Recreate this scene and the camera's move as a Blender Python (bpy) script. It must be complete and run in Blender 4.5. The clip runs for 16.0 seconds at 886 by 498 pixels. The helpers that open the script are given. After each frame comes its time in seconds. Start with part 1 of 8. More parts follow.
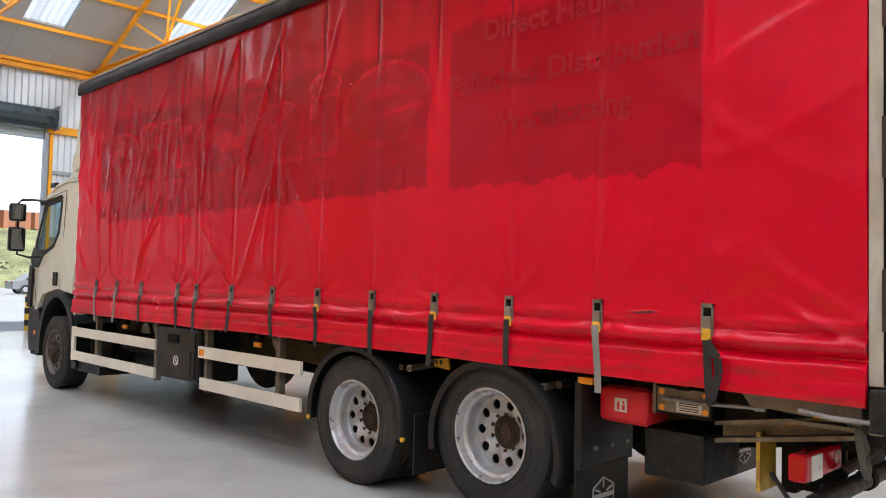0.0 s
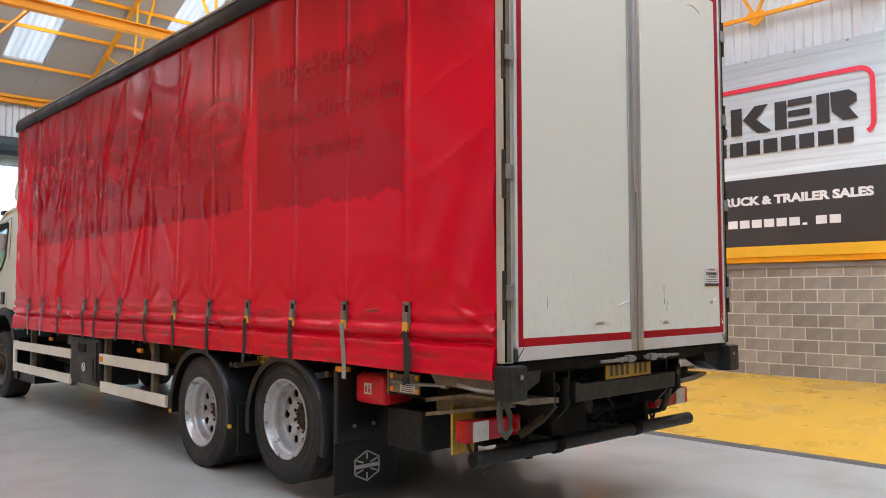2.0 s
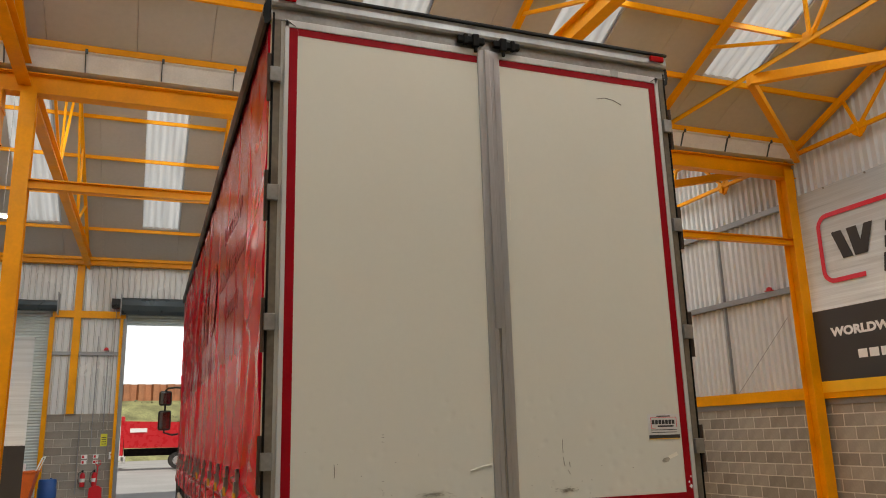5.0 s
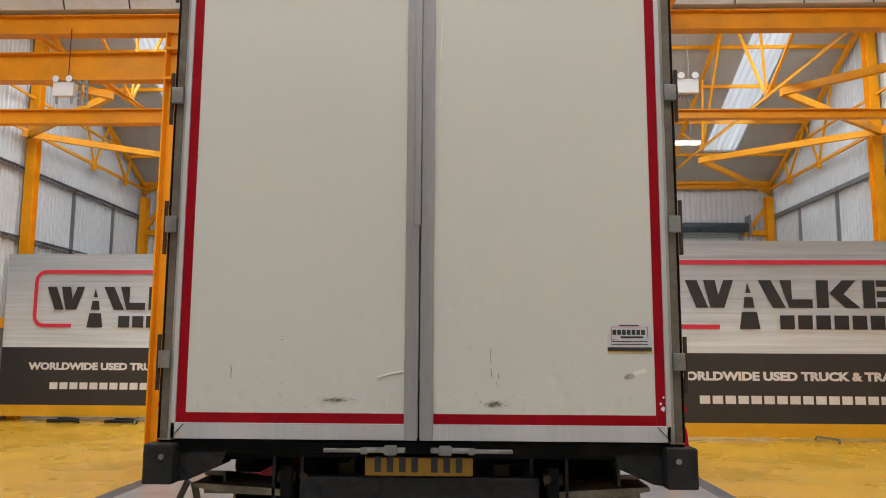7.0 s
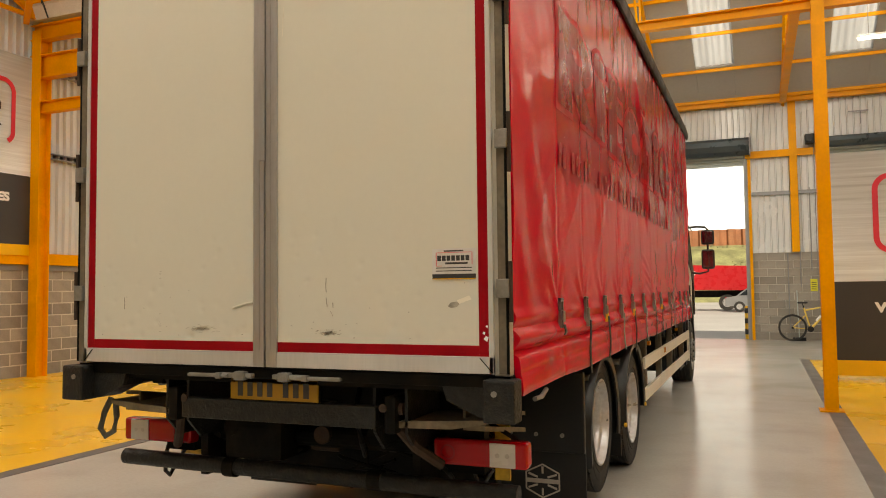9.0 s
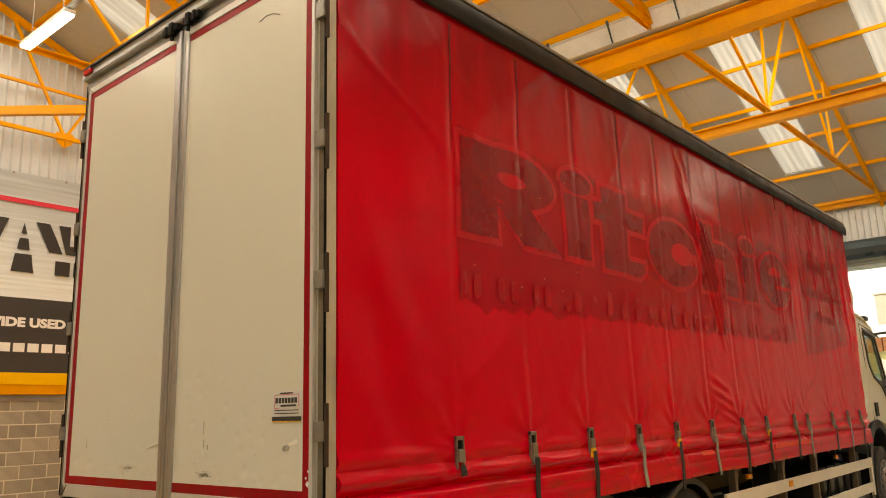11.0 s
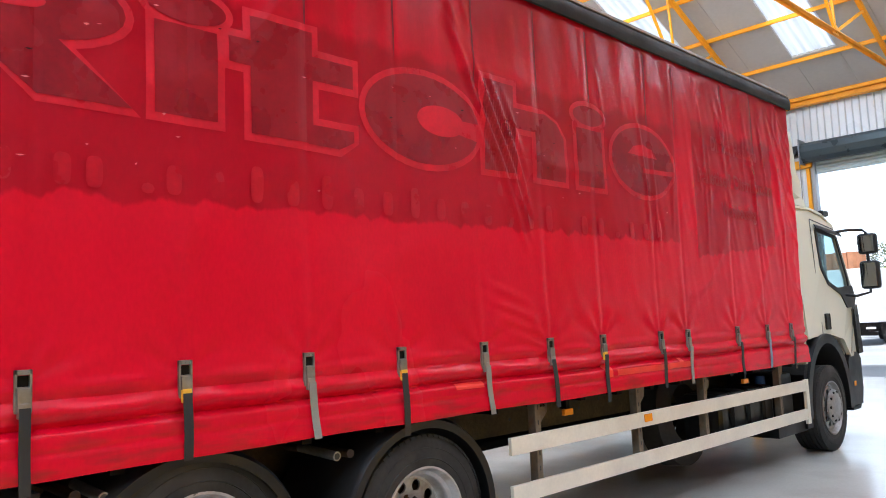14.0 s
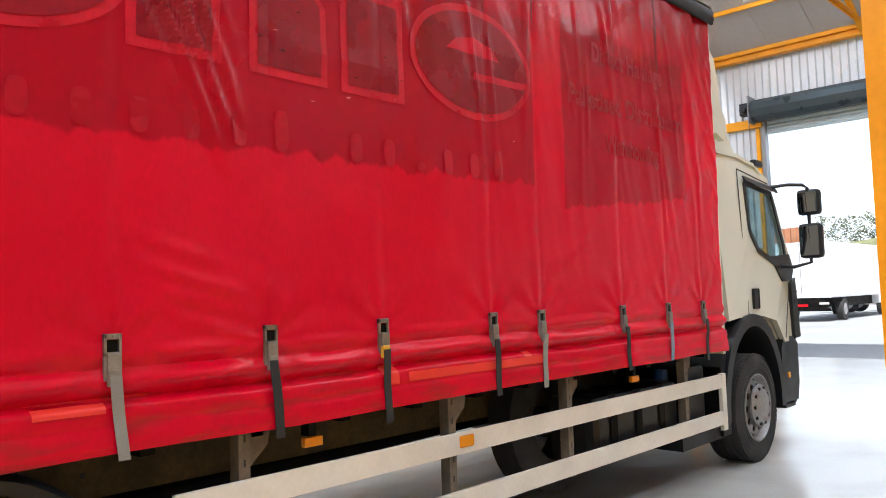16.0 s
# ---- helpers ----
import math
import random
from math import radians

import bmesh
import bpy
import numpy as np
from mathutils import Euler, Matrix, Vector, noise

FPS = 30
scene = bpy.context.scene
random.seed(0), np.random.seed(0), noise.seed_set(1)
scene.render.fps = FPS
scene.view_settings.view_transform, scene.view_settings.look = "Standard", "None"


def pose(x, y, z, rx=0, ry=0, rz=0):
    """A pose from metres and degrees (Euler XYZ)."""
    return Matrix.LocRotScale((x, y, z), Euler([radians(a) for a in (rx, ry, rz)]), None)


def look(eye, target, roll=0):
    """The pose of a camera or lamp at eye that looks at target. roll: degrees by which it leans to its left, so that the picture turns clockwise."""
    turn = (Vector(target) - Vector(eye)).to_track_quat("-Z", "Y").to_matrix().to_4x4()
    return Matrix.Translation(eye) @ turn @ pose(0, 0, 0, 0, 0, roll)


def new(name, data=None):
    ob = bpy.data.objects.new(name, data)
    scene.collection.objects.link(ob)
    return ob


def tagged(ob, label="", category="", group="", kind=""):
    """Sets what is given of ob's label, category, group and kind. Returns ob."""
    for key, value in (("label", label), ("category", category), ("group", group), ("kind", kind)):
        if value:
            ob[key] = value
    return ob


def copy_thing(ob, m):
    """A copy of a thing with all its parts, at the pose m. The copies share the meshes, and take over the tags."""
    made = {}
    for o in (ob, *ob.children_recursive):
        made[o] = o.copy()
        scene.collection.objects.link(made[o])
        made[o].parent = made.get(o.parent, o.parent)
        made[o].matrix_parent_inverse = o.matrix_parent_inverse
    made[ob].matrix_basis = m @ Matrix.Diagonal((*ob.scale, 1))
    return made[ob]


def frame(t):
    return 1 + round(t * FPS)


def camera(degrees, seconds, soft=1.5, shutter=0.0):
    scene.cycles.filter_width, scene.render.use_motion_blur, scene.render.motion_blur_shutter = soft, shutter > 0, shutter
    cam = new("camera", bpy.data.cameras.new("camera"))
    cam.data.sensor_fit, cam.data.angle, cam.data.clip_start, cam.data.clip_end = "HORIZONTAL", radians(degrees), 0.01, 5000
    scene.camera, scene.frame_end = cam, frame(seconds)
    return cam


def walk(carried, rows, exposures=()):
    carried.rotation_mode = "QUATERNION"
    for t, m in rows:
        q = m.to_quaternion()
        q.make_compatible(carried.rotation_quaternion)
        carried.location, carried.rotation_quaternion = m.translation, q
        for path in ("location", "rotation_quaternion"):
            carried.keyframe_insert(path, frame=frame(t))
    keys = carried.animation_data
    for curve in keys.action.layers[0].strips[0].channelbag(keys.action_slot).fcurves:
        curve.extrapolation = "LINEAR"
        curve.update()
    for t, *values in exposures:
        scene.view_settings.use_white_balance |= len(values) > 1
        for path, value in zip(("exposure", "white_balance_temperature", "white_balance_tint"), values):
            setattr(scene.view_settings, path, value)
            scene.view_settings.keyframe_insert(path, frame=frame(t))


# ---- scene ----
cam = camera(59.3, 16.0, soft=1.0)
PATH = [
    (0, (-5.019, -1.03, 1.558), (-3.604, 0.382, 1.64), 1.3),
    (0.5, (-4.903, -1.477, 1.542), (-3.497, -0.056, 1.608), 1.1),
    (1, (-4.822, -2.015, 1.533), (-3.429, -0.582, 1.599), 0.7),
    (1.5, (-4.642, -2.433, 1.507), (-3.253, -0.996, 1.584), 0.4),
    (2, (-4.452, -2.88, 1.529), (-3.082, -1.427, 1.642), -0.1),
    (2.5, (-4.142, -3.22, 1.541), (-2.816, -1.732, 1.716), -0.6),
    (3, (-3.743, -3.429, 1.572), (-2.492, -1.889, 1.823), -1.1),
    (3.2, (-3.565, -3.519, 1.58), (-2.354, -1.953, 1.864), -1.3),
    (5.3, (-1.477, -3.942, 1.634), (-0.884, -2.093, 2.109), -1.3),
    (5.5, (-1.258, -3.966, 1.62), (-0.733, -2.093, 2.089), -1.0),
    (6, (-0.762, -3.929, 1.604), (-0.421, -2.005, 2.031), -0.4),
    (6.5, (-0.279, -3.864, 1.601), (-0.133, -1.901, 1.955), 0.0),
    (7, (0.237, -3.828, 1.566), (0.173, -1.847, 1.831), 0.3),
    (7.5, (0.749, -3.735, 1.565), (0.482, -1.761, 1.74), 0.2),
    (8, (1.293, -3.649, 1.536), (0.839, -1.704, 1.645), -0.2),
    (8.2, (1.501, -3.607, 1.515), (0.981, -1.677, 1.601), -0.2),
    (10.3, (3.469, -2.657, 1.548), (2.361, -1.011, 1.803), -1.9),
    (10.5, (3.62, -2.566, 1.551), (2.459, -0.965, 1.849), -1.8),
    (11, (3.928, -2.289, 1.6), (2.656, -0.801, 2.009), -1.6),
    (11.5, (4.215, -1.946, 1.616), (2.857, -0.565, 2.116), -1.7),
    (12, (4.391, -1.531, 1.606), (2.974, -0.223, 2.138), -2.0),
    (12.5, (4.568, -1.041, 1.584), (3.121, 0.258, 2.052), -2.2),
    (13, (4.63, -0.525, 1.546), (3.187, 0.809, 1.918), -2.6),
    (13.5, (4.628, 0.016, 1.558), (3.197, 1.387, 1.826), -2.4),
    (14, (4.579, 0.571, 1.563), (3.169, 1.974, 1.768), -2.4),
    (14.5, (4.432, 1.164, 1.575), (3.044, 2.594, 1.739), -2.2),
    (15, (4.344, 1.722, 1.571), (2.964, 3.162, 1.723), -2.2),
    (15.5, (4.196, 2.322, 1.57), (2.824, 3.771, 1.709), -2.0),
    (16, (4.038, 2.944, 1.559), (2.68, 4.407, 1.687), -1.9),
]
EXPOSURES = [(0, 1.07, 5600, 10), (1.5, 1.0, 5600, 10), (2.5, 0.8, 5500, 10), (3.2, 0.73, 5800, 10), (5.5, 0.04, 6900, 10), (6, 0.36, 6500, 10), (6.5, 0.46, 6100, 10), (8, 0.6, 5900, 10), (10.3, 0.5, 12000, 10), (11, 0.55, 9500, 10), (11.5, 0.58, 7000, 10), (12, 0.62, 5200, 10), (12.5, 0.88, 4600, 10), (13.5, 1.24, 5100, 10), (15, 1.25, 5700, 10), (16, 1.23, 5700, 10)]
walk(cam, [(t, look(eye, target, roll)) for t, eye, target, roll in PATH], EXPOSURES)
SKY, SUN, ROOFLIGHT = 0.035, 2.9, 68.0

# ---------- light ----------
world = bpy.data.worlds.new("world")
scene.world = world
world.use_nodes = True
wn = world.node_tree.nodes
sky = wn.new("ShaderNodeTexSky")
sky.sky_type, sky.sun_disc = "NISHITA", False
sky.sun_elevation, sky.sun_rotation = radians(52), radians(156)
sky.air_density, sky.dust_density = 1.0, 5.0
wn["Background"].inputs["Strength"].default_value = SKY
world.node_tree.links.new(sky.outputs[0], wn["Background"].inputs[0])

sun = new("sun", bpy.data.lights.new("sun", "SUN"))
sun.data.energy, sun.data.angle, sun.data.color = SUN, radians(0.6), (1.0, 0.95, 0.88)
sun.matrix_world = look((0, 0, 30), (0 - 0.25, 0 + 0.56, 30 - 0.79))

# the hall: walls, roof bays, truss lines
XR, XL, YF, YB = 9.9, -10.4, 20.86, -12.96
VALLEY, HALF, EAVE, RIDGE = 7.33, 6.765, 6.89, 9.8
RIDGES = (0.565, 14.095)
TRUSS_X = (-10.2, -6.9, -3.6, -0.26, 3.05, 6.4, 9.75)
SKY_X = {-12.965: (-8.2, -5.0, -1.69, 1.25, 4.2, 7.29), RIDGES[0]: (-8.2, -5.0, -1.69, 1.25, 4.2, 7.29), RIDGES[1]: (-7.8, -4.75, -1.66, 1.31, 4.67, 7.8)}
SKY_D = {-12.965: (0.1, 5.4), RIDGES[0]: (0.1, 5.4), RIDGES[1]: (0.1, 5.1)}  # how far down the slope each bay's roof lights run
PURLIN = {-12.965: (0.27, 1.3, 2.33, 3.36, 4.39, 5.42, 6.46), RIDGES[0]: (0.27, 1.3, 2.33, 3.36, 4.39, 5.42, 6.46), RIDGES[1]: (0.2, 1.13, 2.45, 3.8, 5.18, 6.5)}


def roof_z(y):
    """Underside of the roof, pitched in bays along y."""
    d = (y - RIDGES[0]) % (2 * HALF)
    d = min(d, 2 * HALF - d)
    return RIDGE - (RIDGE - EAVE) * d / HALF


# daylight in the openings of the roof lights
DAY = {-12.965: (1.4, 0.32), RIDGES[0]: (1.5, 0.7), RIDGES[1]: (1.5, 0.32)}  # south slopes take the sun; strengths per bay set to balance the hall
# bay -12.965 and its lamps are assumed, unseen behind the camera
for r in (-12.965, *RIDGES):
    for x in SKY_X[r]:
        for side in (-1, 1):
            if r < -5 and side < 0:
                continue
            lamp = new("rooflight_daylight", bpy.data.lights.new("rooflight_daylight", "AREA"))
            lamp.data.shape, lamp.data.size, lamp.data.size_y = "RECTANGLE", 0.98, 4.6
            lamp.data.energy, lamp.data.color = ROOFLIGHT * DAY[r][side > 0], (0.9, 0.96, 1.0)
            y = r + side * 2.85
            slope = math.atan2(RIDGE - EAVE, HALF)
            lamp.matrix_world = pose(x, y, roof_z(y) - 0.02, -side * math.degrees(slope), 0, 0)


# ---------- materials ----------
def mat(name, color, rough=0.5, metal=0.0, var=0.12, scale=3.0, fine=40.0, bump=0.05, stain=None, stain_amt=0.35, stain_scale=1.2,
        stretch=(1, 1, 1), rough_var=0.12, dist=0.01, spec=0.5, coat=0.0, rand=0.0):
    """A surface with broad and fine variation of tone, gloss and relief, and optional stains."""
    m = bpy.data.materials.new(name)
    m.use_nodes = True
    nt = m.node_tree
    n, l = nt.nodes, nt.links
    b = n["Principled BSDF"]
    b.inputs["Metallic"].default_value = metal
    b.inputs["Specular IOR Level"].default_value = spec
    b.inputs["Coat Weight"].default_value = coat
    b.inputs["Coat Roughness"].default_value = 0.15
    tc = n.new("ShaderNodeTexCoord")
    mp = n.new("ShaderNodeMapping")
    mp.inputs["Scale"].default_value = stretch
    l.new(tc.outputs["Object"], mp.inputs["Vector"])

    def tex(s, detail=4.0):
        t = n.new("ShaderNodeTexNoise")
        t.inputs["Scale"].default_value, t.inputs["Detail"].default_value = s, detail
        l.new(mp.outputs["Vector"], t.inputs["Vector"])
        return t.outputs["Fac"]

    def rng(sock, a, c, lo=0.3, hi=0.7):
        r = n.new("ShaderNodeMapRange")
        r.inputs["From Min"].default_value, r.inputs["From Max"].default_value = lo, hi
        r.inputs["To Min"].default_value, r.inputs["To Max"].default_value = a, c
        l.new(sock, r.inputs["Value"])
        return r.outputs["Result"]

    def mul(a, c):
        k = n.new("ShaderNodeMath")
        k.operation = "MULTIPLY"
        l.new(a, k.inputs[0])
        l.new(c, k.inputs[1])
        return k.outputs[0]

    broad, grain = tex(scale), tex(fine, 3.0)
    tone = mul(rng(broad, 1 - var, 1 + var), rng(grain, 1 - var * 0.5, 1 + var * 0.5))
    if rand:
        oi = n.new("ShaderNodeObjectInfo")
        tone = mul(tone, rng(oi.outputs["Random"], 1 - rand, 1 + rand, 0, 1))
    mix = n.new("ShaderNodeMix")
    mix.data_type, mix.blend_type = "RGBA", "MULTIPLY"
    mix.inputs["Factor"].default_value = 1.0
    mix.inputs[6].default_value = (*color, 1)
    l.new(tone, mix.inputs[7])
    col = mix.outputs[2]
    if stain:
        s = n.new("ShaderNodeMix")
        s.data_type = "RGBA"
        l.new(rng(tex(stain_scale, 6.0), 0, stain_amt, 0.48, 0.72), s.inputs["Factor"])
        l.new(col, s.inputs[6])
        s.inputs[7].default_value = (*stain, 1)
        col = s.outputs[2]
    l.new(col, b.inputs["Base Color"])
    l.new(rng(broad, max(0.02, rough - rough_var), min(1, rough + rough_var)), b.inputs["Roughness"])
    if bump:
        bp = n.new("ShaderNodeBump")
        bp.inputs["Strength"].default_value, bp.inputs["Distance"].default_value = bump, dist
        l.new(grain, bp.inputs["Height"])
        l.new(bp.outputs["Normal"], b.inputs["Normal"])
    return m


def glow(name, color, power):
    m = bpy.data.materials.new(name)
    m.use_nodes = True
    b = m.node_tree.nodes["Principled BSDF"]
    b.inputs["Base Color"].default_value = (*color, 1)
    b.inputs["Emission Color"].default_value = (*color, 1)
    b.inputs["Emission Strength"].default_value = power
    return m


def sheet(name, color):
    """A thin sheet that lets daylight through and scatters it."""
    m = bpy.data.materials.new(name)
    m.use_nodes = True
    n, l = m.node_tree.nodes, m.node_tree.links
    t = n.new("ShaderNodeBsdfTranslucent")
    d = n.new("ShaderNodeBsdfDiffuse")
    mix = n.new("ShaderNodeMixShader")
    tc, mp, no, rg, cm = (n.new(k) for k in ("ShaderNodeTexCoord", "ShaderNodeMapping", "ShaderNodeTexNoise", "ShaderNodeMapRange", "ShaderNodeMix"))
    mp.inputs["Scale"].default_value = (7.0, 0.35, 0.35)  # grime washed down along the sheet
    no.inputs["Scale"].default_value, no.inputs["Detail"].default_value = 1.0, 4.0
    l.new(tc.outputs["Object"], mp.inputs["Vector"])
    l.new(mp.outputs["Vector"], no.inputs["Vector"])
    l.new(no.outputs["Fac"], rg.inputs["Value"])
    rg.inputs["From Min"].default_value, rg.inputs["From Max"].default_value = 0.35, 0.65
    cm.data_type = "RGBA"
    cm.inputs[6].default_value, cm.inputs[7].default_value = (*[c * 0.74 for c in color], 1), (*color, 1)
    l.new(rg.outputs["Result"], cm.inputs["Factor"])
    l.new(cm.outputs[2], t.inputs["Color"])
    d.inputs["Color"].default_value = (*color, 1)
    mix.inputs[0].default_value = 0.25
    l.new(t.outputs[0], mix.inputs[1])
    l.new(d.outputs[0], mix.inputs[2])
    l.new(mix.outputs[0], n["Material Output"].inputs["Surface"])
    return m


def glass(name, color, rough=0.02):
    m = bpy.data.materials.new(name)
    m.use_nodes = True
    b = m.node_tree.nodes["Principled BSDF"]
    b.inputs["Base Color"].default_value = (*color, 1)
    b.inputs["Roughness"].default_value = rough
    b.inputs["Transmission Weight"].default_value = 1.0
    b.inputs["IOR"].default_value = 1.1
    return m


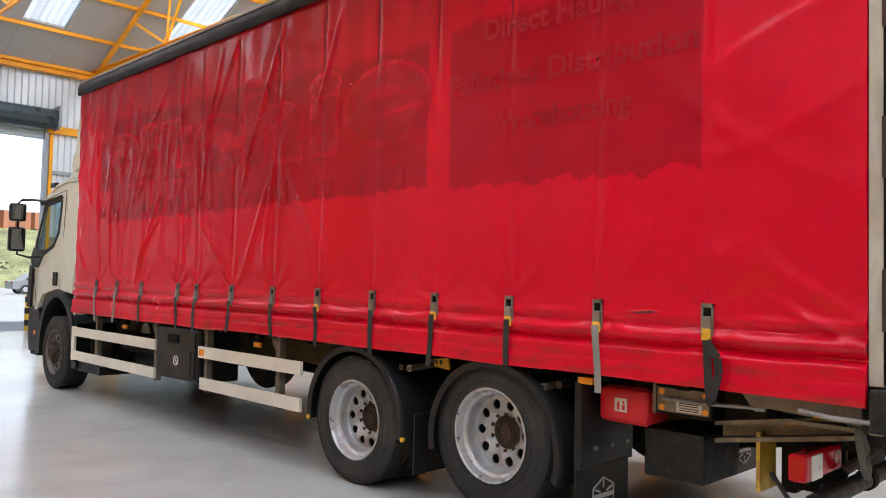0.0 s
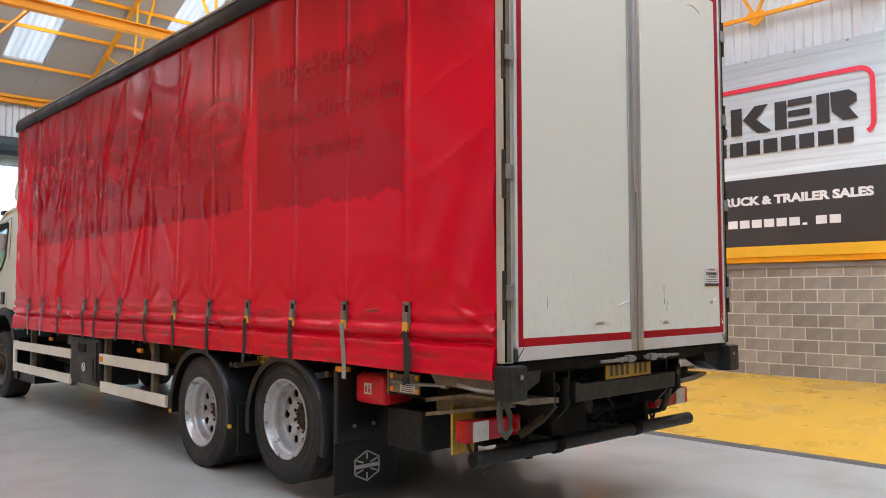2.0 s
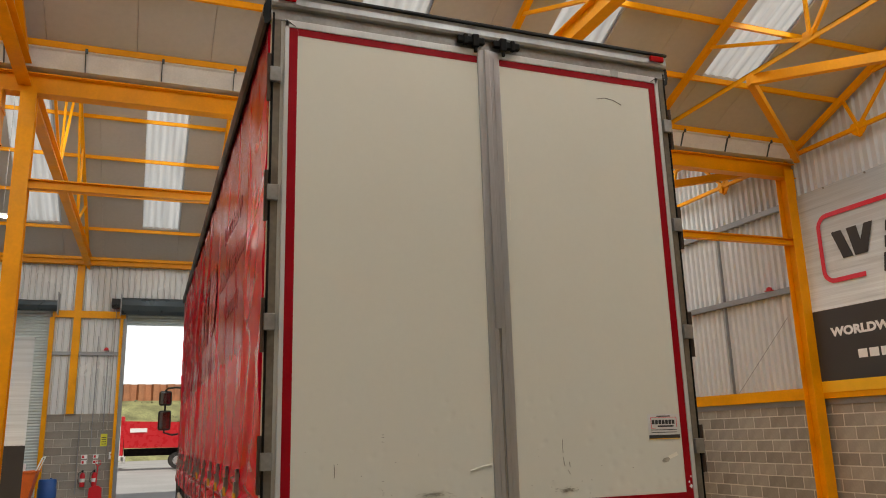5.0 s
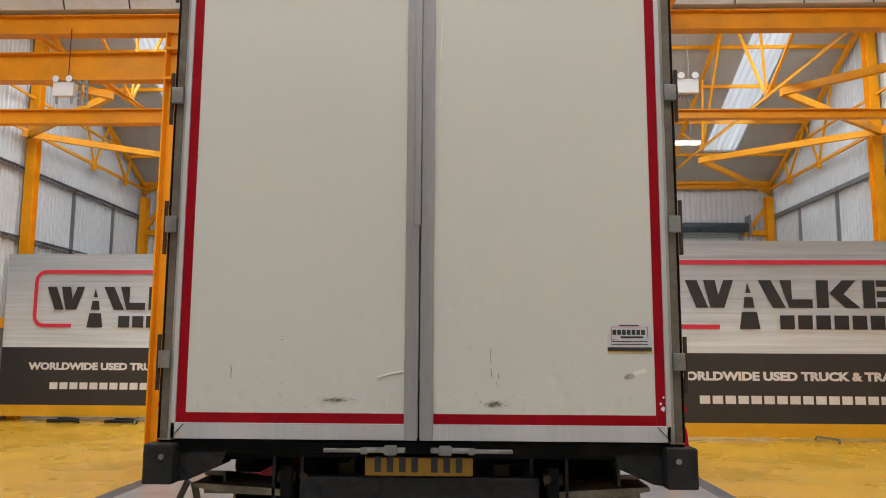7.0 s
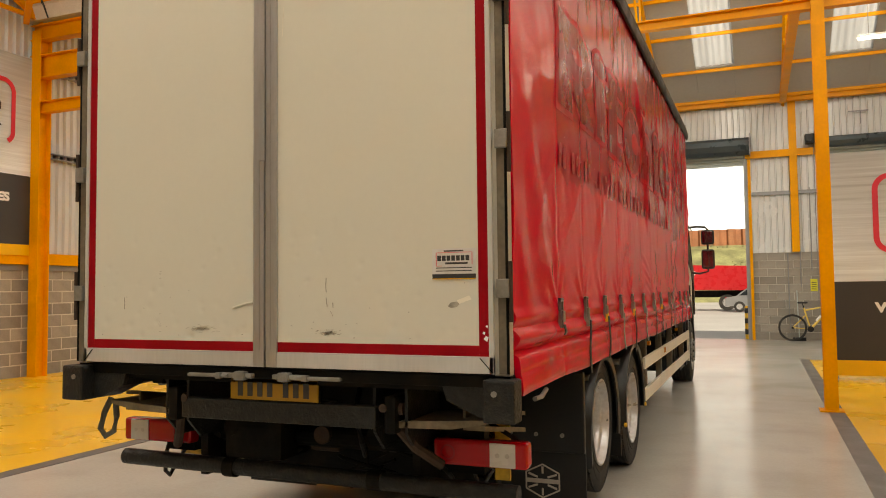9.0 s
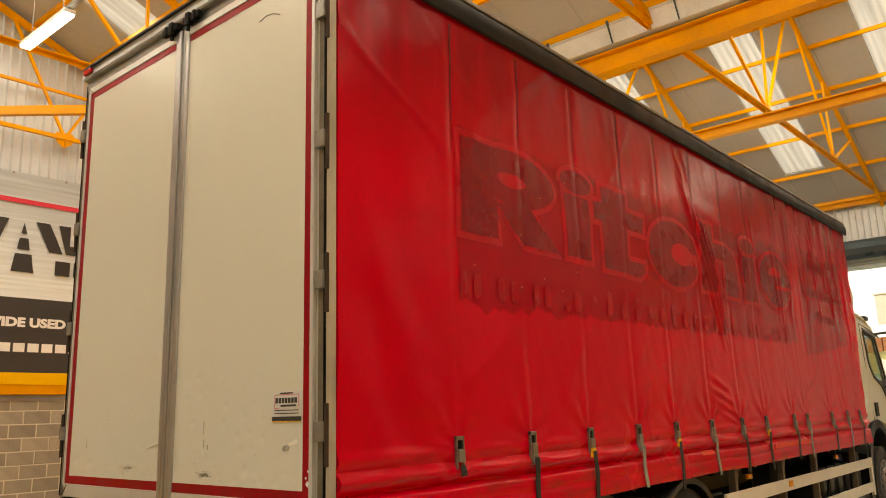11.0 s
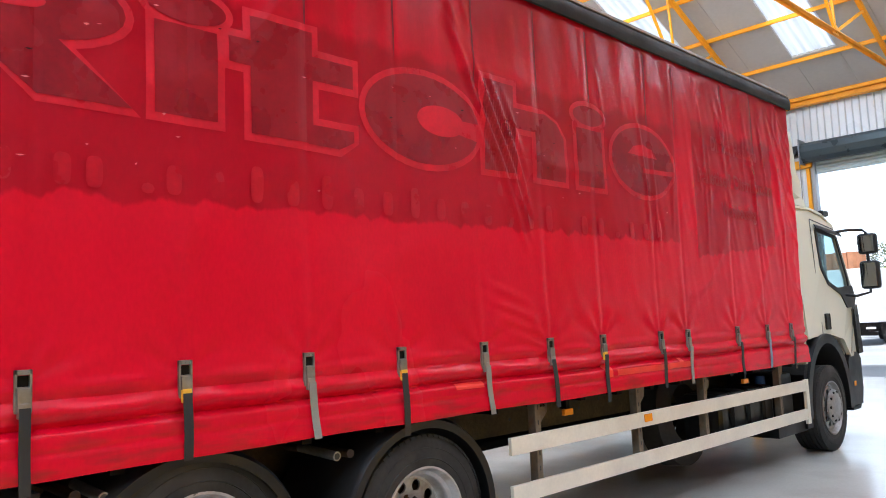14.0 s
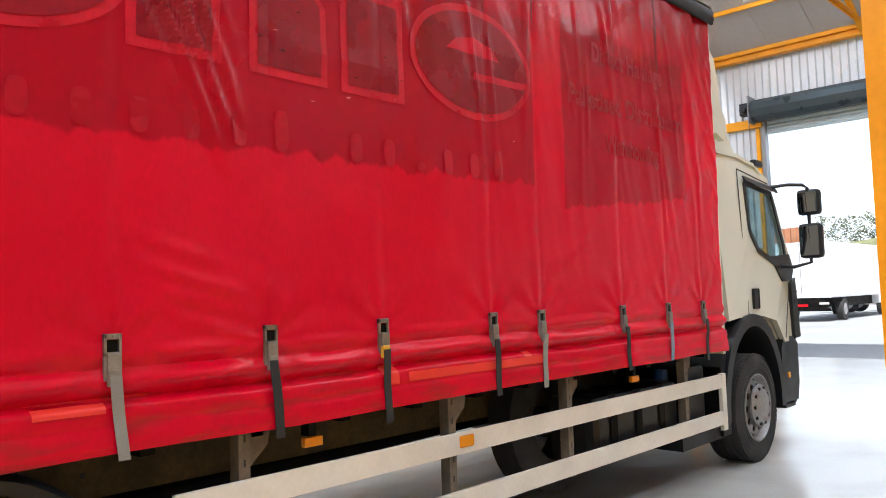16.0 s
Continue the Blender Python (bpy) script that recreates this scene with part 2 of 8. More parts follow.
M = dict(
    concrete=mat("sealed_concrete", (0.445, 0.432, 0.398), 0.2, spec=0.13, var=0.07, scale=0.5, fine=34, bump=0.05, stain=(0.24, 0.215, 0.17), stain_amt=0.3, stain_scale=1.3, rough_var=0.05),
    yard=mat("yard_concrete", (0.43, 0.43, 0.42), 0.85, var=0.12, scale=0.3, fine=9, bump=0.1),
    floor_yellow=mat("yellow_floor_paint", (0.82, 0.46, 0.028), 0.3, var=0.05, scale=0.8, fine=14, bump=0.03),
    floor_line=mat("dark_floor_line", (0.12, 0.11, 0.105), 0.5, var=0.15, bump=0.04),
    steel_yellow=mat("yellow_painted_steel", (0.86, 0.355, 0.003), 0.42, spec=0.22, var=0.08, scale=1.5, fine=25, bump=0.03, stain=(0.5, 0.22, 0.01), stain_amt=0.3, stain_scale=2.5),
    steel_grey=mat("galvanised_rail", (0.30, 0.31, 0.32), 0.5, 0.6, var=0.1),
    sheet_white=mat("white_wall_sheeting", (0.70, 0.715, 0.715), 0.22, var=0.05, scale=0.6, bump=0.02, stain=(0.55, 0.52, 0.46), stain_amt=0.25),
    ceiling=mat("grey_roof_lining", (0.46, 0.455, 0.44), 0.7, var=0.06, scale=0.5, fine=12, bump=0.04),
    gutter=mat("white_gutter_lining", (0.66, 0.65, 0.62), 0.5, var=0.1),
    block=mat("concrete_block", (0.30, 0.275, 0.24), 0.85, var=0.14, scale=3, fine=60, bump=0.35, rand=0.2),
    mortar=mat("mortar", (0.57, 0.54, 0.475), 0.9, var=0.1, bump=0.2),
    shutter=mat("grey_green_shutter", (0.52, 0.59, 0.59), 0.45, 0.2, var=0.06),
    shutter_box=mat("dark_shutter_box", (0.055, 0.075, 0.085), 0.35, 0.3, var=0.1),
    banner_grey=mat("banner_brushed_grey", (0.72, 0.785, 0.82), 0.36, 0.0, var=0.13, scale=1.6, fine=9, stretch=(0.18, 0.18, 9), bump=0.02),
    banner_black=mat("banner_charcoal", (0.045, 0.043, 0.043), 0.5, var=0.1),
    banner_yellow=mat("banner_yellow", (0.90, 0.50, 0.015), 0.45, var=0.06),
    banner_red=mat("banner_red", (0.75, 0.035, 0.07), 0.45, var=0.06),
    print_black=mat("printed_black", (0.035, 0.033, 0.033), 0.5, var=0.08),
    print_white=mat("printed_white", (0.88, 0.88, 0.87), 0.5, var=0.05),
    red_tape=mat("red_reflective_tape", (0.31, 0.0004, 0.007), 0.4, spec=0.2, var=0.12, scale=6, fine=90, bump=0.05),
    door_white=mat("cream_white_door_panel", (0.69, 0.67, 0.575), 0.4, coat=0.25, var=0.015, scale=1.0, fine=30, bump=0.01, rough_var=0.02),
    header_grey=mat("grimy_grey_header", (0.36, 0.36, 0.35), 0.4, 0.3, var=0.15, scale=3, stain=(0.07, 0.055, 0.04), stain_amt=0.6, stain_scale=4, stretch=(1, 1, 0.3)),
    alu=mat("brushed_aluminium", (0.50, 0.50, 0.50), 0.36, 0.85, var=0.1, fine=80, stretch=(1, 1, 0.1)),
    alu_clean=mat("clean_anodised_aluminium", (0.62, 0.615, 0.595), 0.36, 0.4, var=0.07, fine=80, stretch=(1, 1, 0.1)),
    alu_pale=mat("painted_side_guard", (0.82, 0.775, 0.655), 0.4, 0.0, var=0.06, scale=4, stain=(0.45, 0.41, 0.34), stain_amt=0.35),
    galv=mat("dull_galvanised_steel", (0.30, 0.29, 0.27), 0.45, 0.7, var=0.2, scale=9, stain=(0.22, 0.16, 0.1), stain_amt=0.4, stain_scale=6),
    curtain=mat("red_pvc_curtain", (0.66, 0.0004, 0.021), 0.24, rough_var=0.05, var=0.09, scale=0.9, fine=55, bump=0.03, stain=(0.50, 0.001, 0.014), stain_amt=0.3, stain_scale=0.8, stretch=(1, 1, 0.5), spec=0.21),
    ghost_deep=mat("deep_unfaded_red", (0.265, 0.002, 0.012), 0.3, spec=0.3, var=0.16, scale=4, fine=40, bump=0.05),
    ghost_edge=mat("pale_red_outline", (0.56, 0.004, 0.022), 0.36, spec=0.3, var=0.12, scale=5, fine=40, bump=0.05),
    ghost_text=mat("faint_dark_lettering", (0.36, 0.003, 0.013), 0.36, spec=0.3, var=0.14, scale=4, fine=40, bump=0.05),
    # nearside copies of the lettering reds, paled in colour for that side's sheen
    ghost_soft=mat("sheen_paled_red", (0.37, 0.002, 0.014), 0.25, spec=0.27, var=0.14, scale=4, fine=40, bump=0.05),
    ghost_faint=mat("sheen_paled_outline", (0.50, 0.003, 0.019), 0.25, spec=0.27, var=0.14, scale=4, fine=40, bump=0.05),
    ghost_bar=mat("dim_unfaded_red", (0.45, 0.002, 0.016), 0.3, spec=0.25, var=0.14, scale=4, fine=40, bump=0.05),
    ghost_fleck=mat("pale_fleck", (0.75, 0.22, 0.25), 0.5, var=0.2),
    seam=mat("dark_weld_seam", (0.15, 0.004, 0.012), 0.45, spec=0.3, var=0.3, scale=1.2, fine=20, bump=0.05),
    tape_orange=mat("bright_repair_tape", (0.80, 0.035, 0.02), 0.4, var=0.06),
    rubber=mat("tyre_rubber", (0.036, 0.0345, 0.033), 0.72, spec=0.25, var=0.2, scale=5, bump=0.15, stain=(0.105, 0.096, 0.083), stain_amt=0.5, stain_scale=3),
    plastic=mat("black_moulded_plastic", (0.012, 0.0125, 0.0135), 0.4, spec=0.35, var=0.15, bump=0.06, stain=(0.035, 0.033, 0.03), stain_amt=0.3),
    chassis=mat("grimy_black_chassis", (0.0045, 0.004, 0.0034), 0.6, spec=0.12, var=0.3, scale=6, bump=0.2, stain=(0.045, 0.03, 0.018), stain_amt=0.3, stain_scale=5),
    rim=mat("silver_wheel_rim", (0.55, 0.555, 0.56), 0.36, 0.6, var=0.16, scale=9, stain=(0.2, 0.14, 0.09), stain_amt=0.6, stain_scale=9, bump=0.12),
    rust=mat("rusty_steel", (0.055, 0.032, 0.02), 0.8, 0.2, var=0.35, scale=9, bump=0.3),
    pale_post=mat("weathered_pale_post", (0.47, 0.45, 0.395), 0.4, var=0.12, scale=5, stain=(0.2, 0.16, 0.11), stain_amt=0.5, stain_scale=6, stretch=(1, 1, 0.3)),
    scuffed=mat("scuffed_black_steel", (0.012, 0.0115, 0.0105), 0.5, spec=0.35, var=0.35, scale=14, fine=70, bump=0.6, stain=(0.05, 0.046, 0.04), stain_amt=0.34, stain_scale=18),
    lift_steel=mat("worn_tan_steel", (0.22, 0.18, 0.12), 0.55, 0.3, var=0.3, scale=7, bump=0.2, stain=(0.07, 0.05, 0.035), stain_amt=0.7, stain_scale=8),
    lens_pink=mat("dulled_pale_plastic", (0.46, 0.42, 0.38), 0.35, var=0.08),
    yellow_worn=mat("chipped_yellow_paint", (0.55, 0.33, 0.03), 0.5, var=0.2, scale=8, bump=0.2, stain=(0.10, 0.07, 0.04), stain_amt=0.9, stain_scale=9),
    scuff=mat("dark_scuff", (0.33, 0.30, 0.24), 0.6, var=0.3, scale=40),
    chassis_brown=mat("brown_dirty_chassis", (0.085, 0.062, 0.026), 0.75, spec=0.2, var=0.35, scale=4, bump=0.2, stain=(0.025, 0.02, 0.015), stain_amt=0.7, stain_scale=3),
    post=mat("brown_grimed_steel", (0.17, 0.14, 0.10), 0.6, 0.2, var=0.25, scale=8, stain=(0.08, 0.05, 0.03), stain_amt=0.6, stain_scale=6),
    steel_bare=mat("worn_bare_steel", (0.27, 0.25, 0.22), 0.5, 0.7, var=0.25, scale=8, stain=(0.15, 0.08, 0.04), stain_amt=0.5, stain_scale=6),
    cab=mat("cream_white_cab_paint", (0.68, 0.67, 0.55), 0.25, var=0.012, bump=0.005, rough_var=0.02, coat=0.3),
    seal=mat("black_rubber_seal", (0.02, 0.02, 0.021), 0.5, var=0.1),
    rail_black=mat("black_roof_rail", (0.010, 0.0105, 0.011), 0.5, spec=0.25, var=0.15, scale=4),
    strap_black=mat("black_webbing", (0.02, 0.021, 0.022), 0.6, var=0.15, fine=200, bump=0.2),
    strap_grey=mat("grey_webbing", (0.28, 0.27, 0.25), 0.75, var=0.15, fine=200, bump=0.2),
    strap_dull=mat("dull_olive_webbing", (0.10, 0.095, 0.078), 0.8, var=0.2, fine=200, bump=0.3),
    strap_blue=mat("blue_grey_webbing", (0.20, 0.26, 0.36), 0.75, var=0.15, fine=200, bump=0.2),
    yellow_tab=mat("yellow_plastic", (0.80, 0.45, 0.03), 0.4, var=0.08),
    amber=mat("amber_lens", (0.85, 0.30, 0.01), 0.25, var=0.05),
    lamp_red=mat("red_lens", (0.42, 0.002, 0.007), 0.2, var=0.05, coat=0.2, spec=0.3),
    lamp_white=mat("white_lens", (0.62, 0.58, 0.54), 0.25, var=0.05, coat=0.5),
    plate=mat("yellow_plate", (0.36, 0.19, 0.008), 0.4, var=0.05),
    box_red=mat("red_plastic_box", (0.62, 0.012, 0.022), 0.4, var=0.06),
    mirror=mat("mirror_glass", (0.22, 0.23, 0.24), 0.03, 1.0, var=0.0, bump=0, rough_var=0.0),
    glass=glass("cab_glass", (0.58, 0.70, 0.72)),
    rooflight=sheet("translucent_sheet", (0.80, 0.84, 0.86)),
    tube=glow("fluorescent_tube", (1.0, 0.98, 0.94), 14.0),
    sky_glow=glow("bright_overcast_sky", (0.86, 0.94, 1.0), 0.27),
    rim_worn=mat("worn_grey_disc", (0.34, 0.33, 0.32), 0.45, 0.5, var=0.25, scale=6, stain=(0.13, 0.075, 0.045), stain_amt=0.8, stain_scale=6),
    rim_disc=mat("stained_silver_disc", (0.47, 0.465, 0.455), 0.42, 0.45, var=0.2, scale=6, stain=(0.16, 0.095, 0.06), stain_amt=0.7, stain_scale=8, bump=0.12),
    rim_dark=mat("grimy_dark_rim", (0.17, 0.15, 0.135), 0.55, 0.5, var=0.3, scale=7, stain=(0.1, 0.06, 0.035), stain_amt=0.6, stain_scale=5),
    orange=mat("orange_plastic", (0.70, 0.13, 0.015), 0.45, var=0.1),
    blue=mat("blue_plastic", (0.02, 0.10, 0.34), 0.4, var=0.08),
    bike_yellow=mat("yellow_bike_paint", (0.85, 0.62, 0.14), 0.3, var=0.04),
    sign_yellow=mat("yellow_sign", (0.75, 0.72, 0.05), 0.5, var=0.04),
    grass=mat("rough_grass", (0.27, 0.28, 0.13), 0.9, var=0.4, scale=0.6, fine=6, bump=0.3),
    leaf=mat("shrub_leaves", (0.17, 0.18, 0.10), 0.8, var=0.3, scale=2, rand=0.2),
    pile=mat("rusty_sheet_pile", (0.42, 0.19, 0.10), 0.8, var=0.2, scale=0.8, fine=6, bump=0.1),
    truck_red=mat("red_truck_paint", (0.55, 0.012, 0.02), 0.3, var=0.04, coat=0.3),
    truck_white=mat("white_truck_paint", (0.80, 0.80, 0.79), 0.5, var=0.03, spec=0.3),
    dark_glass=mat("dark_glass", (0.02, 0.025, 0.03), 0.08, var=0.0, bump=0, rough_var=0.0),
)


# the banners' silver sheet runs from a lighter foot to a darker head
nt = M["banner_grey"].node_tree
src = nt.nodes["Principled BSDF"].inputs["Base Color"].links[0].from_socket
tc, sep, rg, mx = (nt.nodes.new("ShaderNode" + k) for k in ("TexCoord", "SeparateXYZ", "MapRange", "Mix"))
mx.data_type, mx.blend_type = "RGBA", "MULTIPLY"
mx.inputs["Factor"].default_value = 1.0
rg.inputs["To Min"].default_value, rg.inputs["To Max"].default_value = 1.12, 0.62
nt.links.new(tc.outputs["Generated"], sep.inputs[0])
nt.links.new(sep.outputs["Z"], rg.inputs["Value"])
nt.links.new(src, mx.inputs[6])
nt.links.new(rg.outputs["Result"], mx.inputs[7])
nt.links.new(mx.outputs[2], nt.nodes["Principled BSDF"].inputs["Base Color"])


# ---------- building blocks ----------
def part(name, bm, material, parent=None, label="", smooth=False):
    me = bpy.data.meshes.new(name)
    bmesh.ops.recalc_face_normals(bm, faces=bm.faces)
    bm.to_mesh(me)
    bm.free()
    me.materials.append(M[material] if isinstance(material, str) else material)
    if smooth:
        me.polygons.foreach_set("use_smooth", [True] * len(me.polygons))
        me.set_sharp_from_angle(angle=radians(38))
    ob = new(name, me)
    if parent is not None:
        ob.parent = parent
        ob.matrix_parent_inverse = parent.matrix_basis.inverted()
    if label:
        tagged(ob, label)
    return ob


def thing(name, at, label, category, group="", kind=""):
    ob = new(name)
    ob.empty_display_size = 0.2
    ob.location = at
    return tagged(ob, label, category, group, kind)


def struct(name, bm, material, label, category="", smooth=False):
    return tagged(part(name, bm, material, None, "", smooth), label, category or name.split("_")[0], kind="structure")


def hexa(bm, c):
    v = [bm.verts.new(p) for p in c]
    for q in ((0, 1, 2, 3), (7, 6, 5, 4), (0, 4, 5, 1), (1, 5, 6, 2), (2, 6, 7, 3), (3, 7, 4, 0)):
        bm.faces.new([v[i] for i in q])
    return v


def box(x0, x1, y0, y1, z0, z1, bevel=0.0, bm=None, seg=2):
    own = bmesh.new()
    hexa(own, [(x0, y0, z0), (x1, y0, z0), (x1, y1, z0), (x0, y1, z0), (x0, y0, z1), (x1, y0, z1), (x1, y1, z1), (x0, y1, z1)])
    if bevel:
        bmesh.ops.bevel(own, geom=own.edges[:], offset=bevel, segments=seg, affect="EDGES", profile=0.6)
    return join(bm, own)


def join(bm, own):
    if bm is None:
        return own
    tmp = bpy.data.meshes.new("tmp")
    own.to_mesh(tmp)
    own.free()
    bm.from_mesh(tmp)
    bpy.data.meshes.remove(tmp)
    return bm


def frame_of(p, q, up=(0, 0, 1)):
    p, q = Vector(p), Vector(q)
    d = (q - p).normalized()
    u = Vector(up)
    if abs(d.dot(u)) > 0.98:
        u = Vector((0, 1, 0)) if abs(d.y) < 0.9 else Vector((1, 0, 0))
    s = d.cross(u).normalized()
    return p, q, s, s.cross(d).normalized()


def sweep(profile, p, q, bm=None, up=(0, 0, 1), caps=True):
    """A closed profile of (side, up) points drawn from p to q."""
    p, q, s, u = frame_of(p, q, up)
    own = bmesh.new()
    a = [own.verts.new(p + s * x + u * y) for x, y in profile]
    c = [own.verts.new(q + s * x + u * y) for x, y in profile]
    n = len(profile)
    for i in range(n):
        own.faces.new((a[i], a[(i + 1) % n], c[(i + 1) % n], c[i]))
    if caps:
        own.faces.new(a)
        own.faces.new(c)
    return join(bm, own)


def bar(p, q, w, h, bm=None, up=(0, 0, 1)):
    return sweep([(-w / 2, -h / 2), (w / 2, -h / 2), (w / 2, h / 2), (-w / 2, h / 2)], p, q, bm, up)


def ibeam(p, q, h, b, bm=None, up=(0, 0, 1), tf=0.016, tw=0.012):
    x, y, t, w = b / 2, h / 2, tf, tw / 2
    return sweep([(-x, -y), (x, -y), (x, -y + t), (w, -y + t), (w, y - t), (x, y - t), (x, y), (-x, y), (-x, y - t), (-w, y - t), (-w, -y + t), (-x, -y + t)], p, q, bm, up)


def tube(p, q, r, bm=None, n=14, r2=None):
    p, q, s, u = frame_of(p, q)
    r2 = r if r2 is None else r2
    own = bmesh.new()
    a = [own.verts.new(p + r * (s * math.cos(2 * math.pi * i / n) + u * math.sin(2 * math.pi * i / n))) for i in range(n)]
    c = [own.verts.new(q + r2 * (s * math.cos(2 * math.pi * i / n) + u * math.sin(2 * math.pi * i / n))) for i in range(n)]
    for i in range(n):
        own.faces.new((a[i], a[(i + 1) % n], c[(i + 1) % n], c[i]))
    own.faces.new(a)
    own.faces.new(c)
    return join(bm, own)


def path_tube(pts, r, bm=None, n=8):
    """A round rod through several points."""
    own = bmesh.new()
    rings = []
    for i, p in enumerate(pts):
        a, b = Vector(pts[max(0, i - 1)]), Vector(pts[min(len(pts) - 1, i + 1)])
        _, _, s, u = frame_of(a, b)
        rings.append([own.verts.new(Vector(p) + r * (s * math.cos(2 * math.pi * k / n) + u * math.sin(2 * math.pi * k / n))) for k in range(n)])
    for g, h in zip(rings, rings[1:]):
        for k in range(n):
            own.faces.new((g[k], g[(k + 1) % n], h[(k + 1) % n], h[k]))
    own.faces.new(rings[0])
    own.faces.new(rings[-1])
    return join(bm, own)


def lathe(profile, centre, axis, n=40, bm=None, closed=True):
    """A ring section of (radius, along) points turned about an axis through centre: 'x' or 'z'."""
    own = bmesh.new()
    rings = []
    for k in range(n):
        a = 2 * math.pi * k / n
        ring = []
        for r, t in profile:
            o = (t, r * math.cos(a), r * math.sin(a)) if axis == "x" else (r * math.cos(a), r * math.sin(a), t)
            ring.append(own.verts.new(Vector(centre) + Vector(o)))
        rings.append(ring)
    m = len(profile)
    for k in range(n):
        g, h = rings[k], rings[(k + 1) % n]
        for i in range(m if closed else m - 1):
            own.faces.new((g[i], g[(i + 1) % m], h[(i + 1) % m], h[i]))
    bmesh.ops.remove_doubles(own, verts=own.verts[:], dist=1e-5)
    return join(bm, own)


def prism(outline, a0, a1, axis="x", bm=None):
    """An outline extruded along an axis: x takes (y, z) points, y takes (x, z), z takes (x, y)."""
    own = bmesh.new()

    def at(p, t):
        return {"x": (t, p[0], p[1]), "y": (p[0], t, p[1]), "z": (p[0], p[1], t)}[axis]

    g = [own.verts.new(at(p, a0)) for p in outline]
    h = [own.verts.new(at(p, a1)) for p in outline]
    n = len(outline)
    for i in range(n):
        own.faces.new((g[i], g[(i + 1) % n], h[(i + 1) % n], h[i]))
    own.faces.new(g)
    own.faces.new(h)
    return join(bm, own)


def bevelled(bm, w=0.01, seg=2):
    bmesh.ops.bevel(bm, geom=[e for e in bm.edges if e.calc_face_angle(0) > 0.5], offset=w, segments=seg, affect="EDGES", profile=0.6)
    return bm


def lettering(text, size, place, material, parent, name="lettering", depth=0.002, width=None, bold=0.0):
    """Flat letters in the built-in font, centred on the pose place; width: the length they are fitted to."""
    cu = bpy.data.curves.new("text", "FONT")
    cu.body, cu.size, cu.align_x, cu.align_y, cu.extrude, cu.offset = text, size, "CENTER", "CENTER", depth, bold
    cu.resolution_u = 3
    ob = bpy.data.objects.new("text", cu)
    scene.collection.objects.link(ob)
    dg = bpy.context.evaluated_depsgraph_get()
    me = bpy.data.meshes.new_from_object(ob.evaluated_get(dg))
    bpy.data.objects.remove(ob)
    me.transform(Matrix.Diagonal((width / max(1e-6, max(v.co.x for v in me.vertices) - min(v.co.x for v in me.vertices)), 1, 1, 1)) if width else Matrix())
    me.transform(place)
    me.materials.clear()
    me.materials.append(M[material])
    me.name = name
    o = new(name, me)
    o.parent = parent
    o.matrix_parent_inverse = parent.matrix_basis.inverted()
    return o


# ---------- the setting ----------
def slab(name, x0, x1, y0, y1, z0, z1, material, label, category=""):
    return struct(name, box(x0, x1, y0, y1, z0, z1), material, label, category)


ground = slab("ground", -400, 400, -400, 600, -0.35, -0.03, "yard", "pale concrete yard in bright daylight", "ground")
floor = slab("floor", XL, XR, YB, YF + 0.3, -0.03, 0.0, "concrete", "grey sealed concrete floor with stains and scuffs", "floor")
slab("floor_paint_1", 3.2, XR, YB, 14.5, 0.0, 0.004, "floor_yellow", "yellow painted floor area, scuffed", "floor paint")
slab("floor_paint_2", XL, -3.78, YB, 14.5, 0.0, 0.004, "floor_yellow", "yellow painted floor area, scuffed", "floor paint")
slab("floor_line_1", 3.02, 3.2, YB, 14.6, 0.0, 0.004, "floor_line", "dark grey painted border line", "floor line")
slab("floor_line_2", -3.78, -3.6, YB, 14.6, 0.0, 0.004, "floor_line", "dark grey painted border line", "floor line")


def ribbed(axis, at, a0, a1, z0, z1, face, pitch=0.166, depth=0.062, thick=0.06):
    """A trapezoid-profiled wall sheet across `axis`, running from a0 to a1; face: the way its ribs point."""
    pts, t = [], a0
    while t < a1 - 1e-6:
        for d, o in ((0, 0), (0.66, 0), (0.77, 1), (0.89, 1)):
            if t + d * pitch <= a1:
                pts.append((t + d * pitch, at + face * depth * o))
        t += pitch
    pts += [(a1, at), (a1, at - face * thick), (a0, at - face * thick)]
    outline = [(q, p) for p, q in pts] if axis == "x" else pts
    return prism(outline, z0, z1, "z")


def gable_top(at, face, y0, y1, pitch=0.166, depth=0.062):
    """Ribbed sheeting above the side walls, cut to the roof's line."""
    bm = bmesh.new()
    t = y0
    cols = []
    while t < y1 - 1e-6:
        for d, o in ((0, 0), (0.66, 0), (0.77, 1), (0.89, 1)):
            cols.append((t + d * pitch, at + face * depth * o))
        t += pitch
    prev = None
    for y, x in cols:
        cur = (bm.verts.new((x, y, 2.2)), bm.verts.new((x, y, roof_z(y) + 0.1)))
        if prev:
            bm.faces.new((prev[0], cur[0], cur[1], prev[1]))
        prev = cur
    return bm


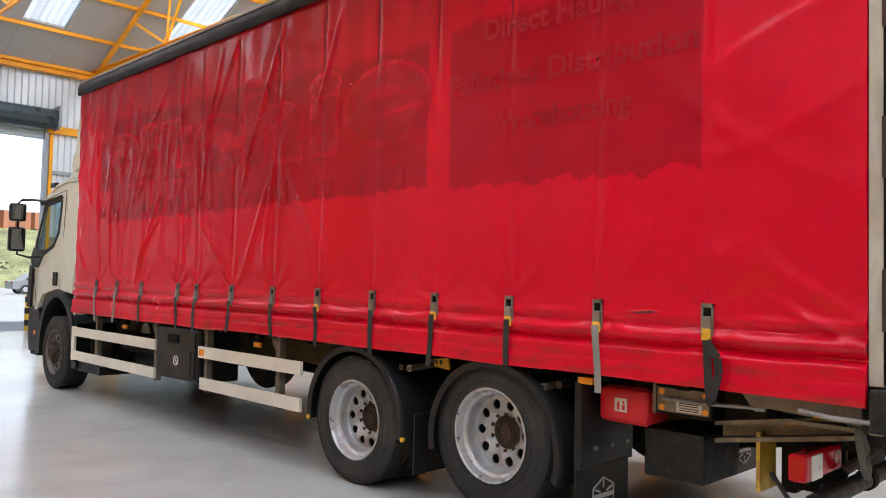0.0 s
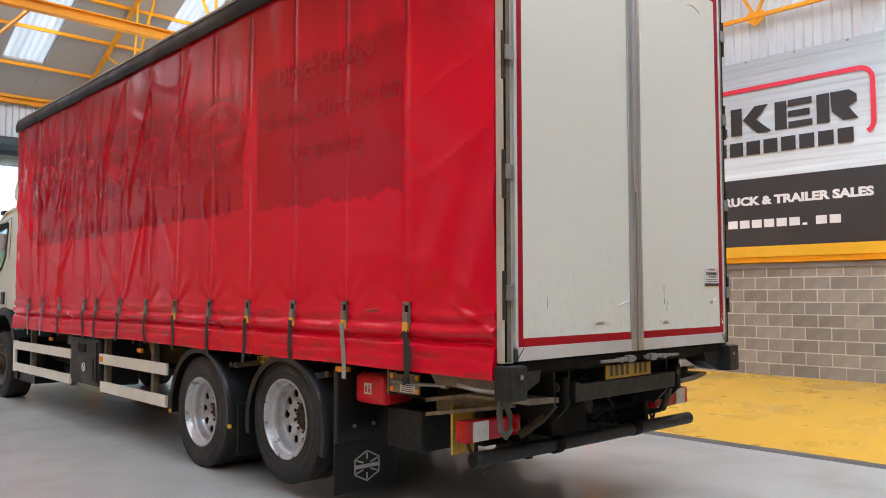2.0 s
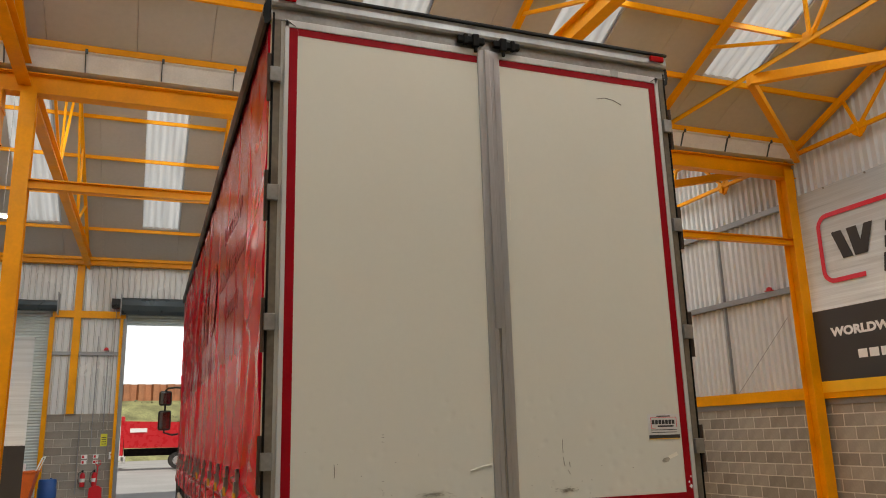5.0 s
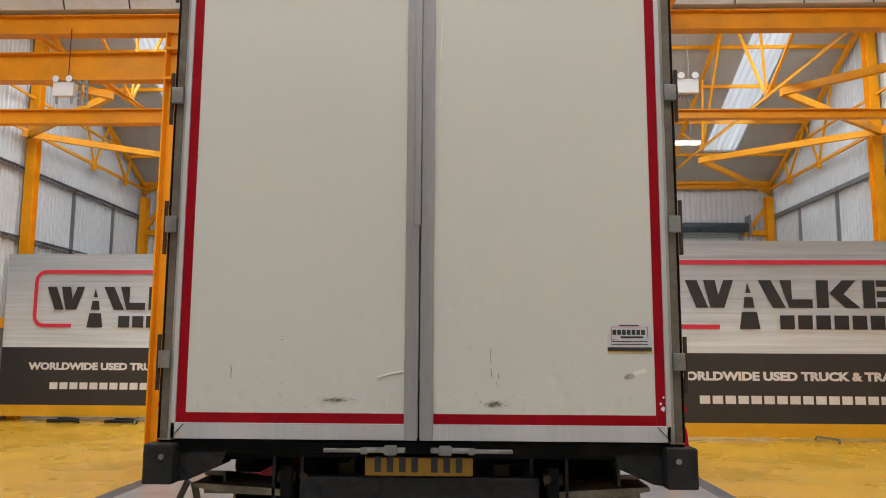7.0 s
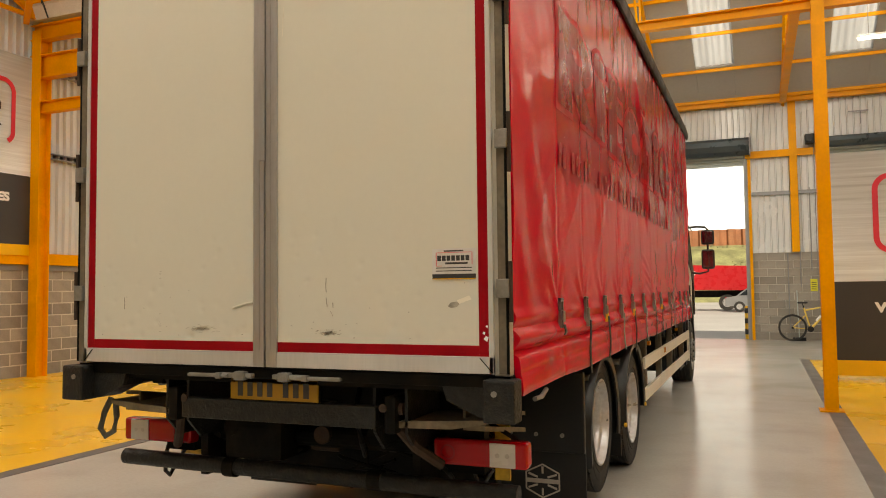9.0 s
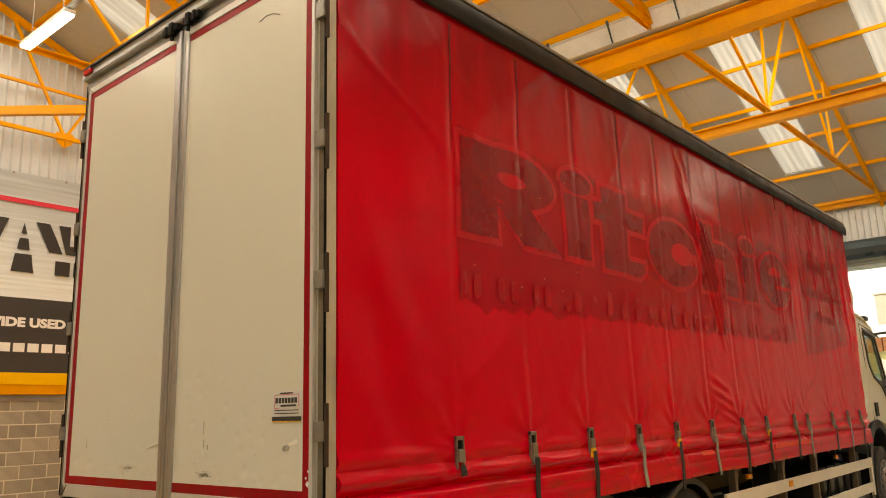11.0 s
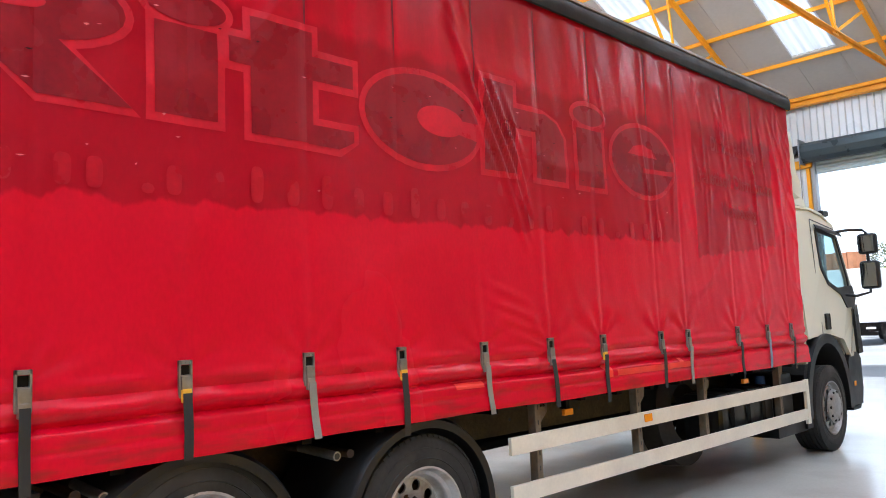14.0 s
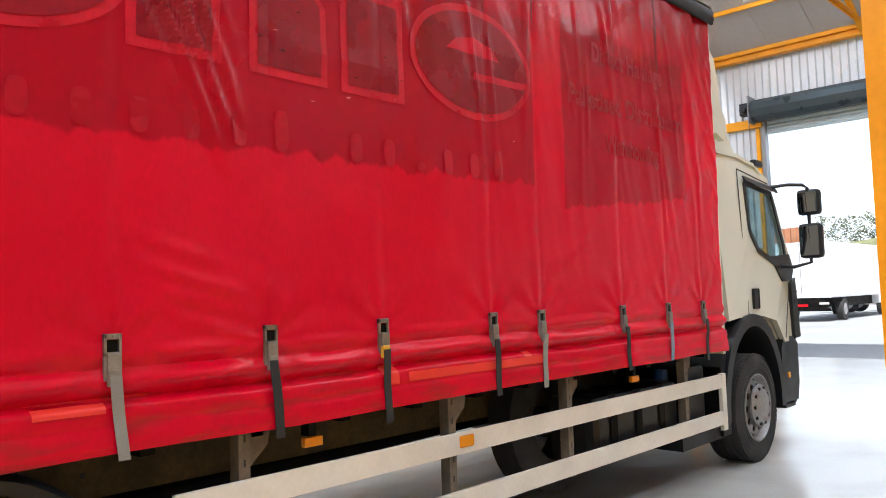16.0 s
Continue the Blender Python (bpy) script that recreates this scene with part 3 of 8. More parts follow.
for name, at, face in (("wall_right", XR, -1), ("wall_left", XL, 1)):
    w = struct(name, box(*sorted((at + 0.005 * face, at - face * 0.22)), YB, YF, 0, 1.98), "mortar", "grey concrete block dwarf wall", "wall")
    struct(name + "_sheeting", gable_top(at - face * 0.06, face, YB, YF), "sheet_white", "white ribbed steel wall sheeting", "wall")
    struct(name + "_outer", box(*sorted((at - face * 0.12, at - face * 0.22)), YB, YF, 2.04, 9.9), "sheet_white", "outer skin of the side wall", "wall")
    slab(name + "_coping", *sorted((at + face * 0.03, at - face * 0.2)), YB, YF, 1.975, 2.082, "steel_grey", "grey coping on the block wall", "trim")
    slab(name + "_strip", *sorted((at + face * 0.085, at - face * 0.1)), YB, YF, 2.085, 2.3, "steel_yellow", "yellow painted steel sill rail", "trim")
    for z in (4.2, 5.86):
        struct(name + "_rail", sweep([(-0.08, -0.055), (0.08, -0.055), (0.08, -0.045), (-0.06, -0.045), (-0.06, 0.045), (0.08, 0.045), (0.08, 0.055), (-0.08, 0.055)], (at, YB, z), (at, YF, z)), "steel_grey", "grey galvanised sheeting rail", "rail")
    for y in (-2.7, 9.6, 11.98, 16.5, 18.8):
        struct(name + "_stud", box(at - 0.06, at + 0.06, y - 0.014, y + 0.014, 2.3, 5.86), "steel_grey", "slim grey upright between sheeting rails", "rail")

# back wall behind the camera, assumed and out of view
struct("wall_back", ribbed("y", YB, XL, XR, 0, 9.9, 1), "sheet_white", "white ribbed steel wall sheeting", "wall")

# far wall, with the open doorway and two closed shutters
JL, JR = -2.49, 2.0
SHUT = ((-9.35, -4.43), (3.98, 8.9))
DOOR_H = 5.4
for name, a, b, z0, z1 in (("wall_far_1", -4.43, JL, 2.49, DOOR_H), ("wall_far_2", JR, 3.98, 2.49, DOOR_H), ("wall_far_3", XL, -9.35, 0, DOOR_H), ("wall_far_4", 8.9, XR, 0, DOOR_H), ("wall_far_5", XL, XR, DOOR_H, 6.95)):
    struct(name, ribbed("y", YF, a, b, z0, z1, -1), "sheet_white", "white ribbed steel wall sheeting", "wall")
for name, a, b in (("wall_far_6", -4.43, JL), ("wall_far_7", JR, 3.98)):
    struct(name, box(a, b, YF + 0.002, YF + 0.2, 0, 2.49), "mortar", "grey concrete block pier beside the doorway", "wall")
slab("lintel", XL, XR, YF + 0.06, YF + 0.2, 5.4, 6.95, "sheet_white", "outer sheeting over the doors", "wall")
slab("rail_far_1", -4.4, JL - 0.14, YF - 0.09, YF + 0.01, 4.14, 4.24, "steel_grey", "grey galvanised sheeting rail", "rail")
slab("rail_far_2", JR + 0.14, 3.9, YF - 0.09, YF + 0.01, 4.14, 4.24, "steel_grey", "grey galvanised sheeting rail", "rail")

# roof: lining panels with joints, left open at the roof lights, and an outer skin
bm = bmesh.new()
slopes = []
for r in (-12.965, *RIDGES):
    for side in (-1, 1):
        if not (r < -5 and side < 0):
            slopes.append((r, side))
for r, side in slopes:
    def at(x, d, up=0.0):
        return (x, r + side * d, RIDGE - (RIDGE - EAVE) * d / HALF + up)
    xs = [XL - 0.1] + [x + e for x in SKY_X[r] for e in (-0.5, 0.5)] + [XR + 0.1]
    for i in range(len(xs) - 1):
        spans = ((0.0, SKY_D[r][0]), (SKY_D[r][1], HALF)) if i % 2 else ((0.0, HALF),)
        for d0, d1 in spans:
            n = max(1, round((xs[i + 1] - xs[i]) / 1.15))
            for k in range(n):
                a, b = xs[i] + (xs[i + 1] - xs[i]) * k / n, xs[i] + (xs[i + 1] - xs[i]) * (k + 1) / n
                lo = [at(a + 0.003, d0), at(b - 0.003, d0), at(b - 0.003, d1), at(a + 0.003, d1)]
                hexa(bm, lo + [(p[0], p[1], p[2] + 0.05) for p in lo])
struct("ceiling", bm, "ceiling", "pale grey roof lining boards with dark joints", "ceiling")
bm = bmesh.new()
for r, side in slopes:
    xs = [XL - 0.3] + [x + e for x in SKY_X[r] for e in (-0.5, 0.5)] + [XR + 0.3]
    for i in range(len(xs) - 1):
        for d0, d1 in ((0.0, SKY_D[r][0]), (SKY_D[r][1], HALF)) if i % 2 else ((0.0, HALF),):
            p = [(x, r + side * d, RIDGE + 0.09 - (RIDGE - EAVE) * d / HALF) for x, d in ((xs[i], d0), (xs[i + 1], d0), (xs[i + 1], d1), (xs[i], d1))]
            hexa(bm, p + [(u, v, w + 0.05) for u, v, w in p])
struct("roof", bm, "steel_grey", "outer roof sheets", "roof")
for r, side in slopes:  # translucent ribbed roof lights
    for x in SKY_X[r]:
        bm = bmesh.new()
        prev = None
        for k in range(49):
            xx, up = x - 0.5 + k / 48, 0.05 + 0.014 * math.sin(2 * math.pi * k / 8)
            cur = [bm.verts.new((xx, r + side * d, RIDGE + up - (RIDGE - EAVE) * d / HALF)) for d in (SKY_D[r][0] - 0.02, SKY_D[r][1] + 0.02)]
            if prev:
                bm.faces.new((prev[0], cur[0], cur[1], prev[1]))
            prev = cur
        struct("rooflight", bm, "rooflight", "bright translucent ribbed roof light", "roof light", True)

# purlins
for r, side in slopes:
    for d in PURLIN[r]:
        y, z = r + side * d, RIDGE - (RIDGE - EAVE) * d / HALF - 0.075
        struct("purlin", sweep([(-0.025, -0.015), (0.025, -0.015), (0.025, 0.075), (0.012, 0.075), (0.012, 0.0), (-0.025, 0.0)], (XL, y, z), (XR, y, z)), "steel_yellow", "yellow painted steel roof purlin", "purlin")

# valley beams, gutters and the cross beams below
for y, n in ((VALLEY, 1), (-6.2, 2)):
    struct(f"valley_beam_{n}", ibeam((XL, y, 6.48), (XR, y, 6.48), 0.3, 0.2), "steel_yellow", "yellow painted steel valley beam", "beam")
    lining = [(-0.31, 6.95), (-0.31, 6.915), (-0.27, 6.9), (-0.17, 6.68), (0.17, 6.68), (0.27, 6.9), (0.31, 6.915), (0.31, 6.95)]
    struct(f"gutter_{n}", prism([(y + a, z) for a, z in lining], XL, XR, "x"), "gutter", "white lined valley gutter with a rolled lip", "gutter")
    bm = bmesh.new()
    for i in range(20):
        x = XL + 0.55 + i * 1.0
        for e in (-1, 1):
            bar((x, y + e * 0.315, 6.95), (x, y + e * 0.176, 6.676), 0.035, 0.012, bm, up=(1, 0, 0))
            box(x - 0.006, x + 0.03, *sorted((y + e * 0.3, y + e * 0.34)), 6.9, 6.96, bm=bm)
    struct(f"gutter_brackets_{n}", bm, "shutter_box", "dark gutter brackets", "gutter")
struct("eaves_beam", ibeam((XL, YF - 0.2, 6.92), (XR, YF - 0.2, 6.92), 0.3, 0.2), "steel_yellow", "yellow painted steel eaves beam", "beam")
struct("cross_beam_1", ibeam((-3.5, VALLEY, 5.05), (XR - 0.1, VALLEY, 5.05), 0.135, 0.12), "steel_yellow", "slim yellow steel tie beam", "beam")
struct("cross_beam_2", ibeam((XL, VALLEY, 5.05), (-4.3, VALLEY, 5.05), 0.22, 0.16), "steel_yellow", "yellow steel beam", "beam")
struct("cross_beam_3", ibeam((XL, VALLEY, 5.82), (-4.3, VALLEY, 5.82), 0.44, 0.2), "steel_yellow", "deep yellow steel beam", "beam")
struct("column_1", ibeam((-4.06, VALLEY - 0.02, 0), (-4.06, VALLEY - 0.02, 6.33), 0.45, 0.3, up=(1, 0, 0), tf=0.02), "steel_yellow", "heavy yellow steel column", "column")
bm = box(-4.3, -3.82, VALLEY - 0.18, VALLEY + 0.14, 5.58, 5.62)
box(-4.3, -3.82, VALLEY - 0.18, VALLEY + 0.14, 6.04, 6.08, bm=bm)
struct("column_stiffeners", bm, "steel_yellow", "yellow stiffener plates on the column", "column")
struct("column_2", ibeam((-3.53, VALLEY, 0), (-3.53, VALLEY, 6.33), 0.2, 0.2, up=(0, 1, 0)), "steel_yellow", "slim yellow steel post", "column")
bm = ibeam((3.065, VALLEY, 0.02), (3.065, VALLEY, 6.33), 0.17, 0.15, up=(0, 1, 0))
box(2.93, 3.2, VALLEY - 0.13, VALLEY + 0.13, 0, 0.02, bm=bm)
struct("column_3", bm, "steel_yellow", "slim yellow steel post on a base plate", "column")
for n, (x, y) in enumerate(((XR - 0.2, VALLEY), (XL + 0.2, VALLEY), (XR - 0.2, -6.2), (XL + 0.2, -6.2), (XR - 0.2, 14.1), (XL + 0.2, 14.1), (XR - 0.2, 20.6), (XL + 0.2, 20.6))):
    struct(f"wall_column_{n + 1}", ibeam((x, y, 0), (x, y, 6.5 if n != 4 and n != 5 else 9.3), 0.26, 0.22), "steel_yellow", "yellow steel wall column", "column")

# roof trusses across each bay: rafters, a slim bottom chord (a deep one over the posts), webs from two nodes
def truss(x, r, ya, za, yb, zb, offs, struts):
    bm = bmesh.new()

    def chord(y):
        return za + (zb - za) * (y - ya) / (yb - ya)

    heavy = x in (-3.6, 3.05)
    if heavy:
        ibeam((x, ya, za - 0.13), (x, yb, zb - 0.13), 0.27, 0.17, bm)
    else:
        bar((x, ya, za + 0.03), (x, yb, zb + 0.03), 0.1, 0.014, bm)
        bar((x - 0.043, ya, za), (x - 0.043, yb, zb), 0.014, 0.075, bm)
    for a, e in ((r - HALF, -1), (r + HALF, 1)):
        bar((x, a, EAVE - 0.17), (x, r, RIDGE - 0.17), 0.085, 0.1, bm)
    for e in (-1, 1):
        y = r + e * offs
        for d, w in zip(struts, (0.05, 0.045, 0.05)):
            yy = r + e * d
            bar((x, y, chord(y) + 0.02), (x, yy, roof_z(yy) - 0.2), w, w, bm)
        prism([(y - 0.17, chord(y) - 0.03), (y + 0.17, chord(y) - 0.03), (y + 0.11, chord(y) + 0.16), (y - 0.11, chord(y) + 0.16)], x - 0.007, x + 0.007, "x", bm)
        a = r + e * HALF
        prism([(a, chord(a) - 0.04), (a - e * 0.4, chord(a) - 0.04), (a - e * 0.5, chord(a) + 0.24), (a, chord(a) + 0.1)], x - 0.007, x + 0.007, "x", bm)
    struct("truss", bm, "steel_yellow", "yellow painted steel lattice roof truss", "truss")


def wall_truss(x, r, ya, yb):
    """The slim lattice against a side wall, with hanging gusset plates."""
    bm = bmesh.new()
    z = 6.735
    bar((x, ya, z), (x, yb, z), 0.07, 0.07, bm)
    bar((x, r - 4.6, 7.6), (x, r + 4.6, 7.6), 0.06, 0.05, bm)
    for a in (r - HALF, r + HALF):
        bar((x, a, EAVE - 0.17), (x, r, RIDGE - 0.17), 0.09, 0.11, bm)
    for e in (-1, 1):
        for off, ends in ((3.0, (1.95, 3.72)), (5.0, (3.72, 5.25))):
            y = r + e * off
            for d in ends:
                bar((x, y, z), (x, r + e * d, roof_z(r + e * d) - 0.18), 0.05, 0.05, bm)
            prism([(y - 0.2, z + 0.02), (y - 0.13, z - 0.1), (y, z - 0.19), (y + 0.13, z - 0.1), (y + 0.2, z + 0.02), (y + 0.14, z + 0.1), (y - 0.14, z + 0.1)], x - 0.008, x + 0.008, "x", bm)
            prism([(x - 0.06, z - 0.16), (x + 0.06, z - 0.16), (x + 0.06, z), (x - 0.06, z)], y - 0.007, y + 0.007, "y", bm)
    bar((x, r, z), (x, r, RIDGE - 0.2), 0.05, 0.05, bm)
    struct("wall_truss", bm, "steel_yellow", "slim yellow steel lattice truss against the side wall", "truss")


for x in TRUSS_X:
    if x in (TRUSS_X[0], TRUSS_X[-1]):
        wall_truss(x, RIDGES[0], -6.2, VALLEY)
        wall_truss(x, RIDGES[1], VALLEY, YF - 0.1)
    else:
        truss(x, RIDGES[0], -6.2, 6.72, VALLEY, 6.72, 2.78, (0.35, 2.75, 4.69))
        truss(x, RIDGES[1], VALLEY, 6.72, YF - 0.1, 7.02, 2.2, (0.35, 2.0, 4.05))
# flat wind braces at tie level, in pairs from a truss node to the side walls
for r, off in ((RIDGES[0], 3.9), (RIDGES[1], 3.1)):
    for xm, xe in ((6.35, XR - 0.15), (-6.9, XL + 0.15)):
        for e in (-1, 1):
            ya = r + e * (off if e < 0 or r < 5 else 2.3)
            for ye in (r + e * 6.45, r + e * 0.8 if r < 5 else r - 0.35 - e * 0.1):
                struct("wind_brace", bar((xm, ya, 6.64), (xe, ye, 6.64), 0.1, 0.15), "steel_yellow", "yellow steel diagonal wind brace", "brace")

# steelwork of the far wall
for n, (x, z1) in enumerate(((3.27, 6.77), (-3.78, 6.77))):
    struct(f"far_column_{n + 1}", box(x - 0.1, x + 0.1, YF - 0.16, YF - 0.045, 2.49, z1), "steel_yellow", "yellow steel column on the far wall", "column")
for n, (a, b) in enumerate(((-4.43, JL), (JR, 3.98))):
    struct(f"far_lintel_{n + 1}", box(a, b, YF - 0.14, YF - 0.04, 5.22, 5.42), "steel_yellow", "yellow steel lintel between the doors", "beam")
    x = (a, b)[n]
    struct(f"jamb_{n + 1}", box(x - 0.06, x + 0.06, YF - 0.15, YF + 0.2, 0, 5.22), "steel_yellow", "yellow steel door jamb", "jamb")
    x = (JL - 0.095, JR + 0.095)[n]
    struct(f"jamb_{n + 3}", box(x - 0.04, x + 0.04, YF - 0.12, YF - 0.02, 0, 5.2), "steel_yellow", "slim yellow steel angle beside the door guide", "jamb")
for n, (x0, x1) in enumerate(((8.95, 10.1), (-10.3, -9.4))):
    bm = box(x0, x1 - 0.25, YF - 0.2, YF - 0.05, 5.28, 5.44)
    bar((x0 + 0.1, YF - 0.12, 5.4), (x1 - 0.2, YF - 0.12, 6.5), 0.09, 0.09, bm)
    struct(f"corner_bracket_{n + 1}", bm, "steel_yellow", "yellow steel corner bracket", "bracket")


def shutter(name, a, b, z0, label, r=0.26):
    """A roller shutter: slat curtain, guides, barrel and hood."""
    root = thing(name, ((a + b) / 2, YF, 0), label, "roller shutter", kind="structure")
    bm = bmesh.new()
    pts, z = [], z0
    while z < 5.45:
        pts += [(YF + 0.09, z), (YF + 0.07, z + 0.03), (YF + 0.09, z + 0.075)]
        z += 0.08
    pts += [(YF + 0.13, z), (YF + 0.13, z0)]
    part("curtain", prism(pts, a + 0.04, b - 0.04, "x", bm), "shutter", root)
    for x in (a, b):
        part("guide", box(x - 0.05, x + 0.05, YF - 0.06, YF + 0.14, 0, 5.4), "steel_grey", root)
    bm = tube((a - 0.12, YF - 0.22, 5.46 + r * 0.42), (b + 0.12, YF - 0.22, 5.46 + r * 0.42), r, n=10)
    part("hood", bm, "shutter_box", root, "dark green-grey faceted barrel hood")
    for x in (a - 0.14, b + 0.14):
        part("end_plate", box(x - 0.012, x + 0.012, YF - 0.5, YF + 0.02, 5.28, 5.9), "steel_grey", root)
    bm = box(a - 0.4, a - 0.16, YF - 0.34, YF - 0.12, 5.5, 5.78, 0.02)
    tube((a - 0.3, YF - 0.34, 5.62), (a - 0.3, YF - 0.42, 5.62), 0.07, bm)
    part("motor", bm, "plastic", root)
    return root


shutter("door_1", JL, JR, 5.06, "open roller shutter drawn up over the doorway")
shutter("door_2", *SHUT[0], 0.0, "closed grey-green roller shutter", 0.16)
shutter("door_3", *SHUT[1], 0.0, "closed grey-green roller shutter", 0.16)


# ---------- the lorry ----------
LORRY = thing("lorry", (0, 0, 0), "red curtain-sided lorry with cream cab and white rear doors", "lorry")
HX, LEN = 1.275, 9.38
BUCKLES = {-1: [0.795, 1.45, 2.1, 2.76, 3.413, 4.09, 4.76, 5.44, 6.1, 6.5, 7.35, 8.0, 8.6], 1: [0.88, 1.54, 2.2, 2.858, 3.484, 4.169, 4.826, 5.465, 6.284, 6.748, 7.696, 8.352, 8.95]}


def gauss(t, w):
    return math.exp(-(t / w) ** 2)


random.seed(61)
CREASES = {e: [(random.uniform(5.2, 9.25), random.uniform(2.9, 3.75), random.uniform(0.5, 1.5), random.uniform(-0.1, 0.32), random.uniform(0.006, 0.013)) for _ in range(17)] for e in (-1, 1)}


def bulge(side, y, z):
    """How far the curtain stands out of its plane at (y, z)."""
    ks = BUCKLES[side]
    n = noise.noise
    near = min(abs(y - k) for k in ks)
    front = max(0.0, (y - 4.5) / 4.9)
    if side > 0:
        front *= 0.3 + 0.7 * min(1.0, max(0.0, (z - 2.0) * 1.4))
    d = 0.012 * n((y * 0.9, z * 0.7, side * 3.1))
    d += (0.003 + 0.005 * front) * n((y * 5.5, z * 0.9, 7.7 + side)) * min(1.0, max(0.0, (z - 1.3) * 1.4))
    d += (0.0015 + 0.0025 * front) * n((y * 11.0 + z * 3.0, z * 2.4, 2.2 + side))
    ridge = 1 - abs(n((y * 3.2 + z * 0.7, z * 0.55, 4.4 * side))) * 3
    d += 0.013 * front * max(0.0, ridge) * min(1.0, max(0.0, (z - 1.45) * 1.5))
    # welded joints between the curtain's panels
    for k in ks:
        d += (0.6 if side > 0 else 1.0 + 0.9 * front) * (-0.006 * gauss(y - k - 0.03, 0.02) + 0.004 * gauss(y - k + 0.03, 0.03))
    # creases pulled from the front edge
    if y > 8.3:
        for z0, lean, run, amp in ((2.55, 1.5, 0.55, 0.012), (2.78, 1.7, 0.7, 0.016), (3.05, 1.9, 0.6, 0.014), (3.3, 1.6, 0.5, 0.012), (2.3, 1.3, 0.35, 0.008), (1.62, 1.2, 0.3, 0.008)):
            e = (LEN - y) / run
            d += amp * gauss(z - z0 - lean * (LEN - y), 0.035) * max(0.0, 1 - e) * min(1.0, e * 8)
    # long sharp creases towards the front
    for y0, z0, run, lean, amp in CREASES[side]:
        if side > 0:
            run *= 0.75
        if z0 - run < z < z0 + 0.1 and abs(y - y0) < 0.6:
            t = (z0 - z) / run
            d += amp * gauss(y - y0 - lean * (z0 - z), 0.022) * min(1.0, max(0.0, t * 5 + 0.4)) * min(1.0, max(0.0, (1 - t) * 3))
    if side < 0:  # long folds that slant down towards the front
        for ya, za, yb, zb, amp, w in ((6.95, 2.5, 7.6, 1.42, 0.016, 0.04), (7.2, 2.95, 7.56, 2.4, 0.012, 0.03), (4.74, 3.72, 5.34, 2.36, 0.017, 0.04), (4.7, 3.2, 4.96, 1.72, 0.012, 0.035), (9.25, 3.02, 8.86, 2.34, 0.014, 0.025),
                                       (9.33, 1.97, 8.98, 1.55, 0.014, 0.02), (8.3, 3.0, 8.27, 1.55, 0.012, 0.025), (6.62, 3.84, 6.4, 1.5, 0.010, 0.03), (5.75, 3.8, 6.05, 2.7, 0.013, 0.03), (7.75, 3.8, 8.0, 2.6, 0.013, 0.028), (8.72, 3.7, 8.68, 2.2, 0.012, 0.022), (3.9, 3.7, 4.2, 2.9, 0.010, 0.03),
                                       (6.58, 3.94, 7.39, 3.06, 0.0133, 0.06), (6.93, 2.24, 7.56, 1.62, 0.0147, 0.047), (4.86, 2.45, 5.26, 1.63, 0.0133, 0.047), (5.45, 3.85, 6.01, 2.92, 0.0107, 0.05333333333333334), (8.68, 3.23, 8.83, 2.35, 0.0107, 0.04), (4.68, 2.76, 4.68, 2.11, 0.0093, 0.04), (7.39, 3.08, 7.72, 2.28, 0.0093, 0.04)):
            if zb - 0.05 < z < za + 0.05:
                t = (za - z) / (za - zb)
                line = ya + (yb - ya) * t
                if abs(y - line) < 0.2:
                    d += 1.5 * amp * gauss(y - line, 0.75 * w) * min(1.0, max(0.0, 6 * t + 0.2)) * min(1.0, max(0.0, 6 * (1 - t) + 0.2))
    # puckers under the top rail
    d += 0.008 * math.sin(y * 17 + 2 * n((y, 0, 0))) * gauss(z - 3.82, 0.22) * (0.3 + front)
    # the hem: a slack roll folded over above the sill, pulled in at each strap, then the welded hem band
    slack = 0.5 + 0.5 * min(1.0, near / 0.22)
    zr = z - 0.012 * n((y * 0.9, 8.0, side)) - 0.005 * n((y * 3.1, 4.0, side))
    d += slack * (0.015 * gauss(zr - 1.398, 0.028) + 0.032 * gauss(zr - 1.302, 0.032)) * (1 + 0.35 * n((y * 2.3, 9.0, side)))
    d -= 0.010 * slack * gauss(zr - 1.35, 0.012)
    d -= 0.022 * gauss(zr - 1.243, 0.013)
    low = 1 / (1 + math.exp(max(-60.0, min(60.0, (zr - 1.228) * 150))))
    d += low * (0.026 + 0.07 * max(0.0, 1.2 - z))
    d -= low * 0.007 * gauss(zr - 1.15, 0.012) * (0.6 + 0.6 * n((y * 0.8, 6.0, side)))
    if z < 1.075:
        d -= 0.25 * (1.075 - z)
    d += 0.003 * n((y * 3, z * 12, 5.0)) * gauss(z - 1.22, 0.16)
    # pull wrinkles from each buckle
    for k in ks:
        r = math.hypot(y - k, z - 1.42)
        if r < 0.45:
            d += 0.004 * math.sin(9 * math.atan2(z - 1.42, y - k)) * gauss(r - 0.18, 0.14)
    # slack at the rear corner
    e = gauss(y - 0.3, 0.5) * gauss(z - 1.7, 0.6)
    rear = 0.6 if side < 0 else 0.5
    d += rear * 0.016 * e * math.sin((z * 1.0 + y * 1.9) * 7 + 1.5 * n((y * 2, z * 2, 1)))
    fold = 1 - min(1.0, abs(n((y * 1.3 + z * 1.1, z * 0.9 - y * 0.5, 12.0 + side))) * 7)
    d += rear * 0.014 * max(0.0, fold) * gauss(y - 0.35, 0.75) * min(1.0, max(0.0, (z - 1.35) * 3))
    fold = 1 - min(1.0, abs(n((y * 0.8 - z * 0.9, z * 0.5 + y * 0.3, 31.0 * side))) * 9)
    d += 0.007 * max(0.0, fold) * min(1.0, max(0.0, (z - 1.4) * 3))
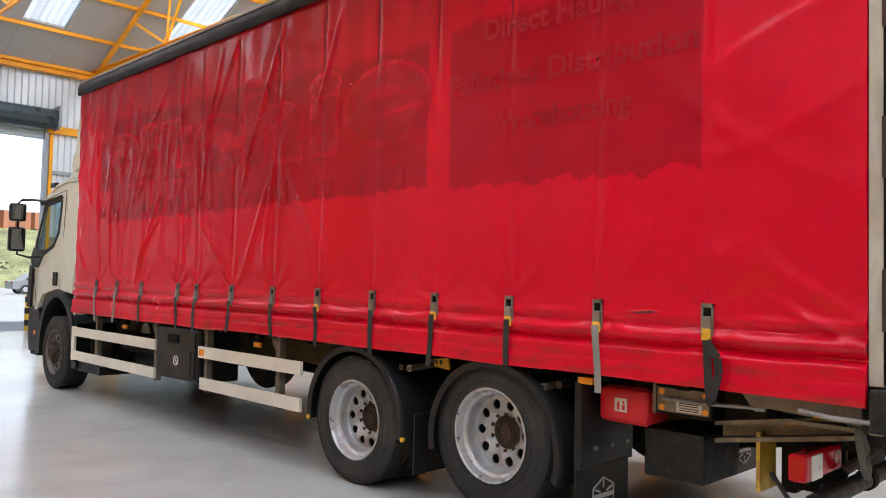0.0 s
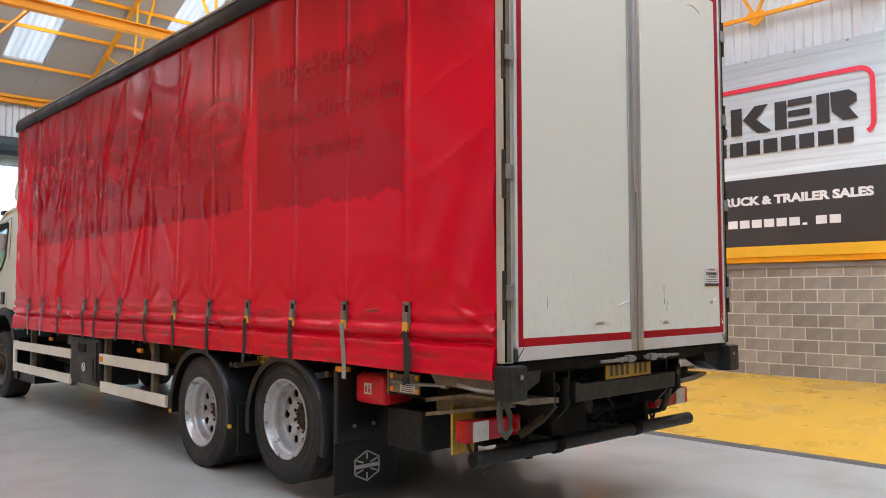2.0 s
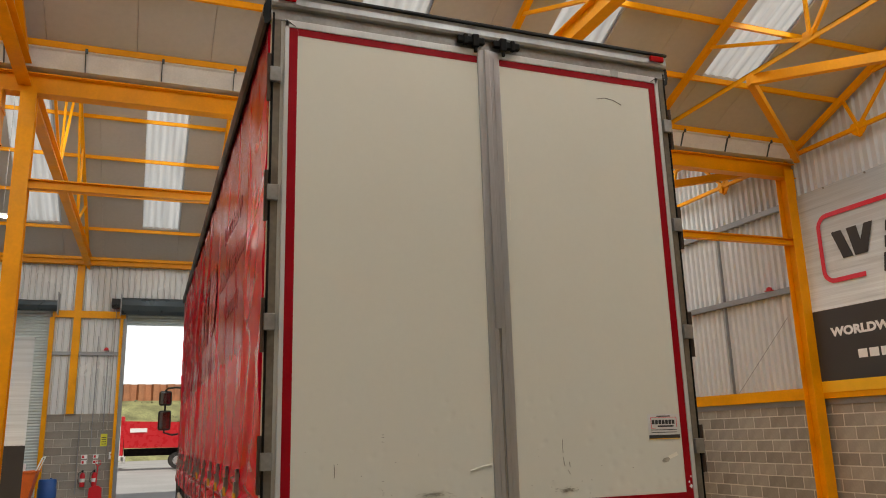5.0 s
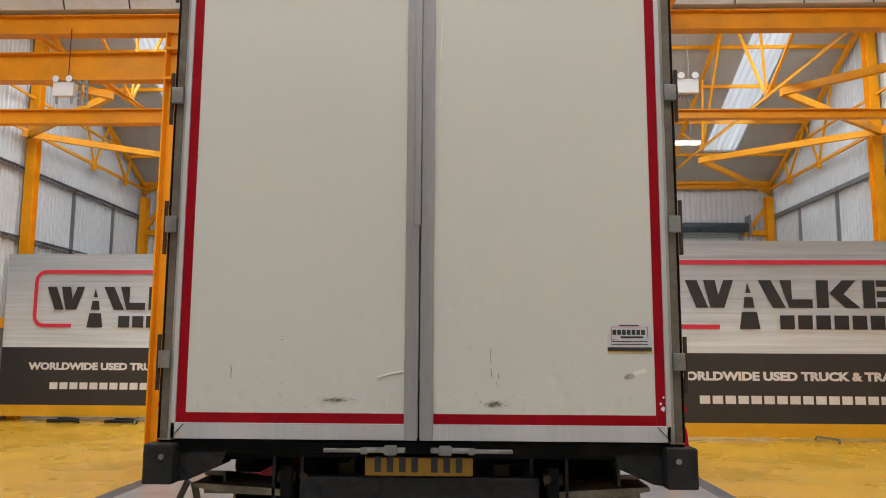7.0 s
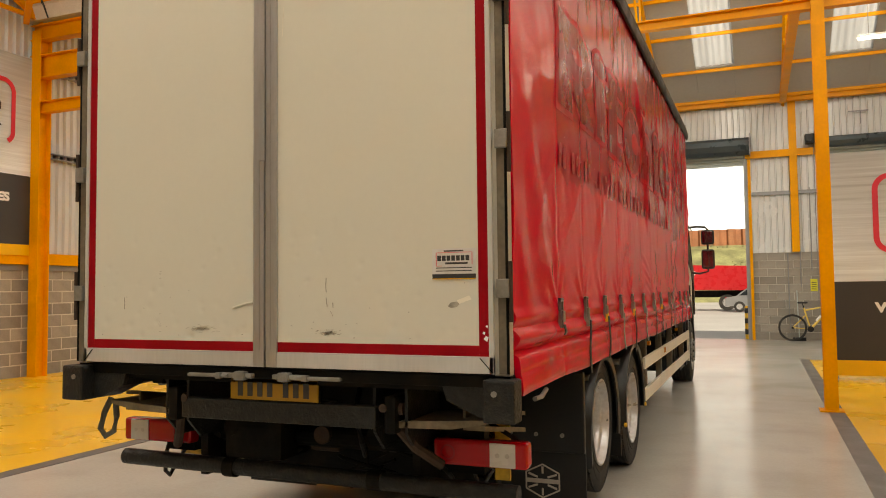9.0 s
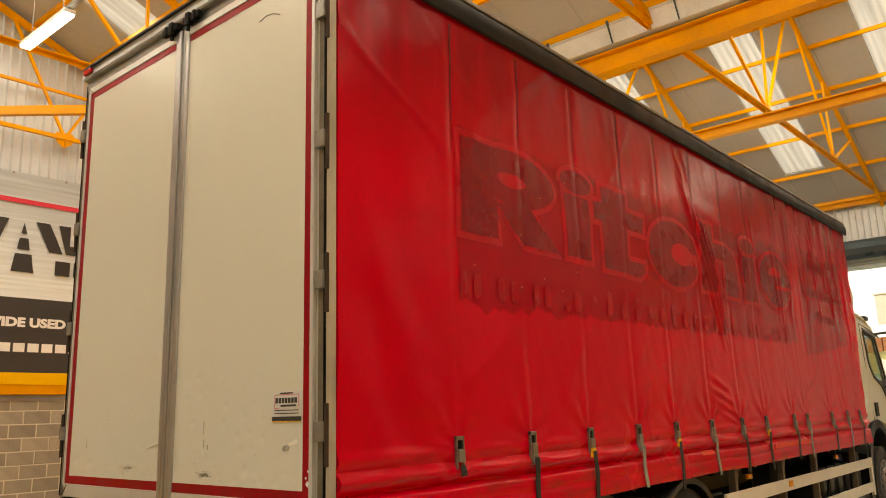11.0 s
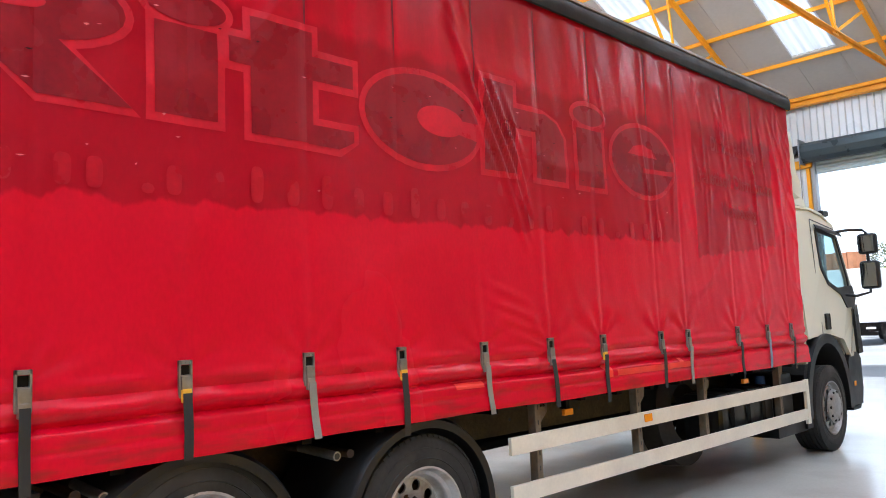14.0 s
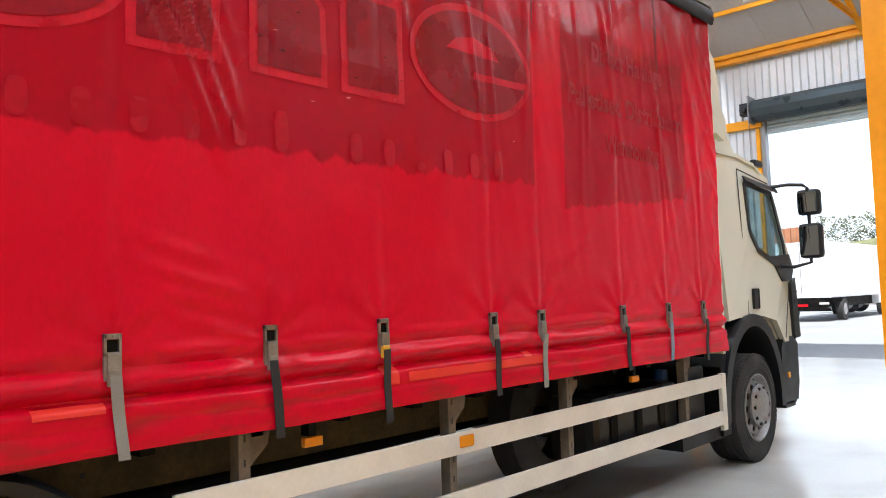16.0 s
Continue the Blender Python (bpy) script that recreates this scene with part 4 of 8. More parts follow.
    d += rear * 0.010 * gauss(y - 0.45, 0.4) * math.sin((z - y * 0.8) * 6.5) * gauss(z - 2.6, 0.8)
    if side < 0 and 0.0 < y < 0.6:  # sharp crease pulled from the rear corner
        d += 0.013 * gauss(z - 1.433 + (0.332 - y) * 0.46, 0.02) * min(1.0, (y - 0.02) * 8) * min(1.0, (0.6 - y) * 4)
        d += 0.008 * gauss(z - 1.62 + (0.4 - y) * 0.6, 0.03) * min(1.0, (0.6 - y) * 3)
    if side > 0:  # long slanting folds
        wav = 0.03 * n((z * 2.1, 3.0, 1.0))
        for off, amp, w, z0, z1 in ((0.0, 0.024, 0.032, 2.08, 3.5), (0.1, 0.026, 0.03, 2.15, 3.32), (0.2, 0.022, 0.03, 2.3, 3.25), (0.3, 0.014, 0.026, 2.55, 3.15), (-0.1, 0.008, 0.03, 2.3, 3.1), (0.05, 0.012, 0.03, 3.4, 3.84), (0.17, 0.01, 0.025, 3.45, 3.82)):
            if z0 - 0.1 < z < z1 + 0.1:
                line = 4.13 + (3.21 - z) * 0.486 + wav + off * (0.75 + 0.3 * (z - 2.1))
                d += amp * gauss(y - line, w) * max(0.0, min(1.0, (z - z0) * 4 + 0.2)) * max(0.0, min(1.0, (z1 - z) * 4 + 0.2))
        for z0, y1, amp in ((1.84, 4.45, 0.010), (1.74, 4.5, 0.014), (1.66, 4.55, 0.012), (1.58, 4.62, 0.008)):
            d += amp * gauss(z - z0 + (y - 4.25) * 0.3, 0.022) * gauss(y - y1, 0.2)
    for y0, lean, amp in ((8.3, 0.25, 0.014), (8.9, 0.18, 0.016), (7.7, 0.2, 0.01), (7.0, 0.12, 0.008)):
        line = y0 + (3.0 - z) * lean
        d += amp * gauss(y - line, 0.045) * gauss(z - 2.9, 0.75)
    return d


def ghost_mix(nt, col, bands):
    """Darker unfaded areas where old signwriting was peeled off: rough-edged patches in (y, z)."""
    n, l = nt.nodes, nt.links
    tc = n.new("ShaderNodeTexCoord")
    sep = n.new("ShaderNodeSeparateXYZ")
    l.new(tc.outputs["Object"], sep.inputs[0])
    wob = n.new("ShaderNodeTexNoise")
    wob.inputs["Scale"].default_value, wob.inputs["Detail"].default_value = 2.2, 5.0
    mp = n.new("ShaderNodeMapping")
    mp.inputs["Scale"].default_value = (0, 2.5, 0.6)
    l.new(tc.outputs["Object"], mp.inputs["Vector"])
    l.new(mp.outputs["Vector"], wob.inputs["Vector"])

    def op(kind, a, b):
        k = n.new("ShaderNodeMath")
        k.operation = kind
        for i, v in enumerate((a, b)):
            if isinstance(v, (int, float)):
                k.inputs[i].default_value = v
            else:
                l.new(v, k.inputs[i])
        return k.outputs[0]

    wv = op("MULTIPLY", op("SUBTRACT", wob.outputs["Fac"], 0.5), 0.22)
    total = None
    for y0, y1, z0, z1, lean0, lean1 in bands:
        yy, zz = op("ADD", sep.outputs["Y"], op("MULTIPLY", wv, 0.25)), op("ADD", sep.outputs["Z"], wv)

        def ramp(v, a, b):
            r = n.new("ShaderNodeMapRange")
            r.inputs["From Min"].default_value, r.inputs["From Max"].default_value = a, b
            l.new(v, r.inputs["Value"])
            return r.outputs["Result"]

        lo = op("SUBTRACT", zz, op("MULTIPLY", op("SUBTRACT", sep.outputs["Y"], y0), lean0))
        up = op("SUBTRACT", zz, op("MULTIPLY", op("SUBTRACT", sep.outputs["Y"], y0), lean1))
        m = op("MULTIPLY", op("MULTIPLY", ramp(yy, y0, y0 + 0.015), ramp(yy, y1, y1 - 0.015)), op("MULTIPLY", ramp(lo, z0, z0 + 0.02), ramp(up, z1, z1 - 0.06)))
        total = m if total is None else op("MAXIMUM", total, m)
    # soot runs under the roof rail
    run = n.new("ShaderNodeTexNoise")
    run.inputs["Scale"].default_value, run.inputs["Detail"].default_value = 1.0, 6.0
    mq = n.new("ShaderNodeMapping")
    mq.inputs["Scale"].default_value = (0, 7.0, 0.5)
    l.new(tc.outputs["Object"], mq.inputs["Vector"])
    l.new(mq.outputs["Vector"], run.inputs["Vector"])
    soot = op("MULTIPLY", op("SUBTRACT", sep.outputs["Z"], 2.85), op("MULTIPLY", run.outputs["Fac"], 1.5))
    soot = op("MINIMUM", op("MAXIMUM", soot, 0.0), 0.66)
    grime = n.new("ShaderNodeMix")
    grime.data_type = "RGBA"
    l.new(soot, grime.inputs["Factor"])
    l.new(col, grime.inputs[6])
    grime.inputs[7].default_value = (0.16, 0.004, 0.010, 1)
    col = grime.outputs[2]
    # road dirt rubbed into the hem
    dirt = n.new("ShaderNodeTexNoise")
    dirt.inputs["Scale"].default_value, dirt.inputs["Detail"].default_value = 1.0, 7.0
    md = n.new("ShaderNodeMapping")
    md.inputs["Scale"].default_value = (0, 3.0, 16.0)
    l.new(tc.outputs["Object"], md.inputs["Vector"])
    l.new(md.outputs["Vector"], dirt.inputs["Vector"])
    low = op("MINIMUM", op("MAXIMUM", op("MULTIPLY", op("SUBTRACT", 1.52, sep.outputs["Z"]), 2.2), 0.0), 1.0)
    low = op("MULTIPLY", low, op("MINIMUM", op("MAXIMUM", op("MULTIPLY", op("SUBTRACT", dirt.outputs["Fac"], 0.5), 3.2), 0.0), 0.6))
    road = n.new("ShaderNodeMix")
    road.data_type = "RGBA"
    l.new(low, road.inputs["Factor"])
    l.new(col, road.inputs[6])
    road.inputs[7].default_value = (0.2, 0.03, 0.024, 1)
    col = road.outputs[2]
    mix = n.new("ShaderNodeMix")
    mix.data_type, mix.blend_type = "RGBA", "MULTIPLY"
    l.new(op("MULTIPLY", total, 0.85), mix.inputs["Factor"])
    l.new(col, mix.inputs[6])
    mix.inputs[7].default_value = (0.58, 0.6, 0.6, 1)
    return mix.outputs[2]


def curtain_material(side, bands):
    m = M["curtain"].copy()
    m.name = "red_pvc_curtain_" + ("offside" if side > 0 else "nearside")
    nt = m.node_tree
    b = nt.nodes["Principled BSDF"]
    src = b.inputs["Base Color"].links[0].from_socket
    b.inputs["Specular IOR Level"].default_value = 0.21 if side > 0 else 0.27  # raised on the nearside to stand in for its grazing sheen
    nt.links.new(ghost_mix(nt, src, bands), b.inputs["Base Color"])
    return m


GHOST = {-1: [(0.84, 2.67, 2.17, 3.32, 0.0, -0.02), (2.87, 8.3, 2.2, 3.25, -0.01, 0.03)], 1: [(0.93, 6.76, 2.16, 3.2, 0.01, 0.012), (7.07, 8.78, 2.1, 3.4, 0.1, -0.03)]}
CURTAIN, FOLDS = {}, {}


def bisect(vals, v):
    """Index of the last value not above v."""
    lo, hi = 0, len(vals) - 1
    while lo < hi:
        m = (lo + hi + 1) // 2
        lo, hi = (m, hi) if vals[m] <= v else (lo, m - 1)
    return lo


for side in (-1, 1):
    bm = bmesh.new()
    ys = [0.066 + (LEN - 0.086) * i / 520 for i in range(521)]
    zs = [1.05 + 0.4 * j / 44 for j in range(44)] + [1.45 + 2.44 * j / 112 for j in range(113)]
    grid = []
    for y in ys:
        sag = 0.018 * noise.noise((y * 1.1, 3.3 * side, 0))
        grid.append([bm.verts.new((side * (HX + bulge(side, y, z)), y, z + sag * gauss(z - 1.05, 0.12))) for z in zs])
    FOLDS[side] = [[abs(v.co.x) for v in row] for row in grid]
    for a, b in zip(grid, grid[1:]):
        for j in range(len(zs) - 1):
            bm.faces.new((a[j], b[j], b[j + 1], a[j + 1]))
    geo = bmesh.ops.extrude_edge_only(bm, edges=[e for e in bm.edges if e.is_boundary])
    for v in geo["geom"]:
        if isinstance(v, bmesh.types.BMVert):
            v.co.x -= side * 0.03
    CURTAIN[side] = part("curtain", bm, curtain_material(side, GHOST[side]), LORRY, "faded red curtain with dark traces of old signwriting", True)


def on_curtain(side, ob_mesh, lift=0.004):
    """Lay a flat mesh of (u along y, v along z) onto the curtain's folds, cut along the curtain's own mesh lines."""
    bm = bmesh.new()
    bm.from_mesh(ob_mesh)
    yy, zz = [v.co.y for v in bm.verts], [v.co.z for v in bm.verts]
    for vals, lo, hi, no in ((ys, min(yy), max(yy), (0, 1, 0)), (zs, min(zz), max(zz), (0, 0, 1))):
        for c in vals:
            if lo < c < hi:
                bmesh.ops.bisect_plane(bm, geom=bm.verts[:] + bm.edges[:] + bm.faces[:], plane_co=tuple(c * k for k in no), plane_no=no, dist=1e-5)
    for v in bm.verts:
        i = max(0, min(len(ys) - 2, bisect(ys, v.co.y)))
        j = max(0, min(len(zs) - 2, bisect(zs, v.co.z)))
        u, w = (v.co.y - ys[i]) / (ys[i + 1] - ys[i]), (v.co.z - zs[j]) / (zs[j + 1] - zs[j])
        f = FOLDS[side]
        d = (f[i][j] * (1 - u) + f[i + 1][j] * u) * (1 - w) + (f[i][j + 1] * (1 - u) + f[i + 1][j + 1] * u) * w
        v.co.x = side * (d + lift)
    return bm


def ghost_text(side, text, y0, y1, z, size, material="ghost_deep", bold=0.006):
    cu = bpy.data.curves.new("text", "FONT")
    cu.body, cu.size, cu.align_x, cu.align_y, cu.offset = text, size, "CENTER", "CENTER", bold
    cu.resolution_u = 3
    ob = bpy.data.objects.new("text", cu)
    scene.collection.objects.link(ob)
    me = bpy.data.meshes.new_from_object(ob.evaluated_get(bpy.context.evaluated_depsgraph_get()))
    bpy.data.objects.remove(ob)
    w = max(v.co.x for v in me.vertices) - min(v.co.x for v in me.vertices)
    k, c = abs(y1 - y0) / w, (y0 + y1) / 2
    for v in me.vertices:
        v.co = (0, c + side * v.co.x * k, z + v.co.y)
    part("old_lettering", on_curtain(side, me), material, CURTAIN[side], "ghost of removed lettering")
    bpy.data.meshes.remove(me)


def ghost_shape(side, outlines, material, lift, name="old_logo_shape"):
    """Plain shapes given as outlines in (y, z)."""
    bm = bmesh.new()
    for pts in outlines:
        bm.faces.new([bm.verts.new((0, y, z)) for y, z in pts])
    me = bpy.data.meshes.new("tmp")
    bm.to_mesh(me)
    bm.free()
    ob = part(name, on_curtain(side, me, lift), material, CURTAIN[side])
    bpy.data.meshes.remove(me)
    return ob


def oval(y, z, a, b, n=28):
    return [(y + a * math.cos(2 * math.pi * i / n), z + b * math.sin(2 * math.pi * i / n)) for i in range(n)]


def rect(y0, y1, z0, z1):
    return [(y0, z0), (y1, z0), (y1, z1), (y0, z1)]


def grown(o, g):
    cy, cz = sum(p[0] for p in o) / len(o), sum(p[1] for p in o) / len(o)
    hy, hz = max(abs(p[0] - cy) for p in o), max(abs(p[1] - cz) for p in o)
    return [(cy + (y - cy) * (hy + g) / hy, cz + (z - cz) * (hz + g) / hz) for y, z in o]


for side in (1, -1):  # the two sides carry the same shapes, mirrored
    def u(y):
        return y if side > 0 else 9.56 - y
    def flat(pts):
        return [(u(y), z) for y, z in pts]
    dark = [rect(0.97, 1.31, 2.58, 3.14), oval(1.5, 2.985, 0.44, 0.175), [(1.3, 2.8), (1.64, 2.84), (1.97, 2.58), (1.58, 2.58)],
            rect(2.07, 2.38, 2.585, 3.02), oval(2.23, 3.115, 0.2, 0.08),
            rect(2.56, 2.93, 2.56, 3.16), rect(2.44, 3.2, 2.9, 3.03), [(2.9, 2.555), (3.1, 2.55), (3.2, 2.6), (3.2, 2.66), (2.9, 2.66)],
            oval(3.75, 2.82, 0.47, 0.27, 36),
            rect(4.27, 4.58, 2.58, 3.19), rect(4.58, 4.85, 2.9, 3.04), [(4.8, 2.58), (5.14, 2.58), (5.14, 2.9), (5.06, 3.0), (4.92, 3.05), (4.8, 3.04)],
            rect(5.3, 5.62, 2.58, 3.02), oval(5.46, 3.125, 0.19, 0.075),
            oval(6.22, 2.865, 0.47, 0.28, 36)]
    pale = [oval(1.46, 2.965, 0.15, 0.045), oval(3.88, 2.83, 0.2, 0.095), [(3.95, 2.78), (4.24, 2.74), (4.24, 2.86), (3.95, 2.86)], [(5.98, 2.91), (6.44, 2.91), (6.36, 2.98), (6.22, 3.01), (6.07, 2.98)], [(6.2, 2.77), (6.7, 2.79), (6.7, 2.83), (6.2, 2.81)]]
    for i, o in enumerate(dark):
        ghost_shape(side, [flat(grown(o, 0.04))], "ghost_edge" if side > 0 else "ghost_faint", 0.003 + 0.00015 * i)
    for i, o in enumerate(dark):
        ghost_shape(side, [flat(o)], "ghost_deep" if side > 0 else "ghost_soft", 0.0065 + 0.00015 * i)
    for i, o in enumerate(pale):
        ghost_shape(side, [flat(o)], "ghost_edge" if side > 0 else "ghost_faint", 0.0095 + 0.00015 * i)
    slots = [(1.0 + 0.355 * k + e, 0) for k in range(3) for e in (-0.03, 0.1)] + [(2.04, 2)] + [(2.16 + k * 0.212, 2 if k in (14, 17) else 1 if k in (2, 4, 7, 13, 20) else 0) for k in range(21)]
    for c, form in slots:
        if form == 2:
            o = oval(c, 2.235, 0.03, 0.025, 8)
        else:
            zt, a = (2.395 if form else 2.35), 0.036
            o = [(c + a * abs(math.cos(g)) ** 0.6 * math.copysign(1, math.cos(g)), (2.215 + zt) / 2 + (zt - 2.215) / 2 * abs(math.sin(g)) ** 0.6 * math.copysign(1, math.sin(g))) for g in (2 * math.pi * (q + 0.5) / 20 for q in range(20))]
        ghost_shape(side, [flat(o)], "ghost_bar" if side > 0 else "ghost_soft", 0.0065, "old_address_bar")
for side, a, b in ((-1, 2.66, 0.86), (1, 7.14, 8.74)):
    s = 1 if b > a else -1
    ghost_text(side, "Direct Haulage", a + s * 0.3, b - s * 0.3, 3.19, 0.19, "ghost_text")
    ghost_text(side, "Palletised Distribution", a, b, 2.86, 0.19, "ghost_text")
    ghost_text(side, "Warehousing", a + s * 0.43, b - s * 0.4, 2.575, 0.18, "ghost_text")
for side, y0, y1, z0, z1 in ((1, 5.62, 6.75, 1.165, 1.21), (1, 5.45, 5.55, 1.16, 1.25), (1, 3.9, 4.14, 1.2, 1.235), (1, 6.55, 6.62, 1.2, 1.24)):
    ghost_shape(side, [rect(y0, y1, z0, z1)], "tape_orange", 0.004, "repair_tape")


ghost_shape(-1, [[(1.065, 1.419), (1.12, 1.424), (1.2, 1.416), (1.272, 1.413), (1.19, 1.409), (1.13, 1.412)]], "seal", 0.003, "tear")
ghost_shape(-1, [[(1.07, 1.424), (1.13, 1.431), (1.27, 1.419), (1.19, 1.42), (1.12, 1.427)]], "tape_orange", 0.004, "torn_lip")


# welded seams between the curtain's panels, sooty towards the top
for side in (-1, 1):
    ks = BUCKLES[side]
    for k in ks[:-1]:
        w = 0.006 + 0.006 * ((k * 7.3) % 1)
        ghost_shape(side, [[(k + 0.03 - w, 3.8), (k + 0.03 + w, 3.8), (k + 0.03 + w * 0.7, 3.3), (k + 0.031, 2.95 + 0.2 * ((k * 3.7) % 1)), (k + 0.03 - w * 0.6, 3.3)]], "seam", 0.003, "weld_seam")


# straps and their buckles
def strap(side, y, length, web, tab, lean=0.0, clip=True):
    top = 1.475
    def X(z, lift):
        return side * (HX + max(0.0, bulge(side, y, z)) + lift)
    zs = [1.33 - (1.33 - (top - length)) * i / 8 for i in range(9)]
    bm = bmesh.new()
    rows = []
    low = max(X(z, 0.0) * side for z in (1.06, 1.09, 1.12, 1.15, 1.18, 1.22, 1.27, 1.31)) + 0.012
    for i, z in enumerate(zs):
        x = side * (low + 0.004 * math.sin(i * 0.7 + y * 5))
        dy = lean * (1.33 - z)
        w = 0.021
        rows.append([bm.verts.new((x, y + dy - w, z)), bm.verts.new((x, y + dy + w, z)), bm.verts.new((x - side * 0.005, y + dy + w, z)), bm.verts.new((x - side * 0.005, y + dy - w, z))])
    for a, b in zip(rows, rows[1:]):
        for k in range(4):
            bm.faces.new((a[k], a[(k + 1) % 4], b[(k + 1) % 4], b[k]))
    bm.faces.new(rows[0])
    bm.faces.new(rows[-1])
    root = part("strap", bm, web, LORRY)
    x0 = side * max(X(1.42, 0.004) * side, X(1.31, 0.0) * side - 0.004)
    o = side * 0.016
    bm = box(*sorted((x0, x0 + o)), y - 0.032, y - 0.022, 1.31, top, 0.002)
    box(*sorted((x0, x0 + o)), y + 0.022, y + 0.032, 1.31, top, 0.002, bm)
    box(*sorted((x0, x0 + o)), y - 0.032, y + 0.032, top - 0.02, top, 0.002, bm)
    box(*sorted((x0, x0 + o)), y - 0.032, y + 0.032, 1.395, 1.41, 0.002, bm)
    box(*sorted((x0 + o, x0 + o * 1.7)), y - 0.024, y + 0.024, 1.345, 1.405, 0.003, bm)
    for e in (-0.02, 0.0, 0.02):
        tube((x0 + o * 0.9, y + e, top - 0.01), (x0 + o * 1.25, y + e, top - 0.01), 0.004, bm, 6)
    part("buckle", bm, "galv", root, "worn steel over-centre buckle")
    part("lever", box(*sorted((x0 - side * 0.004, x0 + o * 0.35)), y - 0.021, y + 0.021, 1.4, top - 0.022), "chassis", root)
    if clip:
        part("tab", box(*sorted((x0 + o * 0.6, x0 + o * 1.9)), y - 0.023, y + 0.023, 1.29, 1.35, 0.006), tab, root)


random.seed(4)
for side in (-1, 1):
    for i, y in enumerate(BUCKLES[side]):
        web = "strap_black"
        if side < 0 and i in (1, 11, 12) or side > 0 and i in (3, 5, 9):
            web = "strap_grey"
        if side > 0 and i == 11:
            web = "strap_blue"
        tab = "yellow_tab" if (side < 0 and i in (0, 1, 2, 3, 5)) or (side > 0 and i in (2, 4, 7)) else "galv"
        length = {(-1, 0): 0.5, (-1, 1): 0.52}.get((side, i), 0.42 + 0.08 * random.random()) if not (side > 0 and i == 0) else 0.2
        strap(side, y, length, web, tab, random.uniform(-0.1, 0.12), not (side > 0 and i == 0))

# loose tail of the rearmost nearside strap
x = -(HX + 0.075)
bm = bmesh.new()
for p, q in zip(((0.775, 1.29), (0.715, 1.21), (0.71, 1.13), (0.745, 1.0)), ((0.715, 1.21), (0.71, 1.13), (0.745, 1.0), (0.77, 0.985))):
    bar((x, p[0], p[1]), (x, q[0], q[1]), 0.042, 0.004, bm, up=(1, 0, 0))
part("strap_tail", bm, "strap_black", LORRY, "loose tail of dark webbing")
part("sill_plate", bevelled(prism([(0.66, 1.06), (0.6, 0.985), (0.1, 0.955), (0.1, 1.06)], -1.235, -1.215, "x"), 0.003), "post", LORRY, "grimy bare steel plate under the curtain's foot")
part("sill_reflector", box(-1.24, -1.2355, 0.24, 0.3, 0.968, 0.985), "amber", LORRY)
for side in (-1, 1):
    part("valance", bevelled(prism([(8.72, 0.3), (8.72, 0.4), (9.45, 0.46), (9.5, 0.3)], *sorted((side * 0.8, side * 1.17)), "x"), 0.01), "plastic", LORRY, "black plastic valance behind the front wheel")
bm = path_tube([(-0.98, 0.6, 0.62), (-1.0, 0.5, 0.5), (-1.0, 0.44, 0.44), (-0.98, 0.38, 0.48), (-0.95, 0.36, 0.6)], 0.012)
part("hanging_hose", bm, "seal", LORRY)

# roof, rails and end frames
for side in (-1, 1):
    prof = [(1.22, 3.99), (1.30, 3.985), (1.318, 3.95), (1.322, 3.89), (1.312, 3.846), (1.297, 3.84), (1.29, 3.85), (1.25, 3.9)]
    bm = prism([(side * a, b) for a, b in prof], 0.02, LEN + 0.02, "y")
    part("roof_rail", bevelled(bm, 0.006), "rail_black", LORRY, "black curtain rail cover along the roof", True)
    part("roof_edge", box(*sorted((side * 1.2, side * 1.3)), 0.03, LEN + 0.02, 3.994, 4.022, 0.006), "galv", LORRY)
    part("rail_bead", tube((side * 1.303, 0.03, 3.992), (side * 1.303, LEN + 0.02, 3.992), 0.006, n=8), "post", LORRY)
part("roof_sheet", box(-1.2, 1.2, 0.06, LEN, 3.99, 4.01), "sheet_white", LORRY)
part("bulkhead", box(-1.262, 1.262, LEN - 0.03, LEN + 0.03, 1.02, 3.99, 0.004), "alu_pale", LORRY, "front bulkhead of the load body")
part("load_floor", box(-1.25, 1.25, 0.05, LEN - 0.03, 1.06, 1.13), "chassis", LORRY)
for side in (-1, 1):
    part("sill_rail", box(*sorted((side * 1.2, side * 1.24)), 0.06, LEN, 1.075, 1.13), "chassis", LORRY)
    bm = box(*sorted((side * 1.2, side * 1.272)), 0.0, 0.062, 1.14, 3.95, 0.005)
    part("rear_post", bm, "pale_post", LORRY, "weathered pale rear corner post")
    part("hinge_gap", box(*sorted((side * 1.224, side * 1.262)), -0.004, 0.002, 1.15, 3.9), "post", LORRY, "dark rust-stained gap along the hinges")
    part("post_seal", tube((side * 1.266, -0.002, 1.15), (side * 1.266, -0.002, 3.9), 0.007, n=8), "chassis", LORRY)
bm = box(-1.278, 1.278, -0.005, 0.06, 3.86, 3.93, 0.004)
part("door_header", bm, "galv", LORRY, "grimy aluminium door header")
bm = prism([(-0.03, 3.935), (-0.036, 3.95), (-0.026, 3.99), (-0.03, 4.008), (0.05, 4.008), (0.05, 3.935)], -1.278, 1.278, "x")
part("roof_header", bevelled(bm, 0.003), "header_grey", LORRY, "grimy grey header rail above the doors")
part("roof_lip", box(-1.285, 1.285, -0.042, 0.05, 4.01, 4.03, 0.006), "rail_black", LORRY, "black rubber roof edge")
for x in (-1.2, 1.2):
    bm = box(x - 0.05, x + 0.05, -0.052, -0.03, 3.965, 4.0, 0.006)
    part("marker_lamp", bm, "lamp_red", LORRY)
part("rear_sill", box(-1.27, 1.27, 0.012, 0.1, 1.085, 1.14, 0.004), "chassis", LORRY)

